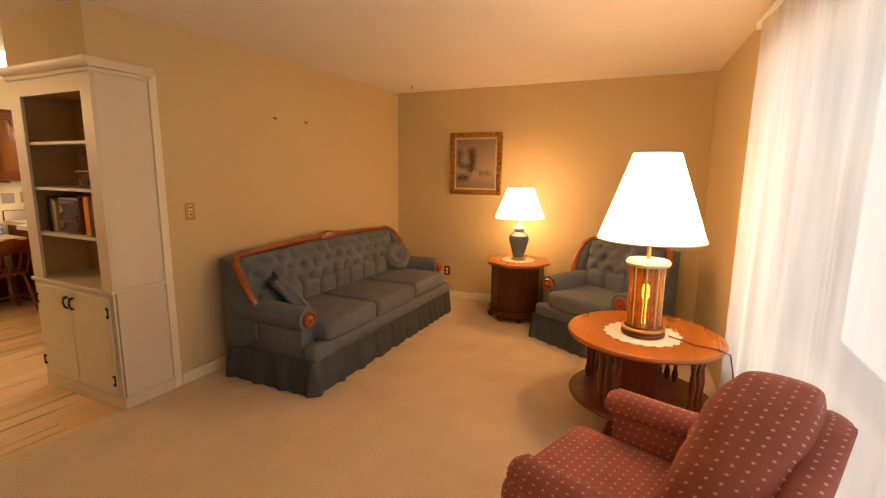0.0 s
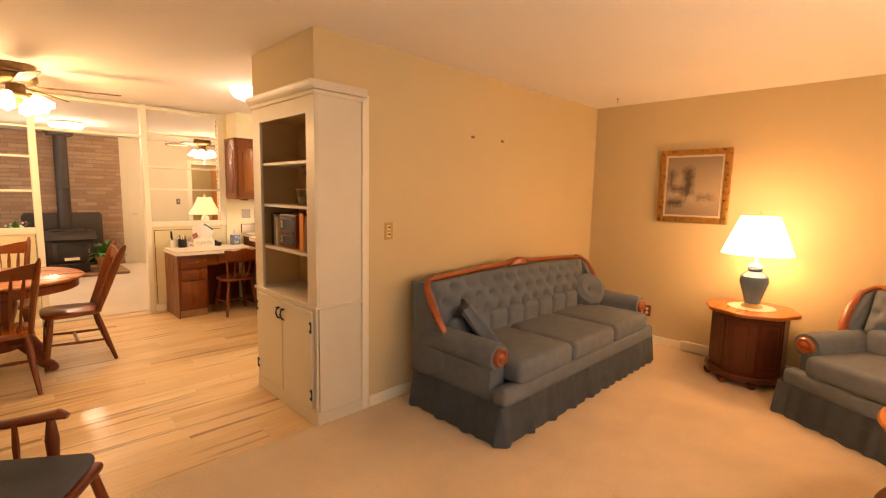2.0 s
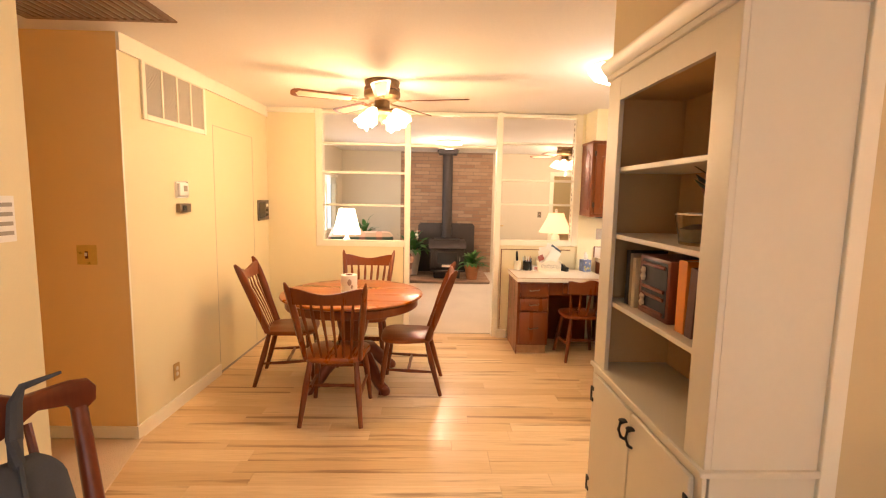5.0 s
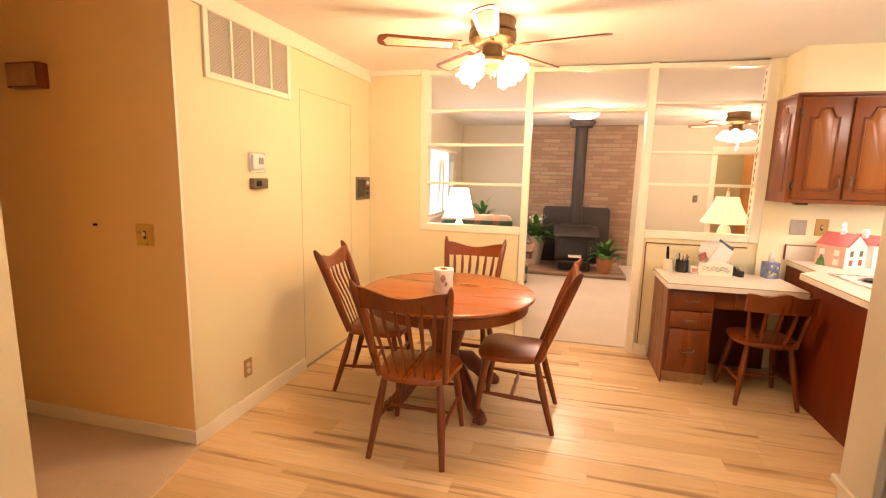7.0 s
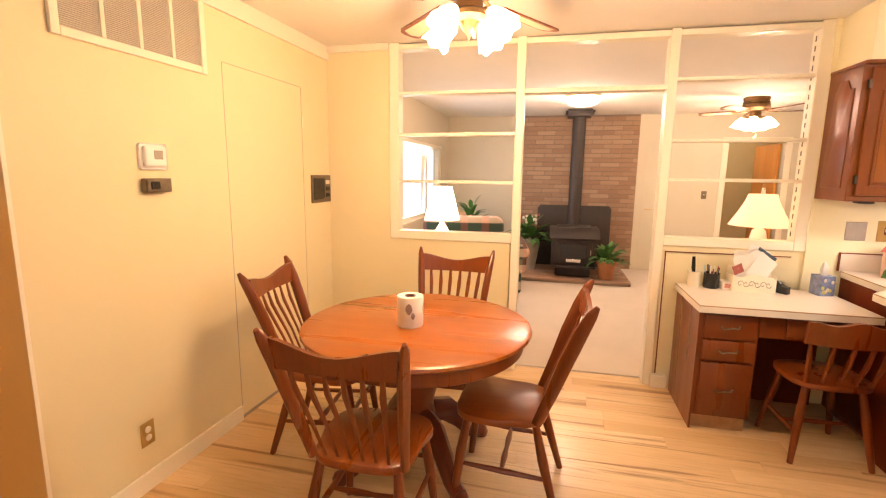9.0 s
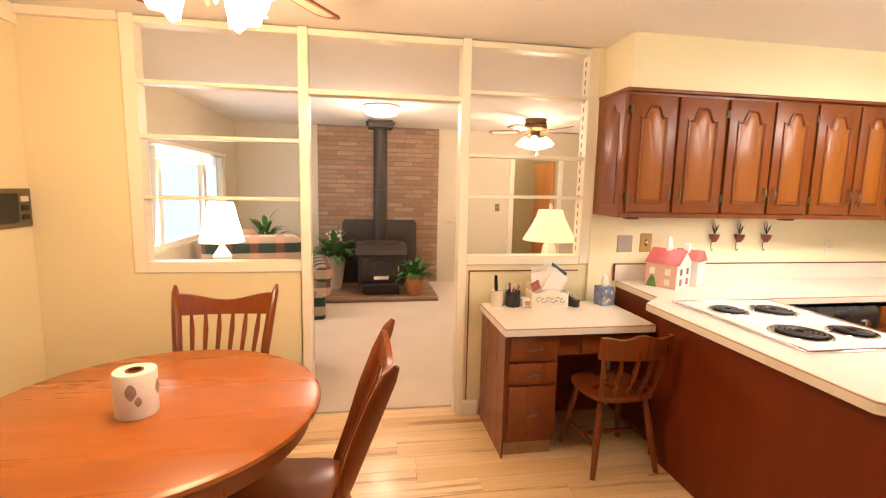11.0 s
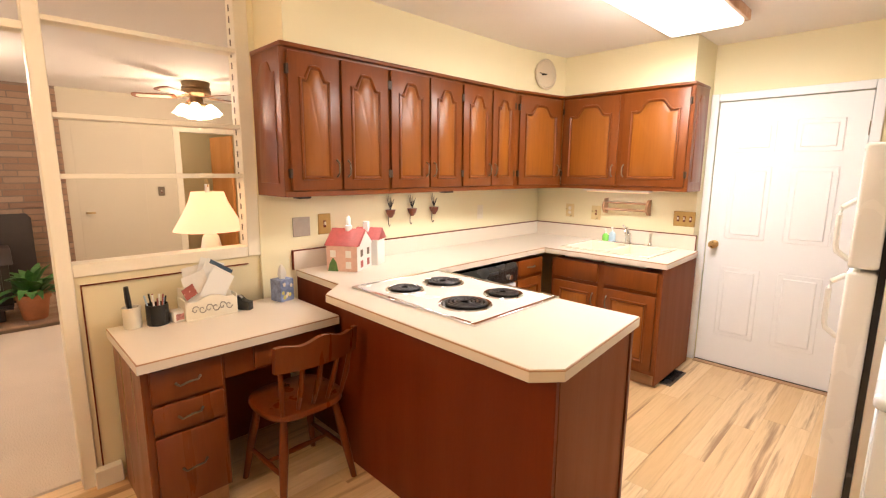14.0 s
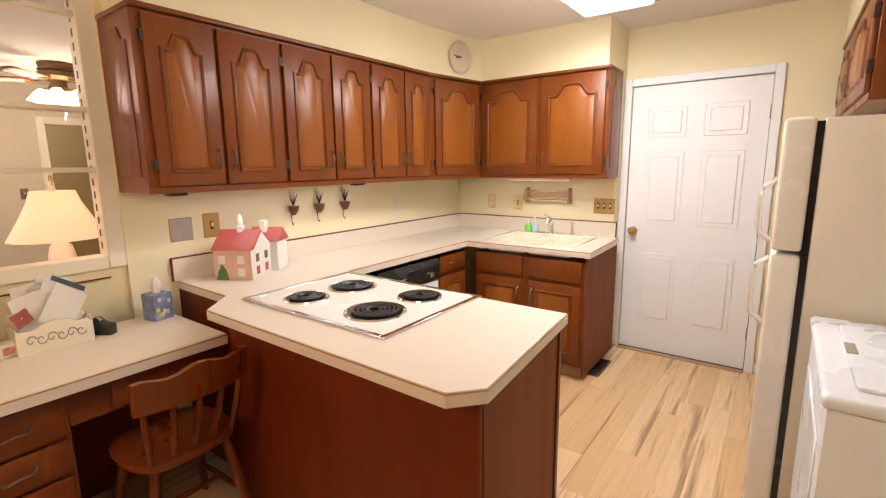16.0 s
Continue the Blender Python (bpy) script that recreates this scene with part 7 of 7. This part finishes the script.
chimney = setting("wall_brick", new_box(XBRICK - 0.1, 0.35, 0, XBRICK, 2.2, CEIL - 0.02), M_MORTAR, "tan brick chimney breast with grey mortar")
t = thing("hearth", pose(0, 0, 0), "low tan brick hearth slab", "hearth")
part("bed", new_box(XBRICK, 0.25, 0.008, -9.60, 2.03, 0.045), M_MORTAR, t)
HEARTH = t
# wood stove
t = thing("wood_stove", pose(-10.05, 1.27, 0.066), "black cast steel wood stove with glass door", "stove")
part("pedestal", new_box(-0.24, -0.24, 0, 0.24, 0.24, 0.14, 0.01), M_STOVE, t)
part("body", new_box(-0.28, -0.31, 0.14, 0.28, 0.31, 0.56, 0.012, 2), M_STOVE, t)
part("hood", prism(bmesh.new(), [(-0.34, 0.56), (0.36, 0.56), (0.22, 0.68), (-0.22, 0.68)], -0.34, 0.34, 1, 0.006), M_STOVE, t)
part("top_plate", new_box(-0.2, -0.24, 0.68, 0.2, 0.24, 0.70, 0.004), M_STOVE, t)
d = part("door", new_box(0.28, -0.25, 0.20, 0.305, 0.25, 0.52, 0.01, 2), M_STOVE, t)
part("glass", new_box(0.304, -0.18, 0.28, 0.309, 0.18, 0.48, 0.004), M_BLACK, d, "dark stove glass")
part("name_plate", new_box(0.304, -0.10, 0.215, 0.311, 0.10, 0.262, 0.002), M_CHROME, d, "pale metal plate")
part("handle", tube(bmesh.new(), [(0.305, 0.22, 0.42), (0.34, 0.225, 0.40), (0.345, 0.225, 0.33)], 0.009, 8), M_CHROME, d)
part("ash_drawer", new_box(0.24, -0.23, 0.02, 0.262, 0.23, 0.12, 0.004), M_STOVE, t)
part("ash_lip", new_box(0.28, -0.30, 0.145, 0.40, 0.30, 0.165, 0.004), M_STOVE, t)
t = thing("stove_pipe", pose(-10.3, 1.27, 0.0), "black double wall stove pipe to the ceiling", "pipe")
part("pipe", lathe(bmesh.new(), [(0.095, 0.70), (0.095, 1.45), (0.10, 1.455), (0.10, 1.475), (0.095, 1.48), (0.095, 2.33)], seg=24), M_STOVE, t)
part("ceiling_box", new_box(-0.17, -0.17, 2.33, 0.17, 0.17, CEIL - 0.021, 0.004), M_STOVE, t)
part("ceiling_flange", new_box(-0.20, -0.20, 2.385, 0.20, 0.20, 2.40), M_STOVE, t)
bm = prism(bmesh.new(), [(0.72, 0.066), (1.83, 0.066), (1.83, 0.98), (1.79, 1.03), (0.76, 1.03), (0.72, 0.98)], -10.62, -10.60, 0, 0.004)
t = thing("heat_shield", pose(0, 0, 0), "dark metal heat shield behind the stove", "heat shield")
part("panel", bm, M_STOVE, t)
for y in (0.9, 1.65):
    part("bracket", new_box(XBRICK + 0.02, y - 0.015, 0.5, -10.62, y + 0.015, 0.53), M_STOVE, t)


def plant(m, pot_profile, pot_mat, leaves, spread, rise, size, leaf_mat, label, flower=None, seed=1, pot_name="pot"):
    t = thing("potted_plant", m, label, "plant")
    part(pot_name, lathe(bmesh.new(), pot_profile, seg=24), pot_mat, t)
    z0 = pot_profile[-1][1] - 0.02
    part("soil", lathe(bmesh.new(), [(pot_profile[-1][0] * 0.9, z0), (0.005, z0 + 0.01)], seg=16), M_SUB, t)
    rng = random.Random(seed)
    shapes = []
    for k in range(3):
        bm = bmesh.new()
        n = 6
        rows_ = []
        bend = 0.5 + 0.25 * k
        for i in range(n + 1):
            f = i / n
            w = size * 0.16 * math.sin(math.pi * (0.08 + 0.92 * f)) + 0.002
            r, z = size * f, size * (0.75 * f - bend * f * f)
            rows_.append([bm.verts.new((r, -w, z + 0.15 * w)), bm.verts.new((r, 0, z - 0.1 * w)), bm.verts.new((r, w, z + 0.15 * w))])
        for a, b in zip(rows_, rows_[1:]):
            for j in (0, 1):
                bm.faces.new((a[j], a[j + 1], b[j + 1], b[j]))
        shapes.append(mesh_of("leaf", bm, leaf_mat))
    for i in range(leaves):
        o = new("leaf", shapes[i % 3])
        o.parent = t
        a = i * 2.399 + rng.uniform(-0.3, 0.3)
        f = (i + 0.5) / leaves
        r = spread * math.sqrt(f) * 0.5
        o.matrix_local = Matrix.Translation((r * math.cos(a), r * math.sin(a), z0 + rise * (1 - f) * rng.uniform(0.5, 1))) @ Matrix.Rotation(a, 4, "Z") @ Matrix.Rotation(-0.9 + 1.1 * f, 4, "Y") @ Matrix.Scale(rng.uniform(0.7, 1.15), 4)
    if flower:
        for i in range(24):
            a, r = rng.uniform(0, 6.28), rng.uniform(0.02, spread * 0.7)
            bm = bmesh.new()
            bmesh.ops.create_icosphere(bm, subdivisions=1, radius=0.022)
            fl = part("flower", bm, flower[i % len(flower)], t)
            fl.location = (r * math.cos(a), r * math.sin(a), z0 + rise + rng.uniform(0.06, 0.27))
    return t


M_LEAF = plain("green leaf", (0.06, 0.17, 0.035), 0.45, var=0.4, scale=20)
M_TERRA = plain("terracotta", (0.42, 0.16, 0.07), 0.85, var=0.15, scale=12)
M_STONEW = plain("pale stone vase", (0.58, 0.50, 0.42), 0.7, var=0.12, scale=10)
plant(pose(-9.78, 1.72, 0.066), [(0.09, 0), (0.095, 0.01), (0.125, 0.20), (0.14, 0.205), (0.14, 0.25), (0.125, 0.25)], M_TERRA, 46, 0.22, 0.10, 0.24, M_LEAF, "leafy green plant in a terracotta pot", None, 3)
plant(pose(-10.20, 0.62, 0.066), [(0.10, 0), (0.105, 0.02), (0.15, 0.30), (0.16, 0.42), (0.13, 0.46)], M_STONEW, 60, 0.26, 0.14, 0.30, M_LEAF, "flowering plant in a tall pale vase", [M_RED, M_WPLASTIC, M_LINER], 5, "vase")

# ceiling dome and second fan
t = thing("dome_light", pose(-8.99, 1.24, CEIL - 0.02), "round lit glass dome ceiling light", "light")
part("base_ring", lathe(bmesh.new(), [(0.20, 0), (0.205, -0.02), (0.195, -0.028)], seg=32), M_BRASS, t)
dm = part("dome", lathe(bmesh.new(), [(0.205, -0.025), (0.205, -0.055), (0.17, -0.095), (0.09, -0.118), (0.005, -0.125)], seg=32, caps=False), M_DOME, t, "lit frosted dome")
dm.visible_shadow = False
t = ceiling_fan("ceiling_fan", pose(-9.45, 3.24, CEIL - 0.02), 5, 4, 0.62, M_ABRASS, "brass ceiling fan with lit bell shades", 0.4, 18, 1.35, 1.0)
t = thing("dome_light", pose(-4.65, 2.19, CEIL), "round lit white glass dome on the kitchen ceiling", "light")
part("base_ring", lathe(bmesh.new(), [(0.175, 0), (0.18, -0.012), (0.17, -0.018)], seg=32), M_BRASS, t)
dm = part("dome", lathe(bmesh.new(), [(0.19, -0.015), (0.185, -0.04), (0.15, -0.085), (0.08, -0.112), (0.005, -0.12)], seg=32, caps=False), M_DOME, t, "lit frosted dome")
dm.visible_shadow = False

# lamps: on the partition ledge and by the window
t = thing("table_lamp", pose(XP - 0.30, 2.41, 0.0), "yellow lit table lamp behind the partition", "lamp")
part("stand", lathe(bmesh.new(), [(0.09, 0.60), (0.10, 0.62), (0.04, 0.68), (0.06, 0.80), (0.085, 0.92), (0.06, 1.04), (0.045, 1.12), (0.02, 1.15), (0.012, 1.43)], seg=24), M_WPLASTIC, t)
bm = lathe(bmesh.new(), [(0.198, 1.16), (0.192, 1.168), (0.145, 1.25), (0.105, 1.33), (0.088, 1.385)], seg=16, caps=False)
bmesh.ops.solidify(bm, geom=bm.faces[:], thickness=0.003)
part("shade", bm, M_SHADEY, t, "lit yellow panelled bell shade").visible_shadow = False
part("finial", tube(bmesh.new(), [(0.022 * math.cos(a), 0, 1.435 + 0.022 * math.sin(a)) for a in [k * 0.52 for k in range(13)]], 0.004, 6), M_BRASS, t)
t = thing("side_table", pose(XP - 0.30, 2.41, 0.008), "small dark wooden table under the lamp", "table")
part("tabletop", lathe(bmesh.new(), [(0.22, 0.565), (0.23, 0.58), (0.22, 0.592)], seg=28), M_DARKW, t)
for i in range(4):
    a = math.pi / 4 + i * math.pi / 2
    part("leg", tube(bmesh.new(), [(0.15 * math.cos(a), 0.15 * math.sin(a), 0.57), (0.17 * math.cos(a), 0.17 * math.sin(a), 0.0)], 0.016, 8), M_DARKW, t)
t = thing("table_lamp", pose(-7.95, -0.21, 0.0), "white shaded table lamp by the family room window", "lamp")
part("stand", lathe(bmesh.new(), [(0.08, 0.60), (0.09, 0.62), (0.05, 0.66), (0.07, 0.80), (0.08, 0.88), (0.03, 0.96), (0.012, 1.0), (0.012, 1.33)], seg=24), M_WPLASTIC, t)
bm = lathe(bmesh.new(), [(0.19, 1.01), (0.105, 1.36)], seg=32, caps=False)
bmesh.ops.solidify(bm, geom=bm.faces[:], thickness=0.003)
part("shade", bm, M_SHADE, t, "lit white shade").visible_shadow = False
t = thing("side_table", pose(-7.95, -0.21, 0.008), "dark wooden lamp table by the window", "table")
part("tabletop", new_box(-0.25, -0.25, 0.57, 0.25, 0.25, 0.592, 0.006), M_DARKW, t)
for sx in (-1, 1):
    for sy in (-1, 1):
        part("leg", new_box(sx * 0.22 - 0.02, sy * 0.22 - 0.02, 0, sx * 0.22 + 0.02, sy * 0.22 + 0.02, 0.57, 0.003), M_DARKW, t)

# plaid chair
M_PLAID, _t, _b = shader("red and green plaid upholstery")
_v = coords(_t)
_sep = _t.nodes.new("ShaderNodeSeparateXYZ")
_t.links.new(_v, _sep.inputs[0])


def _bands(src, period, duty):
    k = _t.nodes.new("ShaderNodeMath")
    k.operation = "PINGPONG"
    _t.links.new(src, k.inputs[0])
    k.inputs[1].default_value = period
    return remap(_t, k.outputs[0], duty * period - 0.004, duty * period + 0.004)


_c = mix_colors(_t, _bands(_sep.outputs[0], 0.12, 0.5), (0.025, 0.055, 0.04), (0.60, 0.44, 0.32))
_c = mix_colors(_t, _bands(_sep.outputs[1], 0.13, 0.66), _c, (0.26, 0.07, 0.05))
_s = mix_colors(_t, _bands(_sep.outputs[2], 0.105, 0.5), (0.02, 0.045, 0.035), (0.66, 0.48, 0.36))
_t.links.new(mix_colors(_t, 0.55, _c, _s), _b.inputs["Base Color"])
_b.inputs["Roughness"].default_value = 0.9
bump(_t, _b, noise_tex(_t, _v, 220), 0.3, 0.003)
t = thing("plaid_sofa", pose(-9.18, -0.04, 0.008, 0, 0, 8), "red and green plaid upholstered loveseat facing the stove", "sofa")
part("base", new_box(-0.50, -0.62, 0.0, 0.45, 0.60, 0.30, 0.04, 3), M_PLAID, t)
for y0 in (-0.47, 0.0):
    part("seat_cushion", new_box(-0.55, y0 + 0.004, 0.30, 0.26, y0 + 0.46, 0.46, 0.06, 4), M_PLAID, t)
part("back", new_box(0.22, -0.66, 0.28, 0.48, 0.36, 0.97, 0.11, 5), M_PLAID, t)
for s in (-1, 1):
    bm = new_box(-0.50, s * 0.56 - 0.10, 0.26, 0.42, s * 0.56 + 0.10, 0.50, 0.05, 3)
    ring_skin(bm, [[(x, s * 0.57 + 0.125 * k * math.cos(q * math.pi / 8), 0.52 + 0.10 * k * math.sin(q * math.pi / 8)) for q in range(16)] for x, k in ((-0.53, 0.7), (-0.50, 1.0), (0.0, 1.0), (0.40, 1.0), (0.44, 0.7))])
    part("arm", bm, M_PLAID, t)
bm = new_box(-0.09, -0.26, -0.2, 0.09, 0.26, 0.2, 0.08, 4)
solid("tan_pillow", bm, M_EDGE, "tan throw pillow on the plaid loveseat", "pillow", pose(-9.02, -0.40, 0.82, 0, -14, 8))
plant(pose(-10.0, -0.25, 0.008), [(0.14, 0), (0.15, 0.02), (0.17, 0.70), (0.16, 0.70)], M_TERRA, 44, 0.24, 0.40, 0.22, M_LEAF, "bushy green plant in a tall basket planter", None, 9)
t = thing("side_chair", pose(-7.32, 0.46, 0.008, 0, 0, 0), "dark red wooden cabinet beside the opening", "cabinet")
part("body", new_box(-0.20, -0.25, 0.04, 0.20, 0.17, 0.60, 0.01, 2), M_DARKW, t)
part("top", new_box(-0.22, -0.27, 0.60, 0.22, 0.19, 0.625, 0.006), M_DARKW, t)
part("door", new_box(0.20, -0.2, 0.08, 0.215, 0.12, 0.56, 0.005), M_DARKW, t)
t.name = "side_cabinet"

# window of the family room with blind
bm = bmesh.new()
for a in ((-10.35, 0.88, -10.29, 1.92), (-7.61, 0.88, -7.55, 1.92), (-9.62, 0.88, -9.52, 1.92), (-8.35, 0.88, -8.27, 1.92)):
    box(bm, a[0], YFRW - 0.08, a[1], a[2], YFRW - 0.02, a[3])
for z0, z1 in ((0.88, 0.94), (1.86, 1.92)):
    box(bm, -10.29, YFRW - 0.078, z0, -7.61, YFRW - 0.022, z1)
setting("window_2", bm, M_TRIM, "white painted family room window frame")
setting("backdrop_yard", new_box(-48, -3.05, -0.5, -5, -3.0, 12.0), M_YARDGLOW, "bright daylight outside the family room")
t = thing("window_blind", pose(-8.95, YFRW - 0.005, 1.90), "raised pale slatted window blind", "blind")
part("head_rail", new_box(-1.35, 0.0, -0.03, 1.35, 0.035, 0.012, 0.003), M_TRIM, t)
for i in range(9):
    part("slat", new_box(-1.33, 0.004, -0.05 - i * 0.014, 1.33, 0.03, -0.047 - i * 0.014), M_TRIM, t)
# doorway casing and the orange door beyond, and a knobbed door by the chimney
bm = bmesh.new()
for a in ((3.37, 0.0, 3.45, 2.08), (4.2, 0.0, 4.28, 2.08), (3.45, 2.0, 4.2, 2.08)):
    box(bm, XBRICK, a[0], a[1], XBRICK + 0.016, a[2], a[3], 0.003)
setting("trim_doorway", bm, M_TRIM, "cream painted doorway casing")
t = thing("door_2", pose(-11.02, 4.17, 0.0, 0, 0, 3), "orange brown wooden door standing open", "door")
part("slab", new_box(-0.72, -0.02, 0.01, 0.0, 0.02, 1.99, 0.003), wood("orange birch door", (0.58, 0.25, 0.06), (0.48, 0.19, 0.045), 0.4, 2, 6, 0.15, 0.6), t)
part("knob", lathe(bmesh.new(), [(0.012, 0), (0.012, 0.03), (0.026, 0.04), (0.024, 0.06), (0.004, 0.066)], seg=14), M_BRASS, t).matrix_local = Matrix.Translation((-0.66, -0.02, 0.95)) @ Matrix.Rotation(radians(90), 4, "X")
setting("floor_passage", new_box(-12.2, 3.2, -0.1, XBRICK - 0.1, 4.6, 0.004), M_CARPET2)
t = thing("door_3", pose(XBRICK, 2.30, 0), "cream painted door with a brass lever", "door")
part("slab", new_box(0.0, 0.0, 0.01, 0.005, 0.70, 2.02, 0.001), M_BEIGE, t)
part("lever", tube(bmesh.new(), [(0.02, 0.06, 0.98), (0.06, 0.06, 0.98), (0.065, 0.14, 0.98)], 0.01, 8), M_BRASS, t)
plate("light_switch", pose(XBRICK, 3.18, 1.22, 0, 0, 90), 0.075, 0.118, M_PEWTER, "dark switch plate on the beige wall", "switch", 1)
# dark slots of the shelf standard along the partition post
bm = bmesh.new()
for i in range(22):
    box(bm, XP - 0.048, 2.4965, 1.12 + i * 0.058, XP - 0.038, 2.4995, 1.152 + i * 0.058)
setting("trim_shelf_standard", bm, M_PEWTER, "dark slotted shelf standard on the post")
bm = new_box(XP + 0.0005, 1.735, 0.985, XP + 0.008, 2.50, 0.991)
box(bm, XP + 0.0005, 1.735, 0.09, XP + 0.008, 1.741, 0.985)
setting("trim_desk_panel", bm, M_PENIN, "thin dark joint round the panel behind the desk")


# ======== pieces of floors and walls ========
def unit_mesh(name, material, bevel=0.0):
    return mesh_of(name, new_box(0, 0, 0, 1, 1, 1, bevel) if not bevel else new_box(0, 0, 0, 1, 1, 1), material, False)


M_PLANK, _t, _b = shader("pale hickory floor plank")
_v = coords(_t, (1, 1, 1), True)
_geo = _t.nodes.new("ShaderNodeNewGeometry")
_mp = _t.nodes.new("ShaderNodeMapping")
_mp.inputs["Scale"].default_value = (13, 0.6, 1)
_add = _t.nodes.new("ShaderNodeVectorMath")
_add.operation = "ADD"
_info = _t.nodes.new("ShaderNodeObjectInfo")
_sc = _t.nodes.new("ShaderNodeMath")
_sc.operation = "MULTIPLY"
_sc.inputs[1].default_value = 53.0
_t.links.new(_info.outputs["Random"], _sc.inputs[0])
_t.links.new(_geo.outputs["Position"], _add.inputs[0])
_t.links.new(_sc.outputs[0], _add.inputs[1])
_t.links.new(_add.outputs[0], _mp.inputs["Vector"])
_g = noise_tex(_t, _mp.outputs[0], 1.0, 5, 0.6)
_f = noise_tex(_t, _mp.outputs[0], 7.0, 3)
_c = mix_colors(_t, _info.outputs["Random"], (0.64, 0.418, 0.198), (0.80, 0.588, 0.342))
_c = mix_colors(_t, remap(_t, _f, 0.4, 0.7, 0, 0.35), _c, (0.50, 0.32, 0.16))
_c = mix_colors(_t, remap(_t, _g, 0.56, 0.66, 0, 0.85), _c, (0.27, 0.14, 0.06))
_t.links.new(_c, _b.inputs["Base Color"])
_t.links.new(remap(_t, _f, 0.3, 0.7, 0.30, 0.44), _b.inputs["Roughness"])
_b.inputs["Coat Weight"].default_value, _b.inputs["Coat Roughness"].default_value = 0.32, 0.2
bump(_t, _b, _f, 0.06, 0.002)

base = bpy.data.objects["floor_wood_base"]
plank_mesh = unit_mesh("plank", M_PLANK)
rng = random.Random(12)
PW = 0.117
xx = XP - 0.09
while xx < XS - 0.005:
    w = min(PW, XS - xx)
    lo = YD - 0.02 if xx < XH else -0.90
    hi = YK - 0.003
    y = lo - rng.uniform(0.0, 0.8)
    while y < hi:
        ln = rng.uniform(0.7, 1.7)
        a, b = max(y, lo), min(y + ln, hi)
        if b - a > 0.02:
            o = new("plank", plank_mesh)
            o.parent = base
            o.matrix_local = Matrix.Translation((xx + 0.0005, a + 0.0005, -0.0122)) @ Matrix.Diagonal((w - 0.001, b - a - 0.001, 0.0122 + rng.uniform(-0.0004, 0.0004), 1))
        y += ln
    xx += PW

brick_mesh = mesh_of("brick", new_box(-0.5, -0.5, -0.5, 0.5, 0.5, 0.5, 0.04), M_BRICKM, False)
CH, BL = 0.0705, 0.295
row = 0
z = 0.012
while z + 0.055 < CEIL - 0.03:
    y = 0.352 - (BL / 2 if row % 2 else 0) - 0.02 * (row % 3)
    while y < 2.2:
        a, b = max(y + 0.006, 0.352), min(y + BL - 0.006, 2.198)
        if b - a > 0.03:
            o = new("brick", brick_mesh)
            o.parent = chimney
            dp = 0.022 + rng.uniform(-0.006, 0.008)
            o.matrix_local = Matrix.Translation((XBRICK + dp / 2 - 0.001, (a + b) / 2, z + 0.029)) @ Matrix.Diagonal((dp, b - a, 0.056 + rng.uniform(-0.002, 0.002), 1))
        y += BL
    z += CH
    row += 1
x = XBRICK + 0.03
while x < -9.62:
    y = 0.25 - rng.uniform(0, 0.1)
    while y < 2.03:
        a, b = max(y + 0.004, 0.25), min(y + 0.296, 2.03)
        if b - a > 0.03:
            o = new("brick", brick_mesh)
            o.parent = HEARTH
            o.matrix_local = Matrix.Translation((x + 0.0475, (a + b) / 2, 0.054)) @ Matrix.Diagonal((0.095, b - a, 0.022, 1))
        y += 0.30
    x += 0.1
